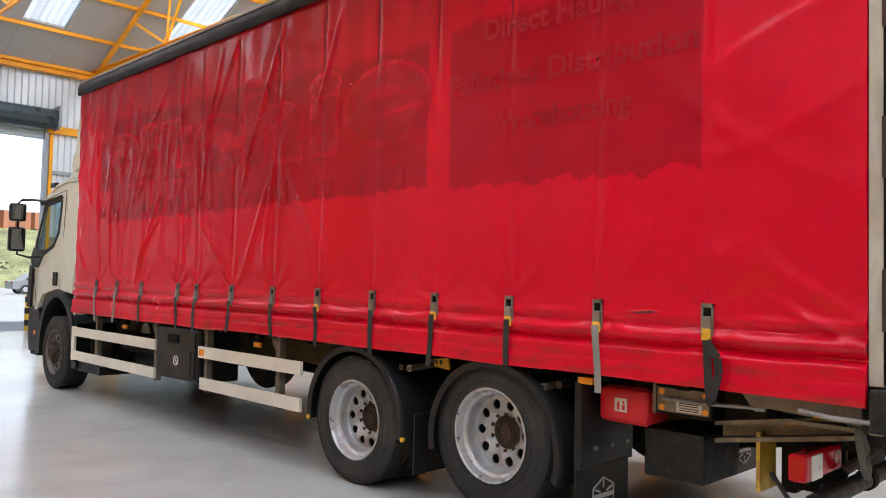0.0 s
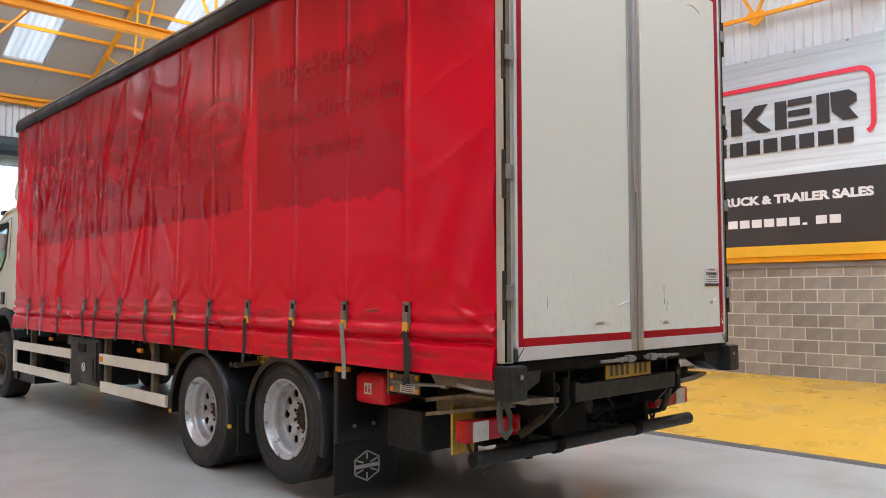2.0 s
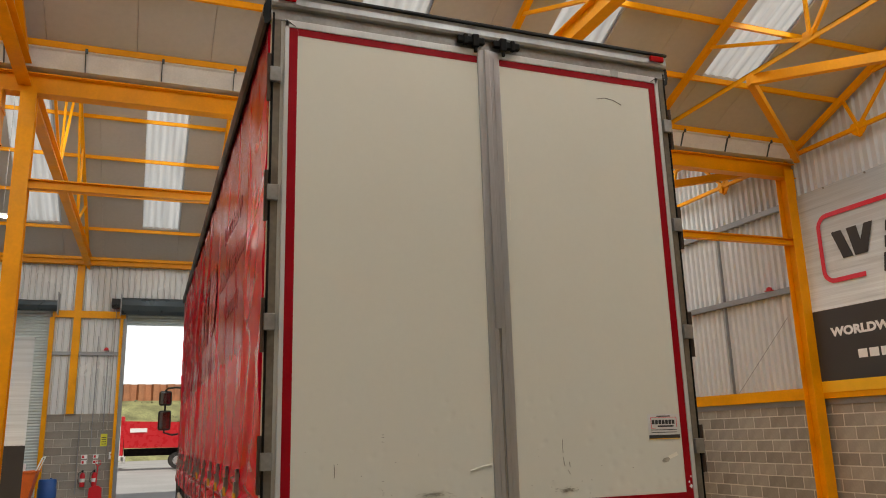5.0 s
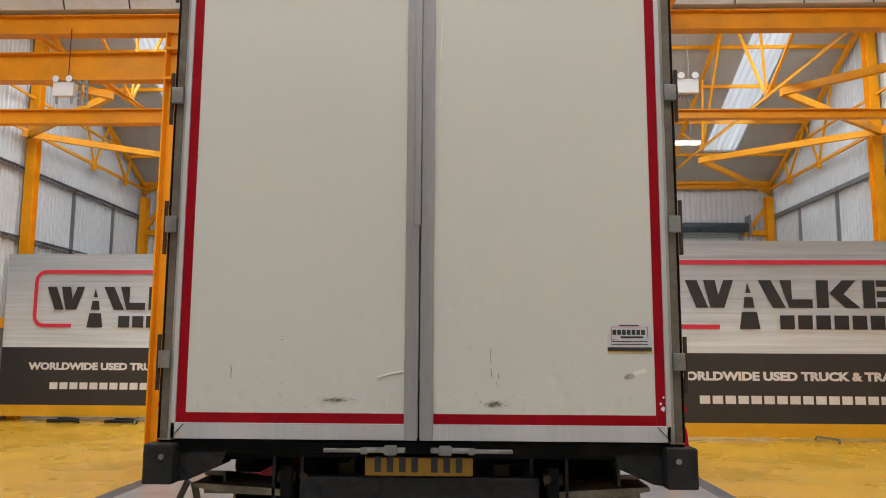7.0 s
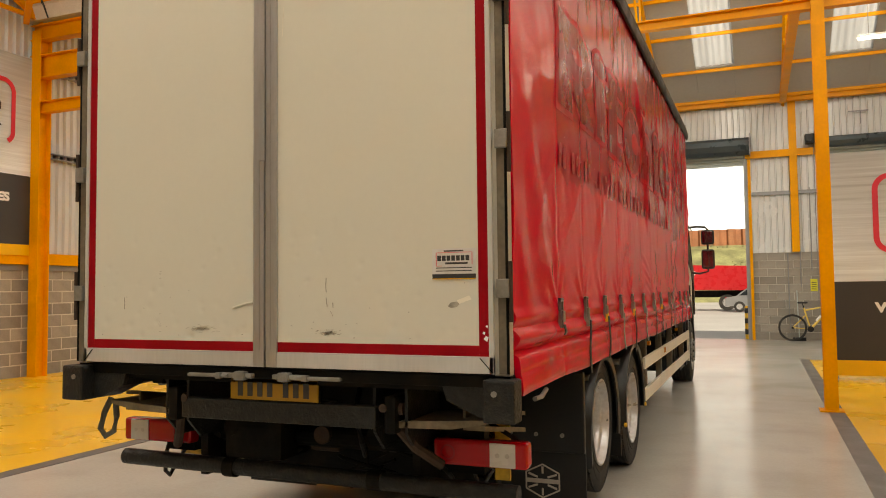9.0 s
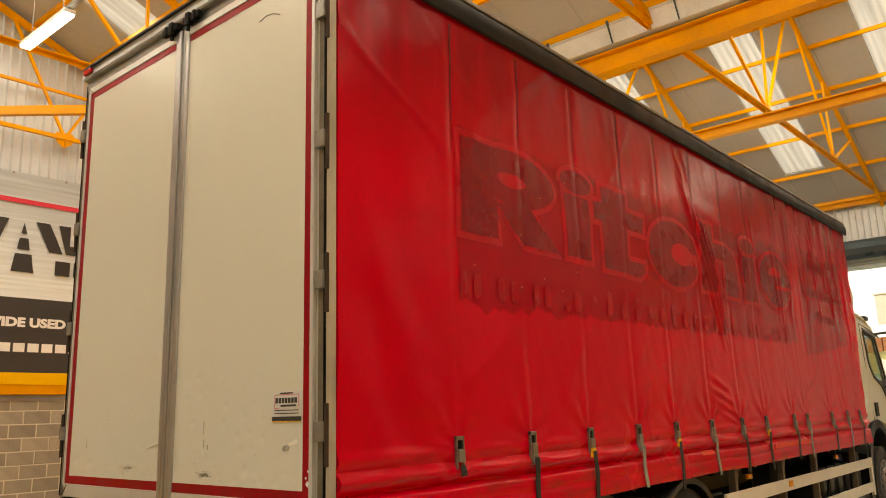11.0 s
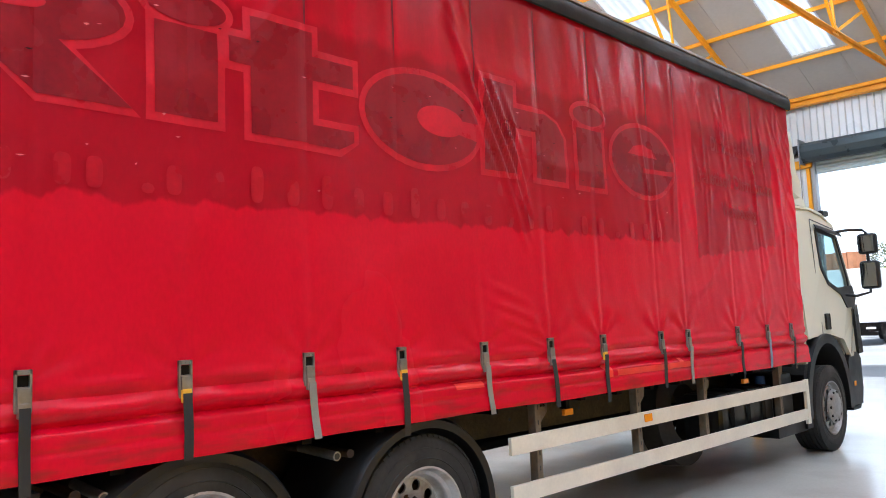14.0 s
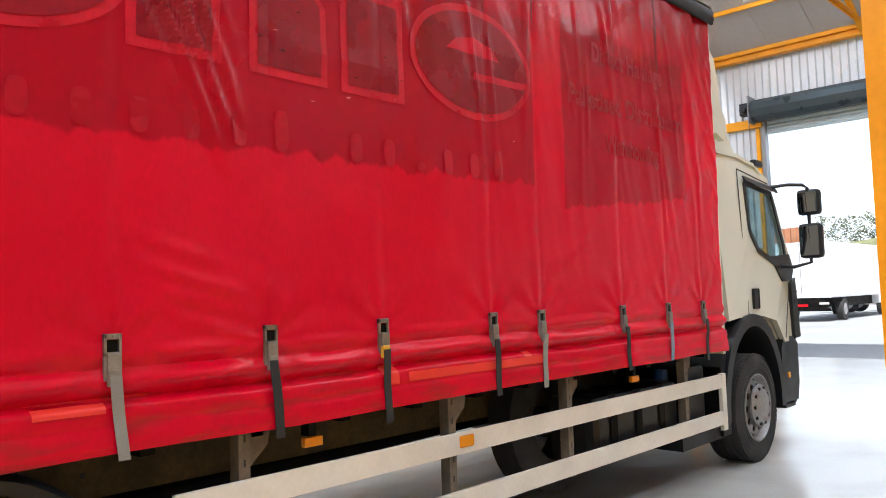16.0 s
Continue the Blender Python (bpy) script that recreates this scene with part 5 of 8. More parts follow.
# rear doors
for side in (-1, 1):
    a, b = sorted((side * 0.004, side * 1.2))
    door = part("rear_door", box(a, b, -0.006, 0.03, 1.16, 3.85, 0.003), "door_white", LORRY, "cream-white rear door, dented and scuffed near its foot")
    # outer skin, faintly uneven, with small dents towards the foot
    random.seed(40 + side)
    dents = [(side * random.uniform(0.12, 1.1), 1.29 + 0.7 * random.random() ** 2.2, random.uniform(0.008, 0.022), random.uniform(0.0014, 0.0036)) for _ in range(46)]
    bm = bmesh.new()
    us, vs = [a + (b - a) * k / 110 for k in range(111)], [1.161 + 0.65 * k / 62 for k in range(62)] + [1.811 + 2.038 * k / 60 for k in range(61)]
    rows = []
    for v in vs:
        near = [q for q in dents if abs(q[1] - v) < q[2] * 2.5]
        rows.append([bm.verts.new((p, -0.0122 + 0.0007 * noise.noise((p * 1.6, v * 1.1, side)) + sum(q[3] * gauss(math.hypot(p - q[0], v - q[1]), q[2]) for q in near), v)) for p in us])
    for p, q in zip(rows, rows[1:]):
        for k in range(110):
            bm.faces.new((p[k], p[k + 1], q[k + 1], q[k]))
    part("skin", bm, "door_white", door, "", True)
    o, i = side * 1.19, side * 0.008
    bm = box(*sorted((side * 1.182, side * 1.205)), -0.02, 0.0, 1.15, 3.86, 0.003)
    box(*sorted((side * 0.006, side * 1.205)), -0.02, 0.0, 1.15, 1.226, 0.003, bm)
    box(*sorted((side * 0.006, side * 1.205)), -0.02, 0.0, 3.82, 3.862, 0.003, bm)
    part("edge_frame", bm, "alu_clean", door, "aluminium edging")
    bm = box(*sorted((side * 0.006, side * 0.07)), -0.024, 0.0, 1.15, 3.862, 0.004)
    box(*sorted((side * 0.03, side * 0.034)), -0.0265, -0.02, 1.23, 3.82, bm=bm)
    if side < 0:
        box(-0.03, 0.004, -0.034, -0.02, 2.19, 3.862, 0.004, bm)
    part("centre_strip", bm, "alu", door)
    bm = box(*sorted((side * 1.135, side * 1.181)), -0.0145, -0.01, 1.227, 3.819)
    box(*sorted((side * 0.071, side * 1.134)), -0.0145, -0.01, 1.227, 1.275, bm=bm)
    box(*sorted((side * 0.071, side * 1.134)), -0.0145, -0.01, 3.778, 3.819, bm=bm)
    part("reflective_tape", bm, "red_tape", door, "red reflective tape border")
    for z in (1.53, 2.2, 2.87, 3.53):
        bm = box(*sorted((side * 1.222, side * 1.28)), -0.028, -0.002, z - 0.042, z + 0.042, 0.004)
        hg = part("hinge", bm, "galv", door)
        part("hinge_pin", tube((side * 1.284, -0.006, z - 0.15), (side * 1.284, -0.006, z + 0.12), 0.0105, n=10), "rust", hg, "dark rusty hinge pin", True)
    # corner mitre lines
    for p, q in (((side * 1.2, 1.155), (side * 1.14, 1.22)), ((side * 0.012, 1.155), (side * 0.066, 1.22)), ((side * 1.2, 3.858), (side * 1.15, 3.825))):
        part("mitre_joint", bar((p[0], -0.0215, p[1]), (q[0], -0.0215, q[1]), 0.0022, 0.004), "chassis", door)
    # lock handle below the door
    bm = box(*sorted((side * 0.06, side * 0.26)), -0.05, -0.02, 1.094, 1.118, 0.006)
    box(*sorted((side * 0.2, side * 0.45)), -0.062, -0.035, 1.096, 1.114, 0.007, bm)
    box(*sorted((side * 0.1, side * 0.16)), -0.064, -0.02, 1.084, 1.128, 0.006, bm)
    box(*sorted((side * 0.24, side * 0.27)), -0.07, -0.04, 1.09, 1.12, 0.004, bm)
    part("lock_handle", bm, "galv", door, "galvanised door lock handle")
    random.seed(11 + side)
    # scuffs and small dents
    for k in range(12):
        x = side * random.uniform(0.14, 1.08)
        z = 1.3 + 0.28 * random.random() ** 1.6
        w, h = random.uniform(0.0015, 0.004), random.uniform(0.0008, 0.002)
        bm = box(x - w, x + w, -0.0132, -0.0118, z - h, z + h)
        part("scuff", bm, "scuff", door)
for x0, x1, z0, z1 in ((0.31, 0.42, 1.315, 1.332), (-0.45, -0.34, 1.335, 1.343)):
    random.seed(int(x1 * 100) + 500)
    bm = bmesh.new()
    for k in range(120):
        x, z, w = random.gauss((x0 + x1) / 2, 0.034), random.gauss((z0 + z1) / 2, 0.0065), random.uniform(0.001, 0.0075)
        h = random.uniform(0.0004, 0.0011)
        box(x - w, x + w, -0.0134, -0.0118, z - h, z + h, bm=bm)
    tagged(part("scrape", bm, "scuff", LORRY), kind="stuff")
for pts in ([(0.349, 1.59), (0.346, 1.55), (0.349, 1.52)], [(0.348, 1.495), (0.352, 1.465), (0.355, 1.45)], [(0.372, 1.43), (0.386, 1.405)], [(0.385, 1.47), (0.387, 1.445)], [(-0.922, 1.505), (-0.919, 1.475), (-0.921, 1.44)]):
    part("scratch", path_tube([(x, -0.0125, z) for x, z in pts], 0.0021, n=5), "scuff", LORRY)
for z in (1.64, 1.628, 1.605, 1.415, 1.36, 1.35, 1.32):
    part("rub_mark", box(-0.679, -0.667, -0.0134, -0.0118, z - 0.001, z + 0.001), "scuff", LORRY)
bm = prism([(0.985, 1.452), (1.0, 1.468), (1.03, 1.472), (1.042, 1.462), (1.03, 1.448), (1.0, 1.443)], -0.0132, -0.0118, "y")
part("torn_label", bm, "scuff", LORRY)
part("label_ghost", prism([(1.03, 1.478), (1.09, 1.5), (1.1, 1.482), (1.04, 1.462)], -0.0130, -0.0119, "y"), "alu_pale", LORRY)
bm = path_tube([(-0.2, -0.0122, 1.446), (-0.16, -0.0142, 1.458), (-0.12, -0.0148, 1.468), (-0.08, -0.0142, 1.474)], 0.005)
part("dent_crease", bm, "door_white", LORRY)
bm = path_tube([(0.74, -0.0125, 3.655), (0.8, -0.0125, 3.668), (0.86, -0.0125, 3.66), (0.915, -0.0125, 3.635)], 0.0025)
part("scratch", bm, "steel_bare", LORRY)
for z0, z1 in ((3.05, 3.3), (2.82, 2.97)):
    part("scratch", bar((0.098, -0.0126, z0), (0.104, -0.0126, z1), 0.005, 0.0012), "alu_pale", LORRY)
for x, z, w in ((1.168, 1.305, 0.012), (1.158, 1.33, 0.007), (1.172, 1.36, 0.006)):
    part("torn_tape", prism([(x - w, z), (x + w * 0.4, z - w), (x + w, z + w * 0.6), (x, z + w * 1.2)], -0.0152, -0.0145, "y"), "print_white", LORRY)
# upper bolt keepers
for side in (-1, 1):
    bm = box(*sorted((side * 0.03, side * 0.2)), -0.05, -0.02, 3.885, 3.925, 0.004)
    box(*sorted((side * 0.07, side * 0.11)), -0.062, -0.03, 3.86, 3.94, 0.006, bm)
    box(*sorted((side * 0.14, side * 0.165)), -0.058, -0.03, 3.87, 3.935, 0.005, bm)
    tube((side * 0.09, -0.045, 3.83), (side * 0.09, -0.045, 3.9), 0.011, bm)
    part("bolt_keeper", bm, "chassis", LORRY, "grimy black upper bolt keeper")
# specks of glue and small tears left on the old lettering
for side, ya, yb in ((1, 1.0, 6.6), (-1, 3.0, 8.0)):
    for name, material, count, zr in (("glue_fleck", "chassis", 34, (2.58, 3.05)), ("pale_fleck", "ghost_fleck", 30, (2.3, 3.15))):
        random.seed(count + side)
        bits = []
        for k in range(count):
            y, z = random.uniform(ya, yb), random.uniform(*zr)
            w, h = random.uniform(0.004, 0.02), random.uniform(0.002, 0.006)
            bits.append([(y - w, z), (y, z - h), (y + w, z + h * 0.4), (y + w * 0.2, z + h)])
        tagged(ghost_shape(side, bits, material, 0.0085, name), "specks on the old lettering", kind="stuff")
# supplier's sticker: plain bars for its print
st = part("sticker", box(0.912, 1.124, -0.0145, -0.011, 1.574, 1.714), "gutter", LORRY, "small pale grey and black printed sticker")
part("sticker_band", box(0.912, 1.124, -0.0155, -0.0145, 1.574, 1.598), "print_black", st)
part("sticker_edge", box(0.912, 1.124, -0.0157, -0.0147, 1.5741, 1.578), "banner_yellow", st)
for k in range(7):
    part("sticker_mark", box(0.937 + k * 0.023, 0.955 + k * 0.023, -0.0155, -0.0145, 1.658, 1.682), "print_black", st)
part("sticker_bar", box(0.975, 1.085, -0.0155, -0.0145, 1.642, 1.651), "print_black", st)
part("sticker_bar", box(0.97, 1.065, -0.0155, -0.0145, 1.7, 1.706), "print_black", st)
for z in (1.624, 1.61):
    part("sticker_bar", box(0.93, 1.105, -0.0155, -0.0145, z, z + 0.004), "print_black", st)
for p in ((0.93, 1.695, 1.108, 1.697), (0.93, 1.634, 0.96, 1.636), (0.93, 1.634, 0.933, 1.697), (1.105, 1.64, 1.108, 1.697)):
    part("sticker_line", box(p[0], p[2], -0.0155, -0.0145, p[1], p[3]), "banner_red", st)

# running gear
def wheel(name, x, y, z, side, kind, label):
    """kind 'dish': deep dished rim; 'front': outset rim with round holes."""
    R, W = 0.483, 0.29
    root = new(name)
    root.location = (x, y, z)
    root.parent = LORRY
    tagged(root, label)
    s = side
    prof = [(0.292, -W / 2), (0.30, -W / 2 - 0.004), (0.36, -W / 2 - 0.012), (0.43, -W / 2 - 0.012), (0.472, -W / 2 + 0.004), (0.486, -W / 2 + 0.016), (R - 0.006, -W / 2 + 0.028)]
    for g in (-0.078, -0.026, 0.026, 0.078):
        prof += [(R, g - 0.009), (R - 0.012, g - 0.006), (R - 0.012, g + 0.006), (R, g + 0.009)]
    prof += [(R - 0.006, W / 2 - 0.028), (0.486, W / 2 - 0.016), (0.472, W / 2 - 0.004), (0.43, W / 2 + 0.012), (0.36, W / 2 + 0.012), (0.30, W / 2 + 0.004), (0.292, W / 2)]
    bm = lathe(prof, (x, y, z), "x", 56)
    tyre = part("tyre", bm, "rubber", root, "worn black tyre", True)
    bm = bmesh.new()
    for k in range(66):
        a = 2 * math.pi * k / 66
        t, r, u = Vector((0, -math.sin(a), math.cos(a))), Vector((0, math.cos(a), math.sin(a))), Vector((1, 0, 0))
        for e in (-1, 1):
            c = Vector((x + e * (W / 2 - 0.028), y, z)) + r * (R - 0.009)
            hexa(bm, [c + u * (i * 0.022 + (0.006 * e if q > 0 else 0.013 * e)) + t * (j * 0.019) + r * (q * 0.008) for q in (-1, 1) for i, j in ((-1, -1), (1, -1), (1, 1), (-1, 1))])
    tagged(part("tread", bm, "rubber", tyre), kind="stuff")
    for rr, xx in ((0.345, 0.0125), (0.405, 0.0125)):
        part("sidewall_ring", lathe([(rr, s * (W / 2 + 0.010)), (rr + 0.004, s * (W / 2 + xx + 0.003)), (rr + 0.008, s * (W / 2 + 0.010))], (x, y, z), "x", 48), "rubber", tyre)
    f = s * W / 2
    dish = kind == "dish"
    metal = "rim" if dish else "rim_worn" if side > 0 else "rim_dark"
    d = -s * 0.125 if dish else -s * 0.02
    lip = [(0.300, f + s * 0.004), (0.304, f + s * 0.014), (0.292, f + s * 0.016), (0.283, f + s * 0.004), (0.277, f - s * 0.032), (0.273, f - s * 0.038), (0.257, f - s * 0.044), (0.252, f - s * 0.05), (0.249, f - s * 0.08), (0.246, f + min(d * s, -0.08) * s + s * 0.015), (0.238, f + d), (0.225, f + d), (0.225, f + d - s * 0.014), (0.285, f - s * 0.16), (0.298, f - s * 0.05)]
    part("rim", lathe(lip, (x, y, z), "x", 56), metal, root, "dull silver steel rim" if dish else "grimy steel rim", True)
    # wheel disc with ten round hand holes
    bm = bmesh.new()
    loops = []
    for cy, cz, r, n in [(0, 0, 0.226, 48), (0, 0, 0.075, 24)] + [(0.187 * math.cos(math.pi * k / 5), 0.187 * math.sin(math.pi * k / 5), 0.033, 14) for k in range(10)]:
        loops.append([bm.verts.new((0, cy + r * math.cos(2 * math.pi * i / n), cz + r * math.sin(2 * math.pi * i / n))) for i in range(n)])
    es = [bm.edges.new((v[i], v[(i + 1) % len(v)])) for v in loops for i in range(len(v))]
    bmesh.ops.triangle_fill(bm, use_beauty=True, use_dissolve=False, edges=es)
    for fc in [fc for fc in bm.faces if any(all(v in lo for v in fc.verts) for lo in loops[1:])]:
        bm.faces.remove(fc)
    g = bmesh.ops.extrude_face_region(bm, geom=bm.faces[:])
    for v in g["geom"]:
        if isinstance(v, bmesh.types.BMVert):
            v.co.x = -s * 0.014
    for v in bm.verts:
        rr = math.hypot(v.co.y, v.co.z)
        v.co += Vector((x + f + d + (-s * 0.07 * min(1.0, max(0.0, (0.16 - rr) / 0.05)) if dish else s * 0.02 * max(0.0, (0.226 - rr) / 0.15)), y, z))
    part("disc", bm, "rim_disc" if dish else metal, root, "steel wheel disc with round holes", True)
    part("brake_drum", tube((x + f + d - s * 0.1, y, z), (x + f + d - s * 0.16, y, z), 0.21, n=32), "rust", root, "dark rusty brake drum")
    hub = "rust" if dish or side < 0 else "rim"
    o = x + f + d - (s * 0.07 if dish else 0)
    c = 0.13 / 0.146 if dish else 1.0
    q = 0.045 if dish else 0.04 if side > 0 else 0.08
    prof = [(0.146 * c, o + s * 0.012), (0.142 * c, o + s * 0.024), (0.125 * c, o + s * 0.026), (0.12 * c, o + s * 0.03), (0.085, o + s * 0.034), (0.08, o + s * q), (0.068, o + s * (q + 0.012)), (0.05, o + s * (q + 0.014)), (0.045, o + s * (q + 0.004)), (0.0, o + s * (q + 0.004)), (0.0, o + s * 0.01)]
    part("hub", lathe(prof, (0, y, z), "x", 32, closed=False), hub, root, "rusty wheel hub", True)
    for k in range(10):
        a = 2 * math.pi * (k + 0.5) / 10
        for r, h, w, m in ((0.138 * c, 0.045, 0.015, "rust" if hub == "rust" else "steel_bare"),) + (((0.062, 0.068, 0.008, "rust"),) if dish else ()):
            p = (o + s * 0.012, y + r * math.cos(a), z + r * math.sin(a))
            part("wheel_nut", tube(p, (o + s * h, p[1], p[2]), w, n=6), m, root)
    return root


for side in (-1, 1):
    w = "nearside" if side < 0 else "offside"
    wheel("wheel", side * 1.08, 3.67, 0.483, side, "dish", "drive wheel with a deep dished silver rim")
    wheel("wheel", side * 1.07, 2.3, 0.575, side, "dish", "lifted rear wheel clear of the floor, dished silver rim")
    wheel("wheel", side * 1.08, 10.1, 0.483, side, "front", "front steering wheel")
    if side > 0:
        part("hub_cover", lathe([(0.0, side * 1.08 + 0.205), (0.15, side * 1.08 + 0.2), (0.19, side * 1.08 + 0.175), (0.19, side * 1.08 + 0.16), (0.0, side * 1.08 + 0.17)], (0, 10.1, 0.5), "x", 36), "rim_worn", LORRY, "dull silver wheel cover", True)
        for k in range(10):
            a = 2 * math.pi * k / 10
            part("cover_hole", tube((1.262, 10.1 + 0.158 * math.cos(a), 0.5 + 0.158 * math.sin(a)), (1.279, 10.1 + 0.158 * math.cos(a), 0.5 + 0.158 * math.sin(a)), 0.017, n=12), "chassis", LORRY)
    # inner twin wheels
    part("inner_tyre", lathe([(0.3, -0.13), (0.45, -0.14), (0.5, -0.1), (0.5, 0.1), (0.45, 0.14), (0.3, 0.13)], (side * 0.77, 3.63, 0.5), "x", 40), "rubber", LORRY, "", True)

    # mudguards over the rear wheels
    for y, z, r, a0, a1 in ((3.66, 0.5, 0.565, -8, 188), (2.26, 0.525, 0.55, -12, 196)):
        bm = bmesh.new()
        prev = None
        for k in range(31):
            a = radians(a0 + (a1 - a0) * k / 30)
            ring = [bm.verts.new((side * X, y + (r + t) * math.cos(a), z + (r + t) * math.sin(a) * (0.97 if math.sin(a) > 0 else 1))) for X, t in ((1.27, -0.045), (1.275, 0.0), (1.24, 0.022), (0.62, 0.022), (0.62, 0.008), (1.23, 0.008), (1.255, -0.045))]
            if prev:
                for i in range(7):
                    bm.faces.new((prev[i], prev[(i + 1) % 7], ring[(i + 1) % 7], ring[i]))
            else:
                bm.faces.new(ring)
            prev = ring
        bm.faces.new(prev)
        part("mudguard", bm, "plastic", LORRY, "black plastic mudguard", True)
        part("mudguard_bracket", tube((side * 1.22, y - 0.5, z + 0.43), (side * 0.5, y - 0.42, z + 0.4), 0.022), "rust", LORRY)
    part("mud_flap", box(*sorted((side * 0.7, side * 1.25)), 2.97, 2.985, 0.2, 0.62, 0.004), "plastic", LORRY, "black rubber mud flap")
    fl = part("mud_flap", box(*sorted((side * 0.7, side * 1.26)), 1.6, 1.615, 0.13, 0.5, 0.004), "plastic", LORRY, "black rubber mud flap with a white hexagon mark")
    part("flap_panel", box(*sorted((side * 0.7, side * 1.26)), 1.57, 1.62, 0.49, 1.0, 0.01), "plastic", LORRY)
    for x in (0.78, 0.95, 1.12):
        part("flap_bolt", tube((side * x, 1.57, 0.6), (side * x, 1.556, 0.6), 0.013), "galv", LORRY)
    # hexagon outline and bars
    hx = [(side * 0.98 + 0.125 * math.sin(2 * math.pi * k / 6), 0.3 + 0.105 * math.cos(2 * math.pi * k / 6)) for k in range(6)]
    for k in range(6):
        p, q = hx[k], hx[(k + 1) % 6]
        part("hexagon_edge", bar((p[0], 1.597, p[1]), (q[0], 1.597, q[1]), 0.009, 0.004, up=(0, 1, 0)), "lens_pink", fl)
        part("hexagon_ray", bar((side * 0.98 + (p[0] - side * 0.98) * 0.3, 1.5968, 0.3 + (p[1] - 0.3) * 0.45), (p[0] * 0.86 + side * 0.98 * 0.14, 1.5968, p[1] * 0.86 + 0.3 * 0.14), 0.012, 0.004, up=(0, 1, 0)), "lens_pink", fl)
    part("name_bar", box(side * 0.98 - 0.105, side * 0.98 + 0.105, 1.594, 1.599, 0.287, 0.313), "lens_pink", fl)

lug = part("lifting_plate", bevelled(prism([(2.88, 0.92), (3.08, 0.94), (3.12, 1.05), (2.98, 1.05), (2.96, 1.0), (2.9, 1.02)], -1.01, -0.99, "x"), 0.003), "yellow_tab", LORRY, "chipped yellow steel plate behind the wheels")
for y0, y1 in ((2.95, 2.975), (3.0, 3.02), (3.03, 3.06)):
    part("stencil_bar", box(-1.012, -1.0102, y0, y1, 0.955, 0.985), "print_black", lug)
for side in (-1, 1):
    for y, z in ((3.07, 0.43), (4.2, 0.44)):
        part("wheel_marker", tube((side * 1.262, y, z), (side * 1.285, y, z), 0.017, n=14), "yellow_tab", LORRY, "small yellow marker button")
    for y in (3.06, 1.87):
        part("bracket_tube", tube((side * 1.235, y, 0.93), (side * 0.9, y, 0.95), 0.024, n=16), "galv", LORRY)
        part("tube_hole", tube((side * 1.2355, y, 0.93), (side * 1.2365, y, 0.93), 0.017, n=12), "seal", LORRY)

# axles, chassis rails and cross members
for y, z in ((3.67, 0.483), (2.3, 0.575), (10.1, 0.483)):
    part("axle", tube((-1.0, y, z), (1.0, y, z), 0.075), "chassis", LORRY)
part("differential", lathe([(0.02, -0.2), (0.16, -0.12), (0.2, 0), (0.16, 0.12), (0.02, 0.2)], (0, 3.6, 0.5), "x", 20), "chassis", LORRY, "", True)
for x in (-0.42, 0.42):
    part("chassis_rail", sweep([(-0.04, -0.14), (0.04, -0.14), (0.04, 0.14), (-0.04, 0.14)], (x, 0.5, 0.86), (x, 10.9, 0.86)), "chassis_brown", LORRY, "brown dirt-caked chassis rail")
    part("sub_frame", box(x - 0.035, x + 0.035, 0.3, 9.3, 1.0, 1.06), "chassis", LORRY)
    for k in range(9):
        part("chassis_hole", tube((x + math.copysign(0.042, x), 4.4 + k * 0.31, 0.83 + 0.05 * (k % 3)), (x + math.copysign(0.044, x), 4.4 + k * 0.31, 0.83 + 0.05 * (k % 3)), 0.014, n=8), "seal", LORRY)
for k in range(19):
    y = 0.5 + k * 0.48
    part("cross_bearer", box(-1.2, 1.2, y - 0.03, y + 0.03, 1.01, 1.06), "chassis", LORRY)
part("gearbox", box(-0.35, 0.35, 8.2, 10.6, 0.42, 0.9, 0.08), "chassis", LORRY)
part("prop_shaft", tube((0, 3.8, 0.55), (0, 8.3, 0.62), 0.05), "chassis", LORRY)

# side guards, posts and underslung gear
def guard_rail(side, y0, y1, z0, z1):
    part("side_guard", box(*sorted((side * 1.228, side * 1.256)), y0, y1, z0, z1, 0.004), "alu_pale", LORRY, "pale aluminium side guard rail")


for z0, z1 in ((0.75, 0.862), (0.447, 0.56)):
    guard_rail(-1, 4.36, 6.06 + (0.14 if z0 > 0.6 else 0), z0, z1)
    guard_rail(-1, 7.06, 9.42, z0, z1)
    guard_rail(1, 4.42, 9.36, z0 - 0.01, z1 - 0.01)
part("guard_end", box(1.225, 1.259, 9.3, 9.38, 0.39, 0.86, 0.004), "alu_pale", LORRY)
part("guard_end", box(-1.259, -1.225, 9.36, 9.44, 0.44, 0.87, 0.004), "alu_pale", LORRY)
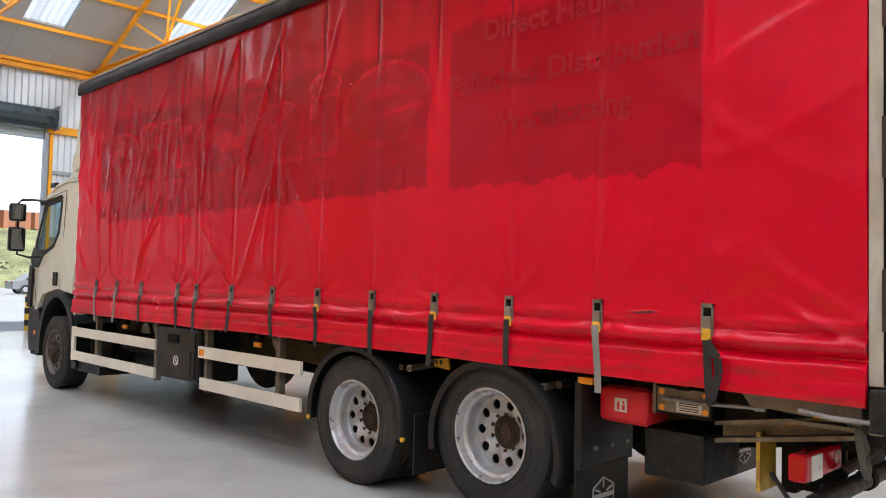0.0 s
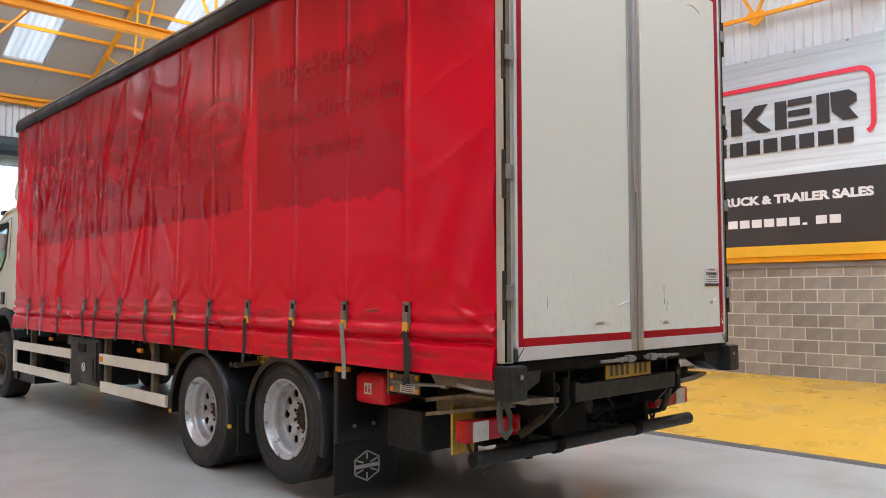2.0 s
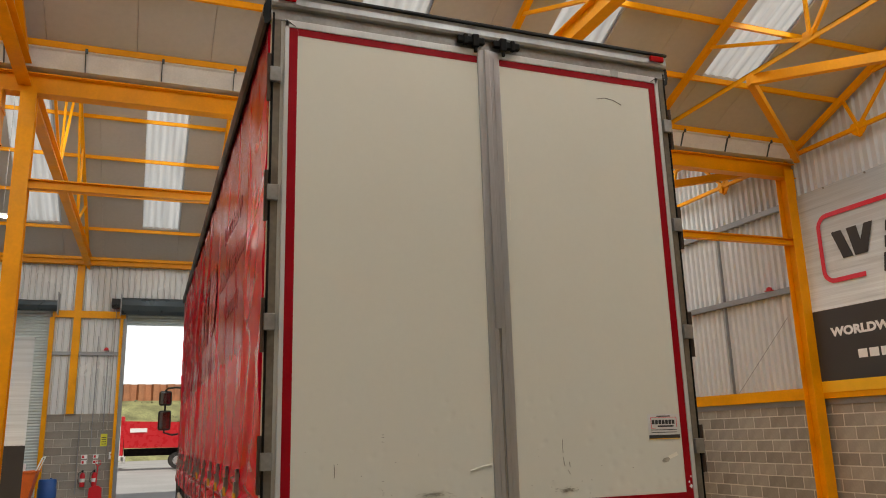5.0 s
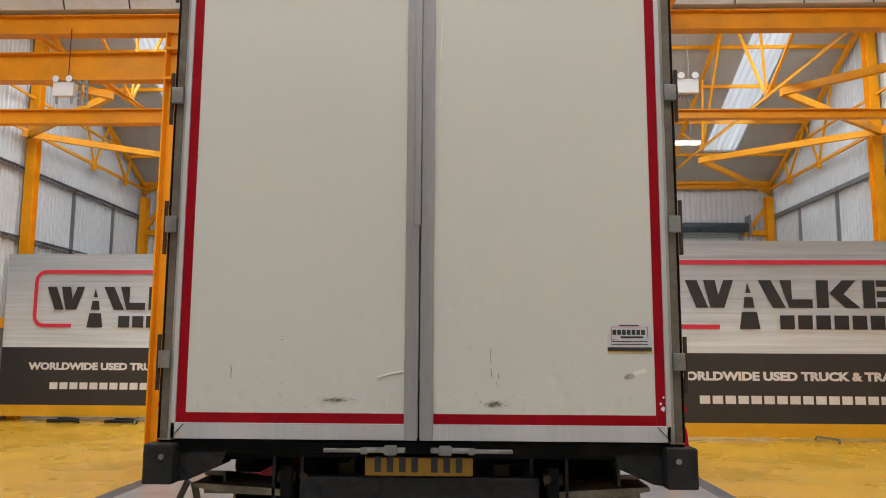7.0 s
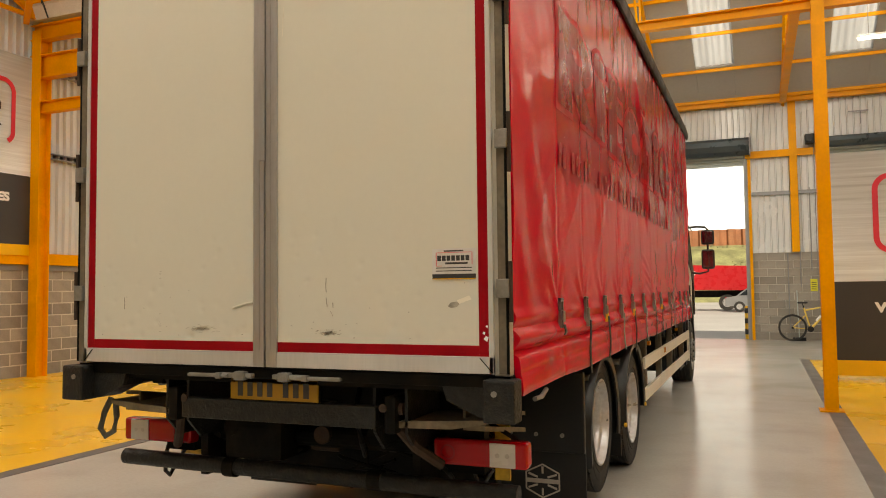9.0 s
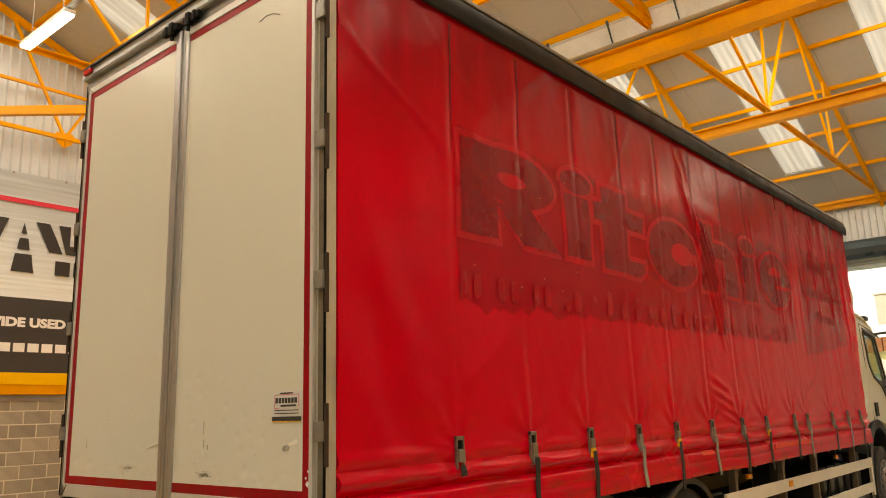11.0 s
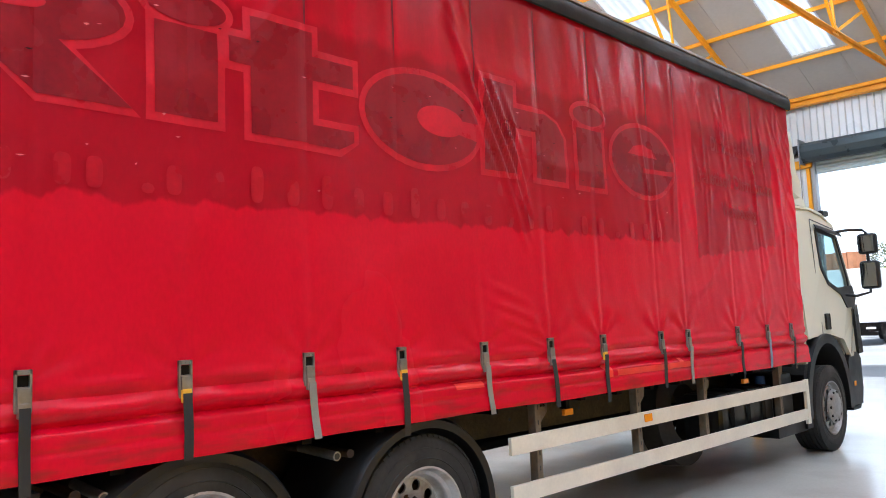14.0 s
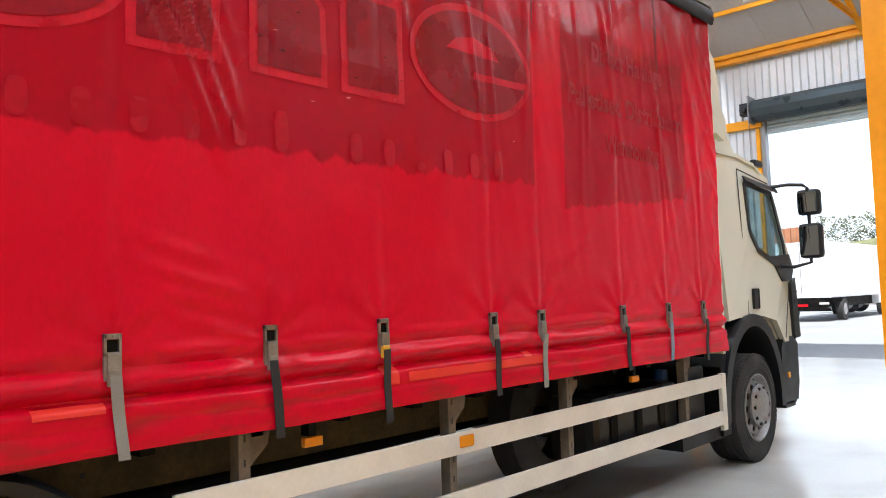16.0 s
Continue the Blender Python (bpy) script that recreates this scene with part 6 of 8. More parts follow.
for side in (-1, 1):
    for y in (4.74, 6.0, 7.1, 8.72):
        bm = box(*sorted((side * 1.16, side * 1.226)), y - 0.028, y + 0.028, 0.42, 1.1, 0.004)
        prism([(y - 0.04, 1.1), (y + 0.15, 1.1), (y + 0.13, 0.97), (y + 0.03, 0.88)], *sorted((side * 1.19, side * 1.2)), "x", bm)
        part("guard_post", bm, "post", LORRY, "rust-flecked steel guard post")
        for k in range(6):
            part("post_slot", box(*sorted((side * 1.226, side * 1.2275)), y - 0.005, y + 0.005, 0.5 + k * 0.1, 0.53 + k * 0.1), "seal", LORRY)
    for y in (5.1, 7.95):
        bm = box(*sorted((side * 1.15, side * 1.21)), y - 0.02, y + 0.02, 0.97, 1.06)
        part("marker_bracket", bm, "chassis", LORRY)
        part("side_marker", box(*sorted((side * 1.19, side * 1.22)), y - 0.05, y + 0.05, 0.925, 0.968, 0.006), "amber", LORRY, "amber side marker lamp")
    part("reflector", box(*sorted((side * 1.256, side * 1.262)), 6.02 if side > 0 else 5.98, 6.13 if side > 0 else 6.07, 0.775, 0.835, 0.006), "amber", LORRY, "amber reflector on the side guard")
# toolbox on the nearside
tb = part("toolbox", box(-1.262, -0.8, 6.09, 7.0, 0.486, 1.02, 0.03), "plastic", LORRY, "black moulded plastic toolbox")
part("toolbox_lid", box(-1.277, -1.26, 6.13, 6.96, 0.53, 0.985, 0.012), "plastic", tb)
part("lid_panel", box(-1.285, -1.276, 6.2, 6.86, 0.57, 0.8, 0.008), "plastic", tb)
part("latch", box(-1.29, -1.276, 6.46, 6.7, 0.86, 0.95, 0.01), "chassis", tb)
bm = lathe([(0.042, -1.2895), (0.05, -1.2895), (0.05, -1.285), (0.042, -1.285)], (0, 6.5, 0.69), "x", 20)
bar((-1.288, 6.47, 0.66), (-1.288, 6.52, 0.72), 0.01, 0.004, bm)
part("round_mark", bm, "print_white", tb)
# offside tank and battery boxes, spare wheel
tk = part("fuel_tank", box(0.76, 1.14, 7.5, 8.75, 0.4, 0.86, 0.07), "plastic", LORRY, "black fuel tank")
for y in (7.75, 8.1, 8.45):
    part("tank_strap", box(0.75, 1.15, y - 0.025, y + 0.025, 0.39, 0.87, 0.07), "chassis", tk)
part("tank_cap", tube((1.02, 8.7, 0.85), (1.02, 8.7, 0.94), 0.055), "blue", tk, "blue filler cap")
part("battery_box", box(0.6, 1.16, 8.8, 9.2, 0.4, 0.95, 0.05), "plastic", LORRY)
sp = part("spare_wheel", lathe([(0.28, -0.13), (0.44, -0.14), (0.5, -0.1), (0.5, 0.1), (0.44, 0.14), (0.28, 0.13)], (0, 0, 0), "z", 36), "rubber", LORRY, "", True)
sp.matrix_basis = pose(0.58, 7.68, 0.64, 0, 86, 0)
part("spare_rim", lathe([(0.0, 0.02), (0.1, 0.03), (0.2, 0.0), (0.285, -0.06), (0.285, -0.12), (0.0, -0.08)], (0, 0, 0), "z", 28), "chassis", sp)
part("air_tank", tube((-0.95, 7.5, 0.75), (-0.95, 8.4, 0.75), 0.13, n=20), "chassis", LORRY, "", True)
part("air_tank", tube((-0.85, 7.3, 0.55), (-0.85, 8.2, 0.55), 0.11, n=20), "chassis", LORRY, "", True)
part("air_filter", tube((-1.0, 7.85, 0.87), (-0.6, 7.85, 0.87), 0.12, n=20), "steel_bare", LORRY, "", True)
part("silencer", box(-1.1, -0.5, 8.55, 9.3, 0.4, 0.75, 0.08), "chassis", LORRY)

# rear underside: extinguisher box, lamp panel, tail-lift steelwork, bumper tube, lamps
eb = part("extinguisher_box", box(-1.14, -0.86, 1.22, 1.54, 0.772, 0.975, 0.05, seg=4), "box_red", LORRY, "red plastic fire extinguisher box", True)
part("box_rim", bevelled(prism([(1.215, 0.8), (1.215, 0.95), (1.25, 0.98), (1.51, 0.98), (1.545, 0.95), (1.545, 0.8), (1.51, 0.767), (1.25, 0.767)], -1.09, -1.075, "x"), 0.005), "box_red", eb)
part("box_label", box(-1.1425, -1.139, 1.345, 1.425, 0.84, 0.915), "lamp_white", eb, "cream extinguisher pictogram")
for y0, y1, z0, z1 in ((1.392, 1.41, 0.85, 0.89), (1.396, 1.405, 0.89, 0.902), (1.358, 1.378, 0.85, 0.878), (1.362, 1.374, 0.883, 0.902)):
    part("pictogram", box(-1.1435, -1.1425, y0, y1, z0, z1), "box_red", eb)
part("side_marker", box(-1.26, -1.2, 1.5, 1.6, 0.985, 1.025, 0.006), "amber", LORRY)
lp = part("control_panel", box(-1.13, -0.98, 0.845, 1.175, 0.865, 1.02, 0.008), "chassis", LORRY, "small dirty control panel with a label and amber studs")
part("panel_face", box(-1.136, -1.1295, 0.86, 1.16, 0.878, 1.008, 0.003), "lift_steel", lp)
part("panel_label", box(-1.1395, -1.1355, 0.9, 1.045, 0.885, 0.945), "lamp_white", lp)
for z in (0.893, 0.905, 0.918, 0.93):
    part("label_bar", box(-1.1405, -1.1395, 0.915, 1.03, z, z + 0.005), "print_black", lp)
for y in (0.88, 1.13):
    for z in (0.9, 0.985):
        part("amber_stud", tube((-1.1405, y, z), (-1.135, y, z), 0.017, n=14), "amber", lp)
part("panel_post", box(-1.13, -1.06, 1.17, 1.19, 0.86, 1.07), "post", LORRY)
part("lever", path_tube([(-1.15, 1.12, 0.952), (-1.17, 0.9, 0.95), (-1.18, 0.58, 0.968)], 0.011), "galv", LORRY)
part("lever_knob", tube((-1.18, 0.6, 0.967), (-1.181, 0.55, 0.97), 0.018, n=10), "galv", LORRY)
part("pump_box", box(-1.05, -0.6, 0.93, 1.29, 0.49, 0.76, 0.02), "scuffed", LORRY, "scuffed black steel tail-lift pump box")
for side in (-1, 1):
    bm = bmesh.new()
    for lo, hi in ((0.745, 0.768), (0.835, 0.857)):
        prism([(0.85, lo), (0.85, hi), (0.18, hi + 0.115), (0.18, lo + 0.115)], *sorted((side * 0.98, side * 1.09)), "x", bm)
    prism([(0.85, 0.75), (0.85, 0.852), (0.18, 0.967), (0.18, 0.865)], *sorted((side * 0.98, side * 0.995)), "x", bm)
    part("lift_arm", bm, "lift_steel", LORRY, "worn tan-brown steel tail-lift arm")
    part("lift_plate", box(*sorted((side * 0.87, side * 1.07)), 0.62, 0.64, 0.53, 0.83), "yellow_worn", LORRY, "chipped yellow steel plate")
    bm = box(*sorted((side * 1.165, side * 1.312)), -0.07, 0.05, 0.94, 1.13, 0.012)
    prism([(side * 1.2, 1.115), (side * 0.93, 1.115), (side * 0.96, 1.02), (side * 1.12, 0.95), (side * 1.2, 0.94)], 0.02, 0.17, "y", bm)
    part("corner_buffer", bm, "scuffed", LORRY, "scuffed dark corner buffer")
    part("buffer_bolt", tube((side * 1.22, -0.072, 1.07), (side * 1.22, -0.078, 1.07), 0.014, n=8), "galv", LORRY)
    lamp = part("tail_lamp", box(*sorted((side * 0.76, side * 1.25)), 0.33, 0.42, 0.655, 0.785, 0.022, seg=3), "lamp_red", LORRY, "red and white rear lamp cluster")
    part("reversing_lens", box(*sorted((side * 1.06, side * 1.19)), 0.322, 0.331, 0.662, 0.778, 0.003), "lamp_white", lamp)
    part("lamp_ring", lathe([(0.03, 0), (0.04, 0), (0.032, 0.003), (0.03, 0.003)], (0, 0, 0), "x", 20), "red_tape", lamp).matrix_basis = pose(side * 0.84, 0.325, 0.72, 0, 0, 90)
    for x in (1.1, 1.15):
        part("lens_dot", tube((side * x, 0.3205, 0.72), (side * x, 0.323, 0.72), 0.012, n=12), "lens_pink", lamp)
    part("lamp_bracket", box(*sorted((side * 0.8, side * 1.0)), 0.42, 0.5, 0.6, 0.82), "chassis", LORRY)
    part("bumper_arm", box(*sorted((side * 0.64, side * 0.69)), 0.34, 0.6, 0.49, 0.86, 0.006), "chassis", LORRY)
    part("lift_cylinder", tube((side * 0.45, 0.3, 0.78), (side * 0.4, 1.3, 0.6), 0.05), "chassis", LORRY)
    part("lift_knuckle", box(*sorted((side * 0.62, side * 0.68)), 0.06, 0.2, 0.84, 1.02, 0.015), "chassis", LORRY)
    bm = path_tube([(side * 0.66, 0.14, 0.86), (side * 0.72, 0.2, 0.76), (side * 0.82, 0.3, 0.66)], 0.026)
    tube((side * 0.61, 0.12, 0.955), (side * 0.70, 0.12, 0.955), 0.03, bm)
    part("lift_link", bm, "rust", LORRY)
    part("folded_plate", bevelled(prism([(side * 0.64, 0.895), (side * 1.12, 0.925), (side * 1.12, 0.905), (side * 0.95, 0.875), (side * 0.64, 0.865)], 0.1, 0.45, "y"), 0.004), "lift_steel", LORRY)
bt = part("bumper_tube", tube((-1.21, 0.31, 0.565), (1.21, 0.31, 0.545), 0.045, n=24), "scuffed", LORRY, "scuffed black underrun bumper tube", True)
# dark disc on the closed end, painted in for a shaded hollow
part("tube_bore", tube((-1.2115, 0.31, 0.565), (-1.2105, 0.31, 0.565), 0.037, n=20), "chassis", bt)
for x in (-0.45, 0.45):
    part("tube_clamp", tube((x - 0.035, 0.31, 0.555), (x + 0.035, 0.31, 0.555), 0.054, n=20), "chassis", LORRY)
# dark plate added for the tail lift's clutter and the shade behind it
part("lift_carriage", box(-0.6, 1.0, 0.62, 0.7, 0.44, 1.04, 0.01), "chassis", LORRY, "dark plate standing in for tail-lift clutter and shade")
for x in (-0.75, -0.3, 0.2, 0.6):
    part("hydraulic_hose", path_tube([(x, 0.6, 0.98), (x + 0.05, 0.45, 0.86), (x + 0.12, 0.4, 0.72), (x + 0.06, 0.55, 0.62)], 0.016), "seal", LORRY)
# second dark plate, added to block the lit view under the body
part("rear_cross_member", box(-0.6, 1.08, 0.72, 0.78, 0.8, 1.05, 0.01), "chassis", LORRY)
part("lift_motor", box(-0.5, -0.12, 0.3, 0.62, 0.6, 0.82, 0.04), "chassis", LORRY)
part("lift_beam", box(-0.58, 0.58, 0.05, 0.13, 0.862, 0.968, 0.006), "scuffed", LORRY, "scuffed dark tail-lift cross beam")
part("torsion_tube", tube((-0.95, 0.5, 0.72), (0.95, 0.5, 0.72), 0.06), "chassis", LORRY)
random.seed(77)
for k in range(16):  # pipes and fittings in the dark behind the beam
    x, z = random.uniform(-0.9, 0.9), random.uniform(0.6, 1.0)
    pts = [(x + 0.1 * i * random.uniform(0.4, 1.4) * (1 if k % 2 else -1), 0.45 + 0.04 * random.random(), z - 0.07 * i * random.random()) for i in range(4)]
    part("pipe", path_tube(pts, random.choice((0.008, 0.012, 0.018))), random.choice(("chassis", "chassis", "seal")), LORRY)
for x in (-0.72, -0.58, 0.55, 0.72):
    part("bracket_plate", bevelled(prism([(0.1, 1.06), (0.1, 0.84), (0.2, 0.74), (0.5, 0.74), (0.5, 1.06)], x - 0.008, x + 0.008, "x"), 0.003), "scuffed", LORRY)
for x in (-0.56, 0.62):
    part("beam_lug", tube((x, 0.045, 0.965), (x, 0.055, 0.965), 0.02, n=10), "rust", LORRY)
part("spring_brake", tube((0.06, 0.5, 0.74), (0.06, 0.42, 0.74), 0.05, n=16), "rust", LORRY)
part("coupling", box(-0.1, 0.1, 0.55, 0.75, 0.62, 0.85, 0.03), "rust", LORRY)
# number plate as plain bars
pl = part("number_plate", box(-0.262, 0.262, 0.05, 0.06, 0.975, 1.085, 0.002), "plate", LORRY, "yellow rear number plate with dark bars")
for x in (-0.2, -0.14, -0.08, -0.02, 0.075, 0.135, 0.195):
    part("plate_bar", box(x - 0.016, x + 0.016, 0.048, 0.0495, 0.992, 1.066), "print_black", pl)
part("plate_backing", box(-0.27, 0.27, 0.06, 0.08, 0.97, 1.09), "chassis", LORRY)
# hanging strap loop at the nearside rear
bm = bmesh.new()
pts = [(-1.16, 0.14, 0.93), (-1.19, 0.12, 0.85), (-1.2, 0.1, 0.76), (-1.16, 0.1, 0.72), (-1.11, 0.11, 0.75), (-1.1, 0.12, 0.83), (-1.13, 0.14, 0.92)]
part("strap_loop", path_tube(pts, 0.017, bm), "strap_dull", LORRY, "hanging loop of dull olive webbing")
bm = path_tube([(-0.99, 0.2, 1.035), (-0.86, 0.22, 1.035), (-0.7, 0.24, 1.035)], 0.011)
box(-0.92, -0.84, 0.2, 0.24, 1.015, 1.055, 0.006, bm)
box(-0.8, -0.73, 0.21, 0.25, 1.04, 1.1, 0.004, bm)
part("latch_rod", bm, "chassis", LORRY)
part("tarp_handle", path_tube([(1.29, 0.55, 1.02), (1.3, 0.42, 1.0), (1.3, 0.3, 1.005)], 0.012), "galv", LORRY)
part("sill_latch", path_tube([(-1.29, 0.35, 1.0), (-1.3, 0.2, 0.985), (-1.3, 0.04, 0.985)], 0.011), "galv", LORRY)

# ---------- cab ----------
CX = 1.2
out = [(9.66, 1.28), (9.64, 2.74), (9.72, 2.82), (10.2, 2.83), (10.62, 2.78), (10.86, 2.66), (11.02, 2.4), (11.3, 1.75), (11.37, 1.55), (11.42, 1.02), (10.98, 1.02), (10.78, 1.24), (10.42, 1.3), (9.86, 1.3)]
win = [(10.24, 2.56), (10.9, 2.5), (11.1, 1.98), (11.1, 1.84), (10.7, 1.84), (10.42, 1.92), (10.26, 2.1)]
# shell: side skins with a window opening, roof, front and back, built as panels
bm = bmesh.new()
for i, (a, b) in enumerate(zip(out, out[1:] + out[:1])):
    if i in (5, 6):  # left open for the windscreen
        continue
    n = Vector((0, b[1] - a[1], -(b[0] - a[0]))).normalized()
    hexa(bm, [(-CX + 0.065, a[0], a[1]), (CX - 0.065, a[0], a[1]), (CX - 0.065, b[0], b[1]), (-CX + 0.065, b[0], b[1])] + [(s * (CX - 0.065), p[0] - n.y * -0.03, p[1] - n.z * -0.03) for s, p in ((-1, a), (1, a), (1, b), (-1, b))])
CAB = part("cab", bm, "cab", LORRY, "cream-white day cab")
for side in (-1, 1):
    bm = bmesh.new()
    outer = [bm.verts.new((side * (CX - (0.045 if z > 2.7 or y > 11.3 else 0.0) - max(0, z - 1.8) * 0.05), y, z)) for y, z in out]
    inner = [bm.verts.new((side * (CX - max(0, z - 1.8) * 0.05), y, z)) for y, z in win]
    es = [bm.edges.new((v[i], v[(i + 1) % len(v)])) for v in (outer, inner) for i in range(len(v))]
    bmesh.ops.triangle_fill(bm, use_beauty=True, use_dissolve=False, edges=es)
    for f in [f for f in bm.faces if all(v in inner for v in f.verts)]:
        bm.faces.remove(f)
    g = bmesh.ops.extrude_face_region(bm, geom=bm.faces[:])
    for v in g["geom"]:
        if isinstance(v, bmesh.types.BMVert):
            v.co.x -= side * 0.05
    part("side_panel", bm, "cab", CAB)

    def wx(z, o=0.0):
        return side * (CX - max(0, z - 1.8) * 0.05 + o)
    for a, b in zip(win, win[1:] + win[:1]):
        part("window_seal", bar((wx(a[1], 0.004), a[0], a[1]), (wx(b[1], 0.004), b[0], b[1]), 0.045, 0.014, up=(1, 0, 0)), "seal", CAB)
    bm = bmesh.new()
    v = [bm.verts.new((wx(z, -0.02), y, z)) for y, z in win]
    bm.faces.new(v)
    g = bmesh.ops.extrude_face_region(bm, geom=bm.faces[:])
    for e in g["geom"]:
        if isinstance(e, bmesh.types.BMVert):
            e.co.x -= side * 0.006
    pane = part("side_window", bm, "glass", CAB, "clear side window")
    pane.visible_shadow = False
    part("window_trim", prism([(10.55, 1.86), (11.2, 1.9), (11.3, 1.74), (11.22, 1.63), (10.98, 1.62), (10.8, 1.78)], *sorted((side * (CX - 0.01), side * (CX + 0.012))), "x"), "plastic", CAB)
    part("rain_visor", bar((wx(2.6, 0.02), 10.2, 2.6), (wx(2.56, 0.05), 10.95, 2.53), 0.05, 0.012, up=(1, 0, 0.5)), "plastic", CAB)
    for a, b in (((10.11, 2.68), (10.1, 1.32)), ((10.11, 2.68), (10.85, 2.6)), ((11.0, 1.06), (11.18, 1.62))):
        part("door_gap", bar((wx(a[1], 0.001), a[0], a[1]), (wx(b[1], 0.001), b[0], b[1]), 0.012, 0.004, up=(1, 0, 0)), "seal", CAB)
    part("door_handle", box(*sorted((side * (CX + 0.001), side * (CX + 0.016))), 10.2, 10.33, 1.37, 1.56, 0.02), "plastic", CAB, "black door handle recess")
    arch = [(10.12 + ry * math.cos(radians(g)), 0.5 + rz * math.sin(radians(g))) for ry, rz, gs in ((0.70, 0.83, range(-6, 187, 12)), (0.60, 0.72, range(186, -7, -12))) for g in gs]
    part("fender", bevelled(prism(arch, *sorted((side * 0.82, side * 1.232)), "x"), 0.012), "plastic", CAB, "black moulded wheel arch", True)
    part("bumper_side", bevelled(prism([(10.9, 0.42), (10.9, 0.95), (10.98, 1.08), (11.28, 1.06), (11.36, 0.98), (11.36, 0.6), (11.3, 0.42)], *sorted((side * 0.9, side * 1.185)), "x"), 0.04, 3), "plastic", CAB)
    part("step", box(*sorted((side * 1.0, side * 1.18)), 10.95, 11.24, 0.36, 0.4, 0.015), "plastic", CAB)
    part("indicator", box(*sorted((side * 1.215, side * 1.2)), 10.98, 11.04, 0.66, 0.72, 0.008), "amber", CAB)
    part("rear_splash_guard", bevelled(prism([(9.42, 0.32), (9.42, 0.9), (9.55, 1.1), (9.58, 0.32)], *sorted((side * 0.7, side * 1.2)), "x"), 0.01), "plastic", CAB)
    part("corner_grille", bevelled(prism([(11.26, 1.04), (11.22, 1.6), (11.35, 1.66), (11.415, 1.05)], *sorted((side * 0.95, side * 1.205)), "x"), 0.02), "plastic", CAB)
    for k in range(5):
        part("grille_slot", box(*sorted((side * 1.2, side * 1.209)), 11.28, 11.37, 1.1 + k * 0.1, 1.13 + k * 0.1), "seal", CAB)
    # mirrors on their arms
    mx = side * 1.47
    part("mirror_arm", path_tube([(side * 1.17, 10.82, 2.56), (side * 1.3, 10.98, 2.585), (mx - side * 0.04, 11.05, 2.575), (mx, 11.06, 2.54), (mx, 11.07, 2.1), (mx, 11.05, 1.8), (side * 1.33, 10.98, 1.76), (side * 1.2, 10.95, 1.78)], 0.018), "plastic", CAB)
    for z0, z1 in ((2.27, 2.53), (1.84, 2.19)):
        mi = part("mirror_housing", box(mx - 0.11, mx + 0.11, 11.04, 11.16, z0, z1, 0.055, seg=4), "plastic", CAB, "black wing mirror housing", True)
        part("mirror_face", box(mx - 0.085, mx + 0.085, 11.034, 11.041, z0 + 0.03, z1 - 0.03, 0.002), "mirror", mi)
# windscreen, dash and seats seen through the side glass
ws = bmesh.new()
hexa(ws, [(-1.14, 11.3, 1.76), (1.14, 11.3, 1.76), (1.14, 11.0, 2.44), (-1.14, 11.0, 2.44), (-1.14, 11.294, 1.76), (1.14, 11.294, 1.76), (1.14, 10.994, 2.44), (-1.14, 10.994, 2.44)])
hexa(ws, [(-1.14, 11.0, 2.44), (1.14, 11.0, 2.44), (1.14, 10.87, 2.65), (-1.14, 10.87, 2.65), (-1.14, 10.994, 2.44), (1.14, 10.994, 2.44), (1.14, 10.864, 2.65), (-1.14, 10.864, 2.65)])
part("windscreen", ws, "glass", CAB).visible_shadow = False
part("dashboard", box(-1.08, 1.08, 10.85, 11.18, 1.45, 1.8, 0.05), "plastic", CAB)
for x in (-0.62, 0.62):
    part("cab_seat", box(x - 0.24, x + 0.24, 9.98, 10.12, 1.4, 2.2, 0.05), "strap_grey", CAB)
    part("cab_seat", box(x - 0.25, x + 0.25, 10.0, 10.5, 1.32, 1.5, 0.05), "strap_grey", CAB)
part("roof_spoiler", bevelled(prism([(9.75, 2.86), (9.72, 3.3), (9.86, 3.3), (10.1, 3.1), (10.35, 2.86)], -1.05, 1.05, "x"), 0.05, 3), "cab", CAB, "cream roof air deflector", True)
for side in (-1, 1):
    o = [(9.46, 2.88), (9.46, 3.68), (9.56, 3.7), (9.66, 3.62), (9.72, 3.4), (9.74, 3.2), (9.84, 3.1), (9.86, 2.98), (9.8, 2.9), (9.62, 2.95)]
    part("side_deflector", bevelled(prism(o, *sorted((side * 1.13, side * 1.19)), "x"), 0.018, 3), "cab", CAB, "cream side air deflector", True)
    part("deflector_strut", tube((side * 1.0, 9.7, 2.8), (side * 1.14, 9.62, 3.2), 0.015), "plastic", CAB)
part("sun_visor", box(-1.05, 1.05, 10.86, 11.08, 2.66, 2.72, 0.02), "plastic", CAB)
part("front_grille", box(-0.95, 0.95, 11.34, 11.43, 0.9, 1.6, 0.03), "plastic", CAB)
part("front_bumper", box(-1.15, 1.15, 11.28, 11.42, 0.36, 0.95, 0.06), "plastic", CAB)
for x in (-1.12, 1.12):
    part("roof_clip", box(x - 0.03, x + 0.03, 10.6, 10.8, 2.76, 2.83, 0.02), "plastic", CAB)


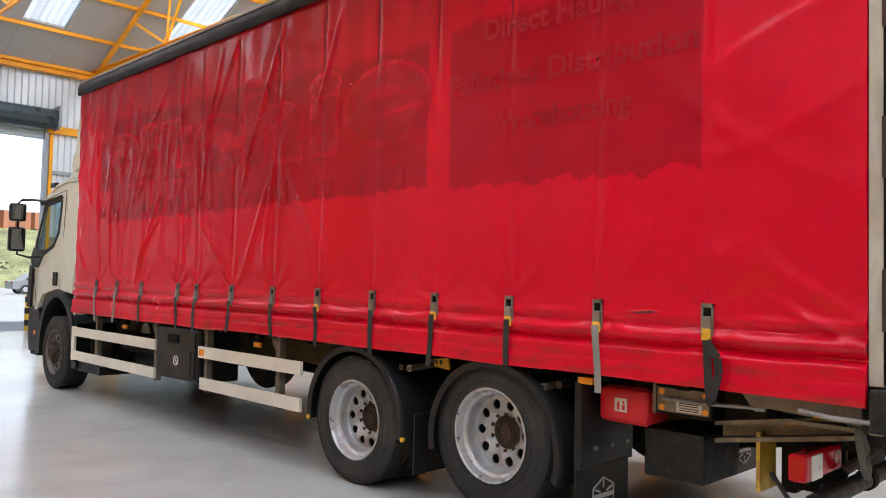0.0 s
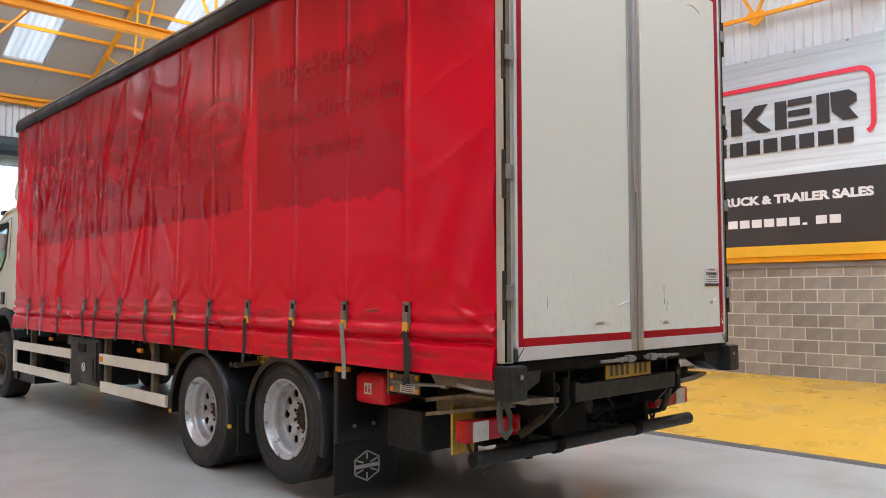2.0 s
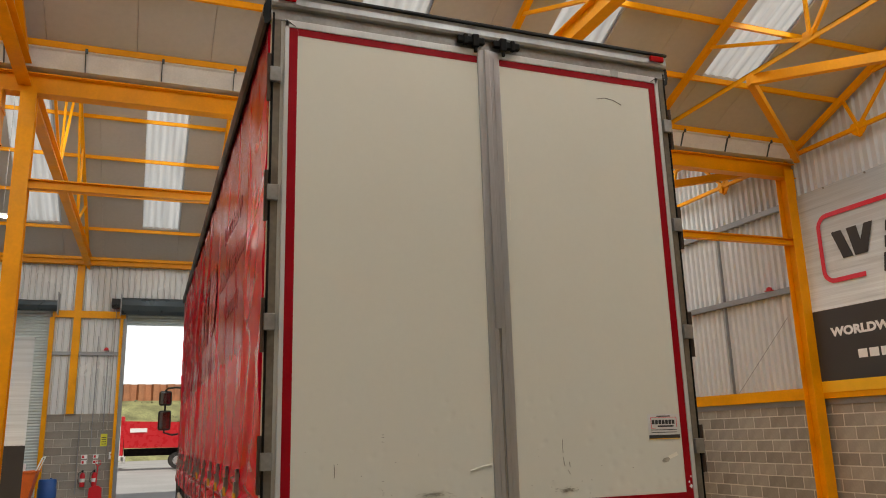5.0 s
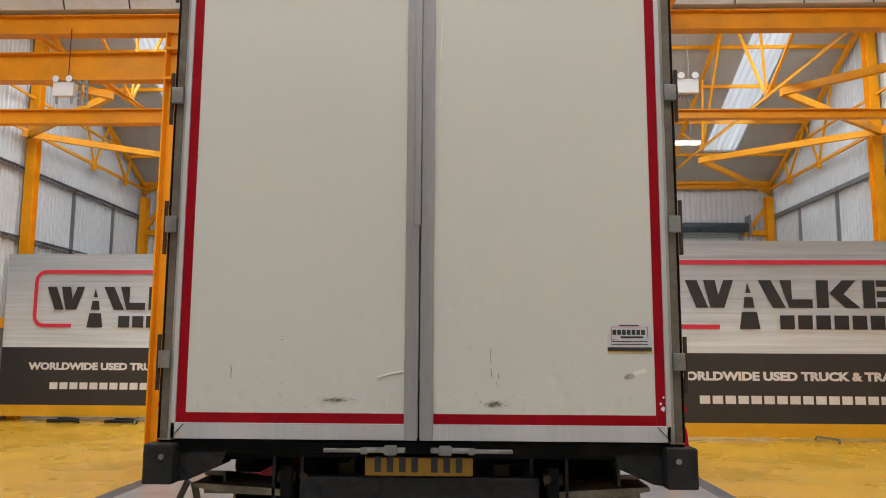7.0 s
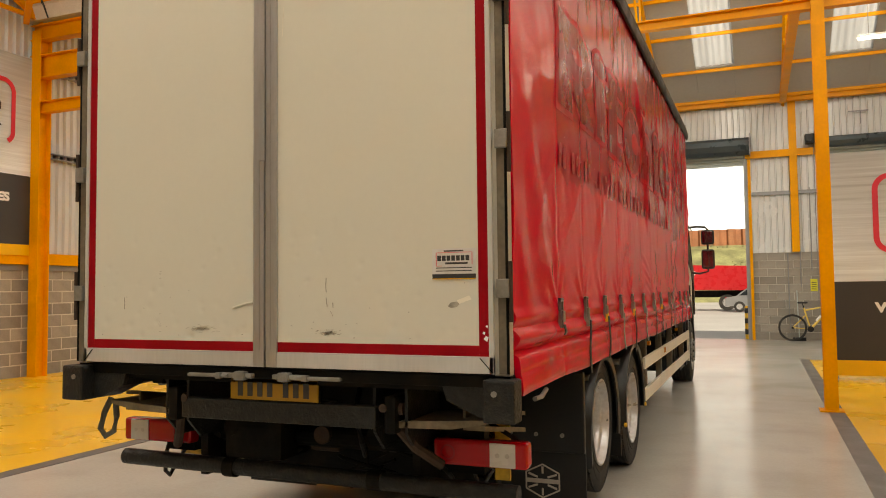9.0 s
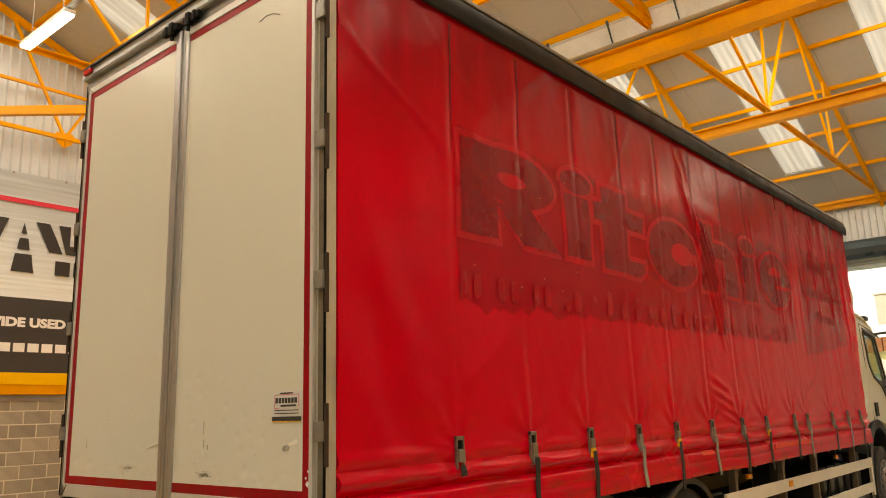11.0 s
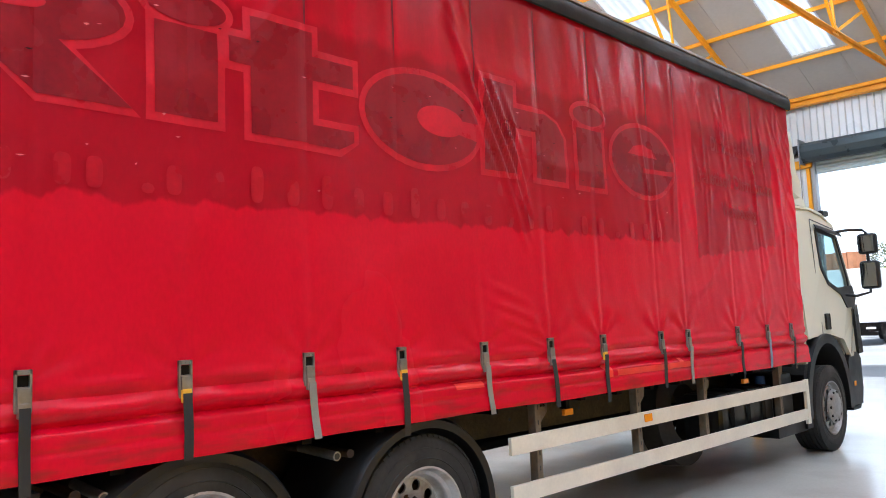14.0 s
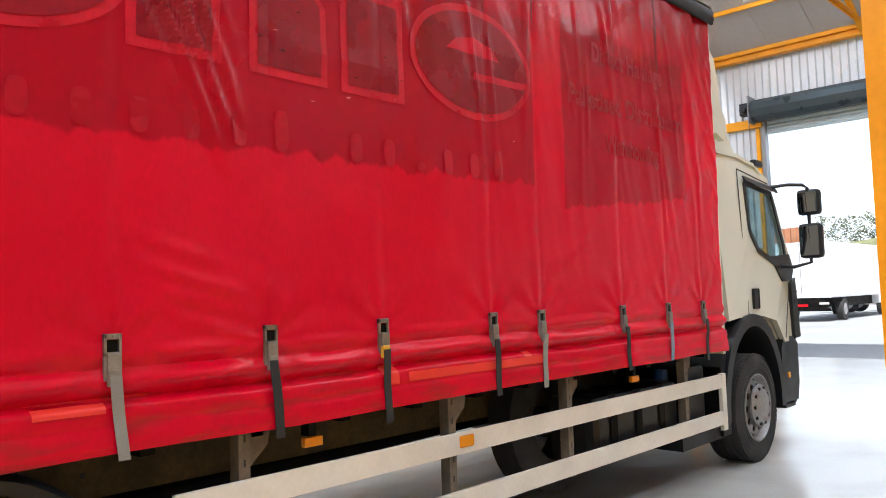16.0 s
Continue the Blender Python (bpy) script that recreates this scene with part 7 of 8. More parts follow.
# ---------- banners ----------
def banner(at, right, normal, width, label, group, free, H=3.65):
    """A printed banner seen from `normal`; right: the way its print runs."""
    R, N = Vector(right), Vector(normal)
    root = thing("banner", at, label, "banner", group)
    O, k = Vector(at), width / 6.6

    def P(u, v, o=0.0):
        return O + R * (u * k) + Vector((0, 0, v)) + N * o

    def plate(name, pts, o, material, parent, label="", thick=0.004):
        bm = bmesh.new()
        a = [bm.verts.new(P(u, v, o)) for u, v in pts]
        b = [bm.verts.new(P(u, v, o - thick)) for u, v in pts]
        n = len(pts)
        for i in range(n):
            bm.faces.new((a[i], a[(i + 1) % n], b[(i + 1) % n], b[i]))
        bm.faces.new(a)
        bm.faces.new(b)
        return part(name, bm, material, parent, label)

    # the grey sheet, slightly slack
    bm = bmesh.new()
    grid = [[bm.verts.new(P(6.6 * i / 44, 1.53 + (H - 1.53) * j / 14, 0.008 * noise.noise((i * 0.5, j * 0.25, O.x)) - 0.006 * math.sin(math.pi * j / 14))) for j in range(15)] for i in range(45)]
    for a, b in zip(grid, grid[1:]):
        for j in range(14):
            bm.faces.new((a[j], b[j], b[j + 1], a[j + 1]))
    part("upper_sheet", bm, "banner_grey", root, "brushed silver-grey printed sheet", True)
    plate("lower_band", rect(0, 6.6, 0.25, 1.53), 0.0, "banner_black", root, "charcoal lower band")
    plate("foot_band", rect(0, 6.6, 0.0 if free else 0.05, 0.25), 0.0, "banner_yellow", root, "yellow foot band")
    # red rounded line
    line = [(1.62, 2.02), (0.95, 2.02)]
    line += [(0.95 - 0.22 * math.sin(radians(a)), 2.24 - 0.22 * math.cos(radians(a))) for a in range(15, 91, 15)]
    line += [(0.73 + 0.22 - 0.22 * math.cos(radians(a)), 3.02 + 0.22 * math.sin(radians(a))) for a in range(0, 91, 15)]
    line += [(5.78 + 0.22 * math.sin(radians(a)), 3.02 + 0.22 * math.cos(radians(a))) for a in range(0, 91, 15)]
    line += [(6.0 - 0.2 + 0.2 * math.cos(radians(a)), 2.3 - 0.2 * math.sin(radians(a))) for a in range(0, 61, 15)]
    bm = bmesh.new()
    prev = None
    for i, p in enumerate(line):
        a, b = Vector(line[max(0, i - 1)]), Vector(line[min(len(line) - 1, i + 1)])
        d = (b - a).normalized()
        w = Vector((-d.y, d.x)) * 0.042
        cur = [bm.verts.new(P(p[0] + e * w.x, p[1] + e * w.y, o)) for e, o in ((1, 0.018), (-1, 0.018), (-1, 0.012), (1, 0.012))]
        for e in range(4) if prev else ():
            bm.faces.new((prev[e], prev[(e + 1) % 4], cur[(e + 1) % 4], cur[e]))
        if not prev or i == len(line) - 1:
            bm.faces.new(cur)
        prev = cur
    part("red_line", bm, "banner_red", root)
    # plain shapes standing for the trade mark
    t, b0 = 2.9, 2.38
    shapes = [[(1.0, t), (1.22, t), (1.42, b0), (1.2, b0)], [(1.34, t), (1.56, t), (1.66, b0), (1.46, b0)], [(1.72, t), (1.9, t), (1.72, b0), (1.52, b0)],
              [(2.16, 2.86), (2.22, 2.66), (2.12, 2.66)], [(2.1, 2.58), (2.25, 2.58), (2.28, b0), (2.07, b0)], [(2.04, 2.3), (2.32, 2.3), (2.37, 1.98), (1.99, 1.98)],
              [(2.36, t), (2.6, t), (2.86, b0), (2.62, b0)]]
    shapes += [[(2.76, t), (2.98, t), (2.98, 2.54), (3.36, 2.54), (3.36, b0), (2.92, b0)]]
    shapes += [rect(3.44, 3.66, b0, t), [(3.68, 2.66), (3.92, t), (4.18, t), (3.94, 2.64), (4.24, b0), (3.96, b0)]]
    shapes += [rect(4.3, 4.52, b0, t), rect(4.55, 4.98, b0, 2.5), rect(4.55, 4.94, 2.58, 2.7), rect(4.55, 4.98, 2.78, t)]
    shapes += [rect(5.06, 5.28, b0, t), [(5.3, t), (5.62, t), (5.74, 2.8), (5.74, 2.68), (5.6, 2.6), (5.76, b0), (5.5, b0), (5.32, 2.56)]]
    w = (5.74 - 2.74) / 9
    shapes += [rect(2.74 + i * w, 2.74 + (i + 0.8) * w, 1.98, 2.24) for i in range(9)]
    for i, pts in enumerate(shapes):
        plate("mark", pts, 0.016 + 0.0004 * i, "print_black", root)
    # strapline in letters, address as plain bars
    X, Y = R, Vector((0, 0, 1))
    m = Matrix((X, Y, X.cross(Y))).transposed().to_4x4()
    c = P(3.32, 1.1, 0.003)
    lettering("WORLDWIDE USED TRUCK & TRAILER SALES", 0.21, Matrix.Translation(c) @ m, "print_white", root, "strapline", 0.001, 5.3 * k, 0.011)
    n = 18
    w = (5.46 - 1.2) / n
    for i in range(n):
        plate("address_bar", rect(1.2 + i * w, 1.2 + (i + (0.8 if i != 15 else 0.35)) * w, 0.6, 0.75 if i != 15 else 0.64), 0.003, "print_white", root, "", 0.002)
    if free:
        for u in (0.05, 3.3, 6.55):
            p = P(u, 0, -0.05)
            part("upright", box(p.x - 0.025, p.x + 0.025, p.y - 0.025, p.y + 0.025, 0.09, at[2] + H), "steel_grey", root)
        for u in (0.05, 3.3, 5.0):
            p = P(u, 0, -0.05)
            q = p + N * 0.55 + R * (0.18 if u > 1 else 0)
            bm = bar((p.x, p.y, 0.08), (q.x, q.y, 0.075), 0.05, 0.03)
            for e in (p, q):
                tube((e.x - 0.015, e.y, 0.035), (e.x + 0.015, e.y, 0.035), 0.034, bm, 12)
            part("foot", bm, "steel_grey", root, "steel foot on castors")
        for v in (0.02, H - 0.02):
            a, b = P(0, v, -0.05), P(6.6, v, -0.05)
            part("cross_rail", bar(a, b, 0.04, 0.04), "steel_grey", root)
    else:
        for u in range(8):
            p = P(0.05 + u * 0.928, H - 0.03, 0.008)
            part("fixing", tube(p, p + N * 0.012, 0.02, n=10), "galv", root)
    return root


banner((3.34, 11.0, 0.06), (1, 0, 0), (0, -1, 0), 6.6, "free-standing grey and charcoal printed banner on castor feet", "printed banners", True)
banner((-10.3, 13.6, 0.12), (1, 0, 0), (0, -1, 0), 6.35, "free-standing grey and charcoal printed banner on castor feet", "printed banners", True)
banner((XR - 0.1, 7.5, 2.14), (0, -1, 0), (-1, 0, 0), 6.5, "large grey and charcoal banner fixed to the wall", "printed banners", False, 3.8)
banner((XL + 0.1, 0.9, 2.2), (0, 1, 0), (1, 0, 0), 6.5, "large grey and charcoal banner fixed to the wall", "printed banners", False, 3.76)


# ---------- fittings ----------
def strip_light(x, y, z, length=1.3):
    top = roof_z(y)
    root = thing("strip_light", (x, y, z), "suspended white fluorescent strip light, switched on", "ceiling light", "strip lights")
    part("housing", box(x - length / 2, x + length / 2, y - 0.07, y + 0.07, z, z + 0.05, 0.01), "print_white", root)
    part("diffuser", box(x - length / 2 + 0.02, x + length / 2 - 0.02, y - 0.06, y + 0.06, z - 0.03, z - 0.001, 0.01), "tube", root, "glowing diffuser")
    for e in (-0.45, 0.45):
        part("chain", tube((x + e, y, z + 0.05), (x + e, y, top), 0.006, n=6), "galv", root)


for p in ((4.83, 13.46, 6.3), (-5.33, 14.3, 6.42), (-5.5, 1.3, 6.35), (4.9, -1.5, 6.35)):
    strip_light(*p)
tagged(part("cable_tray", box(-6.3, -3.7, 1.27, 1.33, 6.402, 6.44, 0.004), "steel_grey"), "slim grey cable tray over a strip light", "cable tray", kind="structure")


def emergency_light(x, y, z, label, clamped=False):
    root = thing("emergency_light", (x, y, z), label, "emergency light", "emergency lights")
    part("case", box(x - 0.155, x + 0.155, y - 0.1, y, z - 0.105, z + 0.105, 0.01), "print_white", root, "white battery case")
    for e in (-0.1, 0.1):
        part("lamp_head", tube((x + e, y - 0.06, z + 0.15), (x + e, y - 0.13, z + 0.145), 0.035, n=16, r2=0.055), "steel_grey", root, "", True)
        part("lens", tube((x + e, y - 0.131, z + 0.145), (x + e, y - 0.134, z + 0.145), 0.05, n=16), "print_white", root)
        part("stem", tube((x + e, y - 0.05, z + 0.08), (x + e, y - 0.05, z + 0.15), 0.012), "galv", root)
    if clamped:  # hung from the beam by a strut channel and threaded rods
        for e in (0.2, 0.3):
            bm = prism([(x + e - 0.021, y + 0.03), (x + e - 0.021, y - 0.012), (x + e + 0.021, y - 0.012), (x + e + 0.021, y + 0.03), (x + e + 0.016, y + 0.03), (x + e + 0.016, y - 0.007), (x + e - 0.016, y - 0.007), (x + e - 0.016, y + 0.03)], z - 0.22, z + 0.17, "z")
            part("strut", bm, "galv", root)
            for q in range(4):
                part("strut_slot", box(x + e - 0.006, x + e + 0.006, y - 0.0135, y - 0.0121, z - 0.18 + q * 0.09, z - 0.13 + q * 0.09), "seal", root)
        for e in (-0.1, 0.12):
            part("clamp_bolt", tube((x + e, y - 0.06, z - 0.21), (x + e, y - 0.06, z - 0.1), 0.02, n=10), "steel_grey", root, "", True)
        part("cross_strut", box(x - 0.15, x + 0.33, y - 0.02, y + 0.02, z + 0.115, z + 0.135), "galv", root)
        return
    part("bracket", box(x - 0.42, x + 0.05, y, y + 0.03, z + 0.01, z + 0.05), "galv", root)
    part("bracket", box(x - 0.42, x + 0.05, y, y + 0.03, z - 0.07, z - 0.03), "galv", root)
    for zz in (z + 0.03, z - 0.05, z - 0.13):
        part("clamp_bolt", tube((x - 0.45, y - 0.02, zz), (x - 0.38, y - 0.02, zz), 0.012, n=8), "steel_grey", root)
    for q in range(5):
        part("tray_slot", box(x - 0.12 + q * 0.05, x - 0.1 + q * 0.05, y - 0.024, y - 0.0205, z - 0.15, z - 0.13), "seal", root)
    part("cable_tray", box(x - 0.2, x + 0.12, y - 0.02, y + 0.02, z - 0.15, z - 0.11), "steel_grey", root)


emergency_light(3.41, VALLEY - 0.13, 5.41, "white twin-spot emergency light fixed to a yellow post")
emergency_light(-5.77, VALLEY - 0.12, 5.42, "white twin-spot emergency light hung on yellow beams", True)
part("flex", tube((-5.75, VALLEY - 0.12, 5.5), (-5.75, VALLEY - 0.12, 6.4), 0.008, n=6), "seal", bpy.data.objects["emergency_light.001"])

# block pier clutter beside the doorway
def extinguisher(x, label):
    """A wall-hung extinguisher under its small white notice."""
    y = YF - 0.09
    root = thing("fire_extinguisher", (x, y, 0.5), label, "fire extinguisher", "fire extinguishers")
    part("cylinder", lathe([(0.0, 0.5), (0.06, 0.5), (0.066, 0.52), (0.066, 0.8), (0.05, 0.85), (0.025, 0.88), (0.0, 0.88)], (x, y, 0), "z", 20, closed=False), "box_red", root, "", True)
    part("label_band", lathe([(0.0665, 0.62), (0.0675, 0.62), (0.0675, 0.72), (0.0665, 0.72)], (x, y, 0), "z", 20), "print_white", root)
    part("valve", box(x - 0.02, x + 0.02, y - 0.045, y + 0.025, 0.88, 0.95, 0.008), "plastic", root)
    part("hose", path_tube([(x - 0.02, y - 0.03, 0.92), (x - 0.1, y - 0.04, 0.86), (x - 0.11, y - 0.04, 0.66), (x - 0.08, y - 0.04, 0.58)], 0.011), "seal", root)
    part("wall_bracket", box(x - 0.03, x + 0.03, y + 0.06, YF - 0.004, 0.6, 0.9), "steel_grey", root)
    for z in (1.1, 1.25):
        sign = part("sign", box(x - 0.07, x + 0.07, YF - 0.014, YF - 0.006, z, z + 0.11), "print_white", root, "small white notice with a red mark")
        part("sign_mark", box(x - 0.055, x + 0.0, YF - 0.016, YF - 0.014, z + 0.02, z + 0.09), "box_red", sign)


extinguisher(-3.33, "red fire extinguisher hung on the block pier")
extinguisher(-3.03, "red fire extinguisher hung on the block pier")
sv = thing("shovel", (-2.97, 20.6, 0), "red plastic shovel leaning on the block pier", "shovel")
part("blade", bevelled(prism([(-3.13, 0.46), (-3.15, 0.1), (-3.1, 0.02), (-2.84, 0.02), (-2.79, 0.1), (-2.81, 0.46), (-2.9, 0.52), (-3.04, 0.52)], 20.53, 20.56, "y"), 0.008), "box_red", sv)
part("shaft", tube((-2.97, 20.56, 0.5), (-2.95, 20.72, 1.05), 0.018, n=10), "box_red", sv, "", True)
part("grip", path_tube([(-2.95, 20.72, 1.04), (-3.01, 20.73, 1.1), (-3.0, 20.74, 1.18), (-2.89, 20.74, 1.18), (-2.88, 20.73, 1.1), (-2.95, 20.72, 1.04)], 0.014), "box_red", sv, "", True)
for x, z in ((-2.85, 1.75), (3.7, 1.55)):
    s = thing("safety_sign", (x, YF, z), "small yellow safety notice on the block pier", "sign")
    part("plate", box(x - 0.09, x + 0.09, YF - 0.016, YF - 0.006, z - 0.17, z + 0.17, 0.003), "sign_yellow", s)
    for k in range(4):
        part("print_bar", box(x - 0.06, x + 0.06, YF - 0.018, YF - 0.016, z - 0.12 + k * 0.06, z - 0.1 + k * 0.06), "print_black", s)
    c = thing("door_control", (x + 0.22, YF, 1.35), "small grey shutter control box with a hanging cable", "control box", "shutter controls")
    part("case", box(x + 0.16, x + 0.28, YF - 0.09, YF - 0.004, 1.22, 1.42, 0.01), "print_white", c)
    part("button", tube((x + 0.22, YF - 0.09, 1.34), (x + 0.22, YF - 0.1, 1.34), 0.02), "box_red", c)
    part("cable", tube((x + 0.22, YF - 0.03, 1.42), (x + 0.22, YF - 0.03, 5.2), 0.012, n=6), "steel_grey", c)
    part("chain", tube((x + 0.1, YF - 0.16, 0.9), (x + 0.1, YF - 0.16, 5.5), 0.01, n=6), "galv", c)
    for dx, z0, z1 in ((-0.04, 1.95, 4.3), (-0.33, 1.5, 4.7), (-0.65, 0.3, 2.45)):
        part("conduit", tube((x + dx, YF - 0.11, z0), (x + dx, YF - 0.11, z1), 0.014, n=6), "steel_grey", c)
for x, z in ((-2.95, 4.3), (9.55, 4.15)):
    bell = thing("alarm_bell", (x, YF - 0.1, z), "small red alarm sounder on a sheeting rail", "alarm")
    part("dome", lathe([(0.0, 0), (0.06, 0), (0.05, 0.05), (0.0, 0.07)], (x, YF - 0.14, z), "z", 16, closed=False), "box_red", bell, "", True)
    part("base", box(x - 0.07, x + 0.07, YF - 0.2, YF - 0.08, z - 0.02, z), "box_red", bell)
copy_thing(bell, pose(9.86, 8.22, 4.28, 0, 0, -90))
struct("brace_wire", tube((9.83, 7.85, 3.67), (9.83, 9.42, 2.31), 0.006, n=6), "steel_grey", "thin diagonal bracing wire on the side wall", "wire")
br = thing("drum", (-4.12, 20.0, 0), "blue plastic drum standing by the block pier", "drum")
part("body", lathe([(0, 0), (0.2, 0), (0.225, 0.05), (0.235, 0.25), (0.222, 0.28), (0.235, 0.31), (0.235, 0.52), (0.222, 0.55), (0.225, 0.71), (0.205, 0.77), (0, 0.77)], (-4.12, 20.0, 0), "z", 28, closed=False), "blue", br, "", True)
part("bung", tube((-4.04, 20.0, 0.77), (-4.04, 20.0, 0.8), 0.03), "blue", br)
hp = thing("spill_cart", (-4.75, 19.3, 0), "orange wheeled plastic cart holding cleaning gear", "cart")
part("bin", bevelled(prism([(-5.15, 0.3), (-5.3, 0.98), (-4.3, 0.98), (-4.45, 0.3)], 18.95, 19.65, "y"), 0.03), "orange", hp)
part("rim", box(-5.33, -4.27, 18.92, 19.68, 0.97, 1.02, 0.015), "orange", hp)
for x in (-5.05, -4.55):
    for y in (19.0, 19.6):
        part("wheel", tube((x, y - 0.03, 0.11), (x, y + 0.03, 0.11), 0.11, n=16), "plastic", hp)
part("axle", box(-5.1, -4.5, 19.0, 19.6, 0.12, 0.3), "chassis", hp)
part("push_handle", path_tube([(-4.32, 19.0, 1.0), (-4.18, 19.0, 1.35), (-4.18, 19.6, 1.35), (-4.32, 19.6, 1.0)], 0.018), "print_white", hp)
for x, y in ((-4.9, 19.2), (-4.65, 19.4)):
    part("bottle", tube((x, y, 0.9), (x, y, 1.2), 0.05, n=14), "print_white", hp)

bl = thing("bollard", (1.93, 21.5, -0.03), "yellow and black striped bollard by the doorway", "bollard")
part("post", lathe([(0.0, -0.03), (0.08, -0.03), (0.08, 0.9), (0.06, 0.95), (0.0, 0.96)], (1.93, 21.5, 0), "z", 20, closed=False), "yellow_tab", bl, "", True)
for z in (0.12, 0.44, 0.74):
    part("black_band", lathe([(0.081, z), (0.0835, z), (0.0835, z + 0.15), (0.081, z + 0.15)], (1.93, 21.5, 0), "z", 20), "seal", bl)

# bicycle against the pier
bk = thing("bicycle", (3.68, 20.45, 0), "yellow mountain bike leaning by the block pier", "bicycle")
for x in (3.1, 4.27):
    w = part("wheel", lathe([(0.315, -0.02), (0.36, -0.028), (0.372, 0), (0.36, 0.028), (0.315, 0.02)], (0, 0, 0), "x", 40), "rubber", bk, "", True)
    w.matrix_basis = pose(x, 20.45, 0.372, 0, 0, 90)
    bm = bmesh.new()
    for k in range(14):
        a = 2 * math.pi * k / 14
        tube((x, 20.45, 0.372), (x + 0.32 * math.cos(a), 20.45, 0.372 + 0.32 * math.sin(a)), 0.003, bm, 4)
    part("spokes", bm, "galv", bk)
    part("hub", tube((x, 20.41, 0.372), (x, 20.49, 0.372), 0.03), "plastic", bk)
bm = bmesh.new()
for p, q, r in (((3.55, 0.34), (4.08, 0.93), 0.032), ((3.42, 0.85), (4.05, 0.98), 0.024), ((3.55, 0.34), (3.4, 0.92), 0.022), ((3.1, 0.372), (3.55, 0.34), 0.014), ((3.1, 0.372), (3.44, 0.72), 0.014), ((4.06, 1.02), (4.1, 0.84), 0.032)):
    tube((p[0], 20.45, p[1]), (q[0], 20.45, q[1]), r, bm, 10)
part("frame", bm, "bike_yellow", bk, "yellow frame")
bm = bmesh.new()
for dy in (-0.05, 0.05):
    tube((4.1, 20.45 + dy, 0.86), (4.27, 20.45 + dy, 0.372), 0.018, bm, 8)
part("fork", bm, "plastic", bk)
part("handlebar", path_tube([(4.0, 20.12, 1.1), (4.03, 20.3, 1.09), (4.05, 20.45, 1.06), (4.03, 20.6, 1.09), (4.0, 20.78, 1.1)], 0.016), "plastic", bk)
part("seat_post", tube((3.4, 20.45, 0.9), (3.37, 20.45, 1.05), 0.015), "plastic", bk)
part("saddle", box(3.24, 3.5, 20.39, 20.51, 1.04, 1.09, 0.02), "plastic", bk)
part("crank", tube((3.55, 20.36, 0.34), (3.55, 20.54, 0.34), 0.08, n=20), "plastic", bk)
part("bottle", tube((3.7, 20.45, 0.56), (3.82, 20.45, 0.7), 0.035), "print_white", bk)
sq = thing("broom", (3.27, 20.7, 0), "teal-handled broom leaning on the block pier", "broom")
part("handle", tube((3.27, 20.55, 0.1), (3.25, 20.8, 1.4), 0.014), "shutter", sq)
part("head", box(3.1, 3.44, 20.5, 20.58, 0.0, 0.1, 0.01), "plastic", sq)
ae = thing("antenna", (5.0, YF, 6.3), "small wall-mounted aerial bracket above the shutter", "aerial", "aerials")
part("mast", tube((5.0, YF - 0.12, 6.0), (5.0, YF - 0.12, 6.34), 0.012), "steel_grey", ae)
part("boom", box(4.7, 5.2, YF - 0.14, YF - 0.1, 6.33, 6.36), "steel_grey", ae)
part("stay", tube((5.0, YF - 0.12, 6.0), (5.0, YF, 6.0), 0.01), "steel_grey", ae)
copy_thing(ae, pose(-7.2, YF, 6.3))
copy_thing(ae, pose(0.2, YF, 6.3))
cb = thing("floor_cable", (-6.6, 13.2, 0), "black cables coiled on the floor under a banner", "cable")
for k, (x, y) in enumerate(((-7.3, 13.2), (-6.1, 13.35), (-8.6, 13.25))):
    part("coil", path_tube([(x + 0.35 * math.cos(a * 0.7), y + 0.16 * math.sin(a * 0.7), 0.02 + 0.004 * a) for a in range(22)], 0.018), "seal", cb)
lp = thing("pallet_bar", (-5.4, 12.9, 0), "pale steel bar lying on the yellow floor", "bar")
part("bar", bar((-6.0, 12.7, 0.06), (-5.1, 13.1, 0.06), 0.09, 0.09), "steel_bare", lp)


# ---------- outdoors ----------
tagged(part("backdrop", box(-500, 500, 400, 401, -30, 260), "sky_glow"), "plain white overcast sky", "sky", kind="structure")
bm = bmesh.new()
rows = []
for i in range(61):
    x = -150 + 5 * i
    n = noise.noise((x * 0.05, 0, 0))
    rows.append([bm.verts.new((x, y + 3 * n, z + 0.5 * noise.noise((x * 0.3, y * 0.3, 0)) * (z > 0.1))) for y, z in ((80, -0.05), (83, 1.6), (87, 3.6), (91, 5.6), (94, 6.4), (130, 6.6))])
for a, b in zip(rows, rows[1:]):
    for j in range(5):
        bm.faces.new((a[j], b[j], b[j + 1], a[j + 1]))
tagged(part("embankment", bm, "grass", None, "", True), "rough grassy embankment behind the yard", "embankment", kind="structure")
pw = thing("sheet_pile_wall", (0, 94, 6), "rust-orange steel sheet pile wall along the bank top", "wall", kind="structure")
for a, b in ((-150.0, -24.0), (-17.0, 150.0)):
    pts, x = [], a
    while x < b:
        pts += [(x, 94.0), (x + 0.55, 94.0), (x + 0.8, 94.5), (x + 1.35, 94.5)]
        x += 1.6
    pts += [(x, 95), (a, 95)]
    part("piles", prism(pts, 5.5, 8.3, "z"), "pile", pw)
bm = bmesh.new()
random.seed(77)
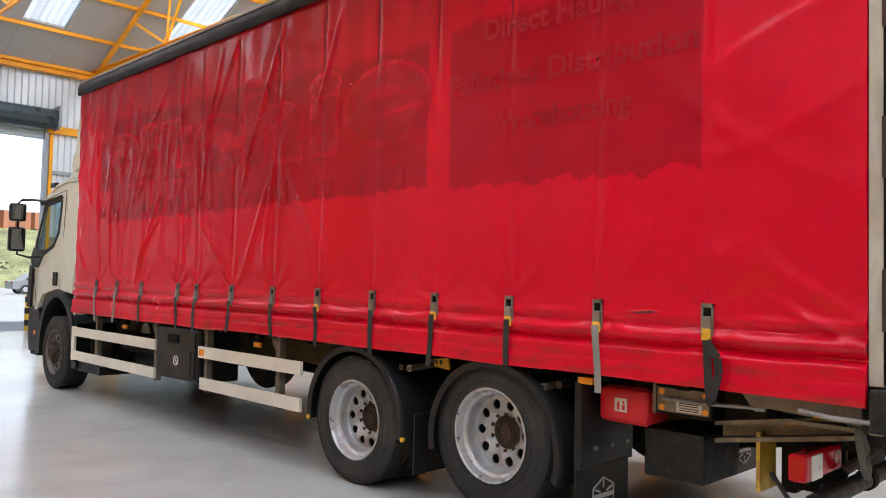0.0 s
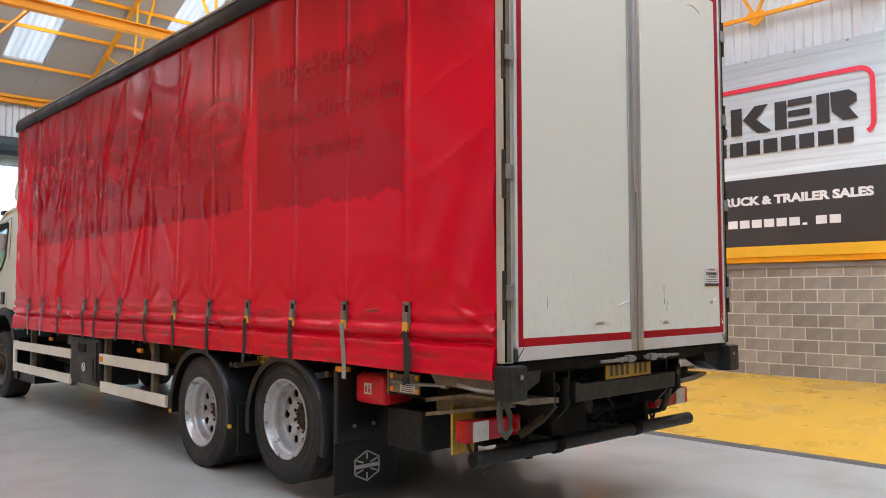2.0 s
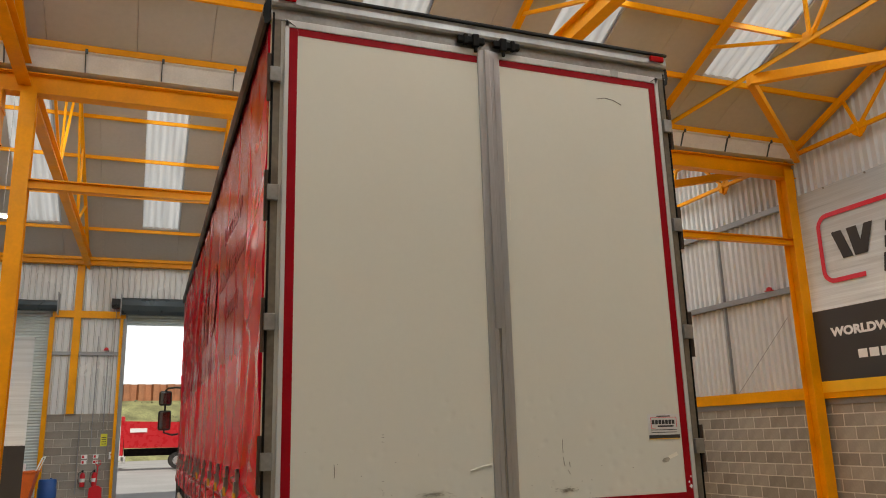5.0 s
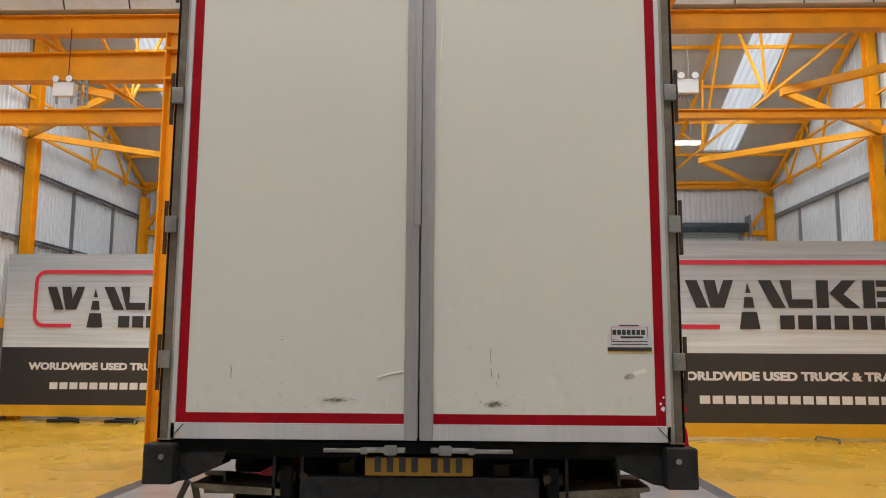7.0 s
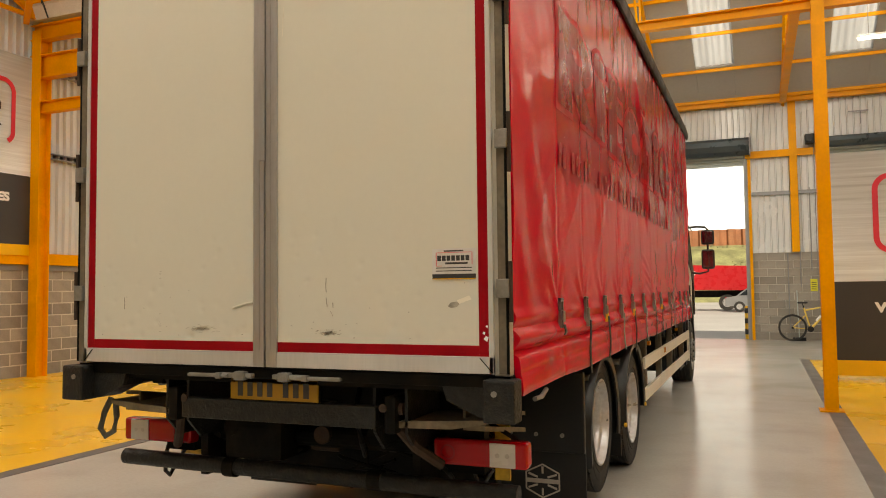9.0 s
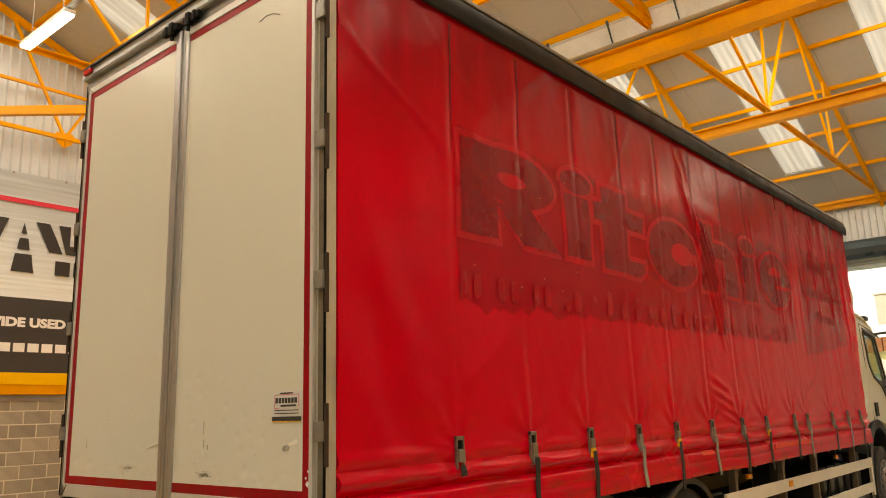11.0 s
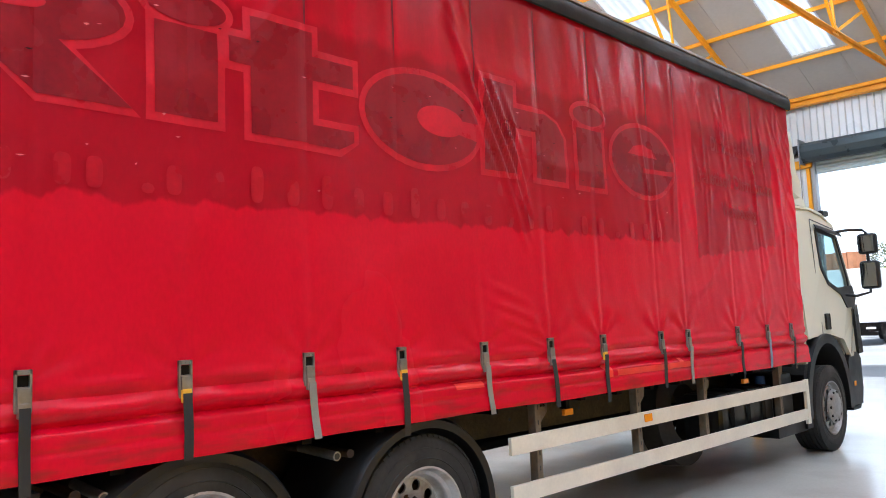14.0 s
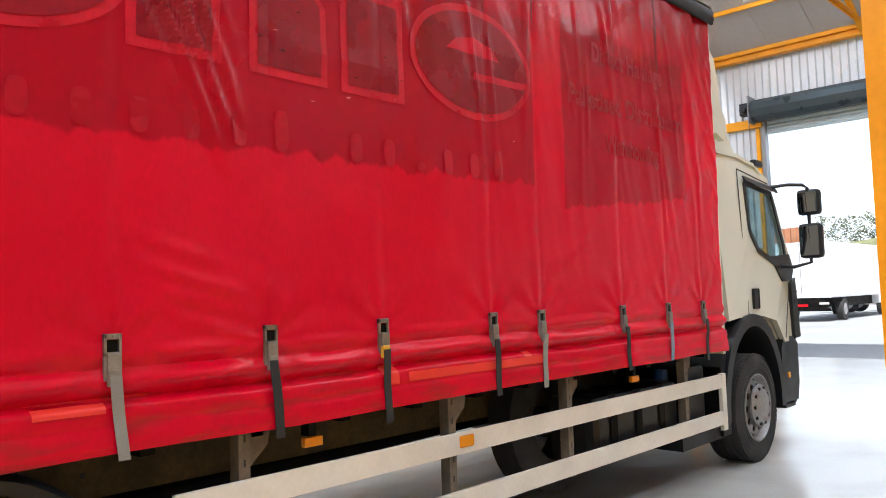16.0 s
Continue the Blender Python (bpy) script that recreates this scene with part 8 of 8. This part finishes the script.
for k in range(3600):
    x = random.uniform(-24.5, -16.5)
    top = 9.3 + 1.0 * noise.noise((x * 0.9, 4, 0)) - 0.06 * (x + 22)
    y, z = random.uniform(95.2, 98), random.uniform(6.4, top)
    if noise.noise((x * 0.8, y, z * 0.9)) < -0.15:
        continue
    s = random.uniform(0.08, 0.2)
    m = Euler((random.uniform(-1, 1), random.uniform(-1, 1), random.uniform(0, 6))).to_matrix()
    bm.faces.new([bm.verts.new(Vector((x, y, z)) + m @ Vector(p) * s) for p in ((-1, 0, 0), (0.2, -0.5, 0.2), (1, 0, 0), (0, 0.6, 0.3))])
tagged(part("thicket", bm, "leaf"), "pale sunlit thicket on top of the bank", "bushes", kind="stuff")
bm = bmesh.new()
random.seed(21)
for k in range(9000):
    x, t = random.uniform(-60, 45), random.random()
    y, z = 82 + t * 11, 0.9 + t * 5.2
    s = random.uniform(0.1, 0.26) * (1.4 if noise.noise((x * 0.15, t * 3, 2)) > 0.1 else 0.5)
    m = Euler((random.uniform(-1, 1), random.uniform(-1, 1), random.uniform(0, 6))).to_matrix()
    c = Vector((x, y, z + random.random() * s))
    v = [bm.verts.new(c + m @ Vector(p) * s) for p in ((-1, 0, 0), (0.2, -0.5, 0.2), (1, 0, 0), (0, 0.6, 0.3))]
    bm.faces.new(v)
tagged(part("shrubs", bm, "leaf"), "low green shrubs covering the bank", "shrubs", kind="stuff")


def road_wheel(parent, x, y, r, axis):
    a, b = ((x, y - 0.14, r), (x, y + 0.14, r)) if axis == "y" else ((x - 0.14, y, r), (x + 0.14, y, r))
    w = part("wheel", tube(a, b, r, n=24), "rubber", parent)
    d = Vector(b) - Vector(a)
    part("rim", tube(Vector(a) - d * 0.02, Vector(b) + d * 0.02, r * 0.55, n=18), "rim", w)


def tipper(x, y):
    root = thing("tipper_trailer", (x, y, 0), "red tipper trailer parked in the yard", "trailer")
    part("body", bevelled(prism([(x, 1.35), (x - 0.1, 3.0), (x + 9.6, 2.7), (x + 9.4, 1.25)], y, y + 2.4, "y"), 0.05), "truck_red", root)
    for k in range(7):
        part("rib", box(x + 0.8 + k * 1.25, x + 0.9 + k * 1.25, y - 0.05, y, 1.35, 2.75), "truck_red", root)
    part("headboard", box(x - 0.25, x - 0.05, y, y + 2.4, 0.9, 3.3, 0.04), "truck_red", root)
    part("chassis", box(x, x + 9.2, y + 0.5, y + 1.9, 0.85, 1.3), "chassis", root)
    for k in range(4):
        for yy in (y + 0.14, y + 2.2):
            road_wheel(root, x + 3.2 + k * 1.3, yy, 0.52, "y")
    part("rail", box(x + 4.5, x + 8.6, y - 0.02, y + 0.02, 2.95, 3.05), "yellow_tab", root)
    part("mark", box(x + 0.3, x + 1.3, y - 0.06, y - 0.051, 2.3, 2.55), "print_white", root)


def tractor(x, y, paint, label):
    root = thing("tractor_unit", (x, y, 0), label, "tractor unit", "yard lorries")
    part("cab", bevelled(prism([(x, 0.9), (x, 3.5), (x + 1.5, 3.5), (x + 1.95, 2.4), (x + 2.1, 0.5), (x + 1.6, 0.5), (x + 1.4, 0.9)], y, y + 2.4, "y"), 0.08), paint, root)
    part("side_window", prism([(x + 0.9, 2.0), (x + 0.9, 2.75), (x + 1.5, 2.75), (x + 1.75, 2.0)], y - 0.01, y, "y"), "dark_glass", root)
    part("chassis", box(x - 4.2, x + 0.6, y + 0.7, y + 1.7, 0.7, 1.0), "chassis", root)
    part("tank", box(x - 1.6, x - 0.3, y + 0.02, y + 0.5, 0.45, 1.0, 0.06), "alu_pale", root)
    for xx in (x + 1.2, x - 2.4):
        for yy in (y + 0.16, y + 2.24):
            road_wheel(root, xx, yy, 0.5, "y")
    part("spoiler", bevelled(prism([(x, 3.5), (x, 4.0), (x + 1.1, 3.5)], y + 0.15, y + 2.25, "y"), 0.04), paint, root)
    part("bumper", box(x + 1.9, x + 2.2, y, y + 2.4, 0.35, 0.8, 0.05), paint, root)


def box_lorry(x, y, label):
    root = thing("box_lorry", (x, y, 0), label, "lorry", "yard lorries")
    part("body", box(x - 1.25, x + 1.25, y, y + 8, 1.05, 3.6, 0.04), "truck_white", root)
    part("cab", box(x - 1.2, x + 1.2, y + 8.2, y + 10, 0.6, 2.9, 0.12), "truck_white", root)
    part("chassis", box(x - 0.8, x + 0.8, y, y + 9.5, 0.6, 1.04), "chassis", root)
    part("bumper", box(x - 1.2, x + 1.2, y - 0.05, y + 0.1, 0.45, 0.62), "chassis", root)
    for e in (-1, 1):
        part("tail_lamp", box(*sorted((x + e * 0.75, x + e * 1.15)), y - 0.07, y, 0.75, 0.85), "lamp_white", root)
        for yy in (y + 2.0, y + 8.8):
            road_wheel(root, x + e * 1.1, yy, 0.5, "x")
    part("plate", box(x - 0.26, x + 0.26, y - 0.06, y - 0.05, 0.66, 0.78), "lamp_red", root)
    part("door_gap", box(x - 0.01, x + 0.01, y - 0.012, y, 1.1, 3.55), "seal", root)


tipper(-2.9, 50.0)
tractor(-7.1, 51.5, "truck_white", "dusty white tractor unit in the yard")
tractor(-5.1, 54.3, "truck_white", "white tractor unit beside the tipper in the yard")
box_lorry(-8.2, 40.0, "white box lorry parked in the yard")


def hatchback(x, y, paint, label):
    root = thing("parked_car", (x, y, 0), label, "car", "parked cars")
    o = [(x - 2.1, 0.35), (x - 2.1, 0.85), (x - 1.5, 0.95), (x - 0.9, 1.42), (x + 0.6, 1.45), (x + 1.3, 0.98), (x + 2.1, 0.82), (x + 2.1, 0.35)]
    part("body", bevelled(prism(o, y - 0.87, y + 0.87, "y"), 0.08, 3), paint, root, "", True)
    for e in (-1, 1):
        part("side_window", prism([(x - 1.3, 1.0), (x - 0.85, 1.36), (x + 0.55, 1.38), (x + 1.05, 1.0)], *sorted((y + e * 0.87, y + e * 0.876)), "y"), "dark_glass", root)
        for xx in (x - 1.3, x + 1.3):
            road_wheel(root, xx, y + e * 0.78, 0.32, "y")
    for e in (-0.6, 0.6):
        part("tail_lamp", box(x - 2.12, x - 2.08, y + e - 0.15, y + e + 0.15, 0.75, 0.88), "lamp_red", root)


hatchback(2.4, 48.0, "steel_grey", "grey hatchback parked in the yard")
hatchback(8.5, 57.0, "truck_white", "white hatchback parked in the yard")
hatchback(14.0, 58.0, "steel_grey", "grey hatchback parked in the yard")
pt = thing("billboard", (-16, 118, 6.6), "white billboard with a grey panel on posts beyond the bank", "billboard")
part("board", box(-20.5, -11.5, 118, 118.4, 11.7, 15.8, 0.05), "truck_white", pt)
part("grey_panel", box(-16.3, -12.7, 117.8, 118.0, 12.3, 15.6, 0.05), "steel_grey", pt, "plain grey panel")
part("frame_rail", box(-20.7, -11.3, 117.9, 118.5, 15.8, 15.95), "alu_pale", pt)
for x in (-19.4, -12.2):
    part("post", box(x - 0.15, x + 0.15, 118.1, 118.4, 6.6, 11.7), "steel_grey", pt)
for z in (12.3, 13.2, 14.1, 15.0):
    part("rung", box(-11.5, -10.7, 118.1, 118.25, z, z + 0.12), "alu_pale", pt)


# ---------- block courses of the dwarf walls and piers ----------
def block_mesh(name, sx, sy, sz):
    bm = box(-sx / 2, sx / 2, -sy / 2, sy / 2, -sz / 2, sz / 2)
    bmesh.ops.bevel(bm, geom=bm.edges[:], offset=0.006, segments=1, affect="EDGES")
    me = bpy.data.meshes.new(name)
    bm.to_mesh(me)
    bm.free()
    me.materials.append(M["block"])
    return me


BL, BH, JOINT = 0.45, 0.226, 0.014
side_full = block_mesh("block", 0.05, BL - JOINT, BH - JOINT)
end_full = block_mesh("block", BL - JOINT, 0.05, BH - JOINT)
random.seed(8)


def lay_side(wall, x, face, y0, y1, near0, near1, courses):
    """Courses along y; those of the stretch near0..near1 are pieces of their own, the rest one mesh."""
    rest = bmesh.new()
    parent = bpy.data.objects[wall]
    for c in range(courses):
        y = y0 - (BL / 2 if c % 2 else 0)
        while y < y1:
            cy, cz = y + BL / 2, c * BH + BH / 2
            o = x + face * (-0.017 + random.uniform(-0.002, 0.002))
            if near0 <= cy <= near1:
                ob = new("block", side_full)
                ob.location = (o, cy, cz)
                ob.parent = parent
            else:
                hexa(rest, [(o + a * 0.025, cy + b * (BL / 2 - 0.006), cz + d * (BH / 2 - 0.006)) for d in (-1, 1) for a, b in ((-1, -1), (1, -1), (1, 1), (-1, 1))])
            y += BL
    tagged(part("far_blocks", rest, "block", parent), kind="stuff")


lay_side("wall_right", XR, -1, YB + 0.3, YF - 0.5, 0.6, 13.6, 9)
lay_side("wall_left", XL, 1, YB + 0.3, YF - 0.5, 0.6, 13.6, 9)
for wall, a, b in (("wall_far_6", -4.37, JL - 0.06), ("wall_far_7", JR + 0.06, 3.92)):
    parent = bpy.data.objects[wall]
    for c in range(11):
        x = a - (BL / 2 if c % 2 else 0)
        while x < b - 0.05:
            x0, x1 = max(x, a), min(x + BL, b)
            if x1 - x0 > 0.08:
                ob = new("block", end_full)
                ob.location = ((x0 + x1) / 2, YF - 0.017 + random.uniform(-0.002, 0.002) + 0.034, c * BH + BH / 2)
                ob.scale = ((x1 - x0 - JOINT) / (BL - JOINT), 1, 1)
                ob.parent = parent
            x += BL
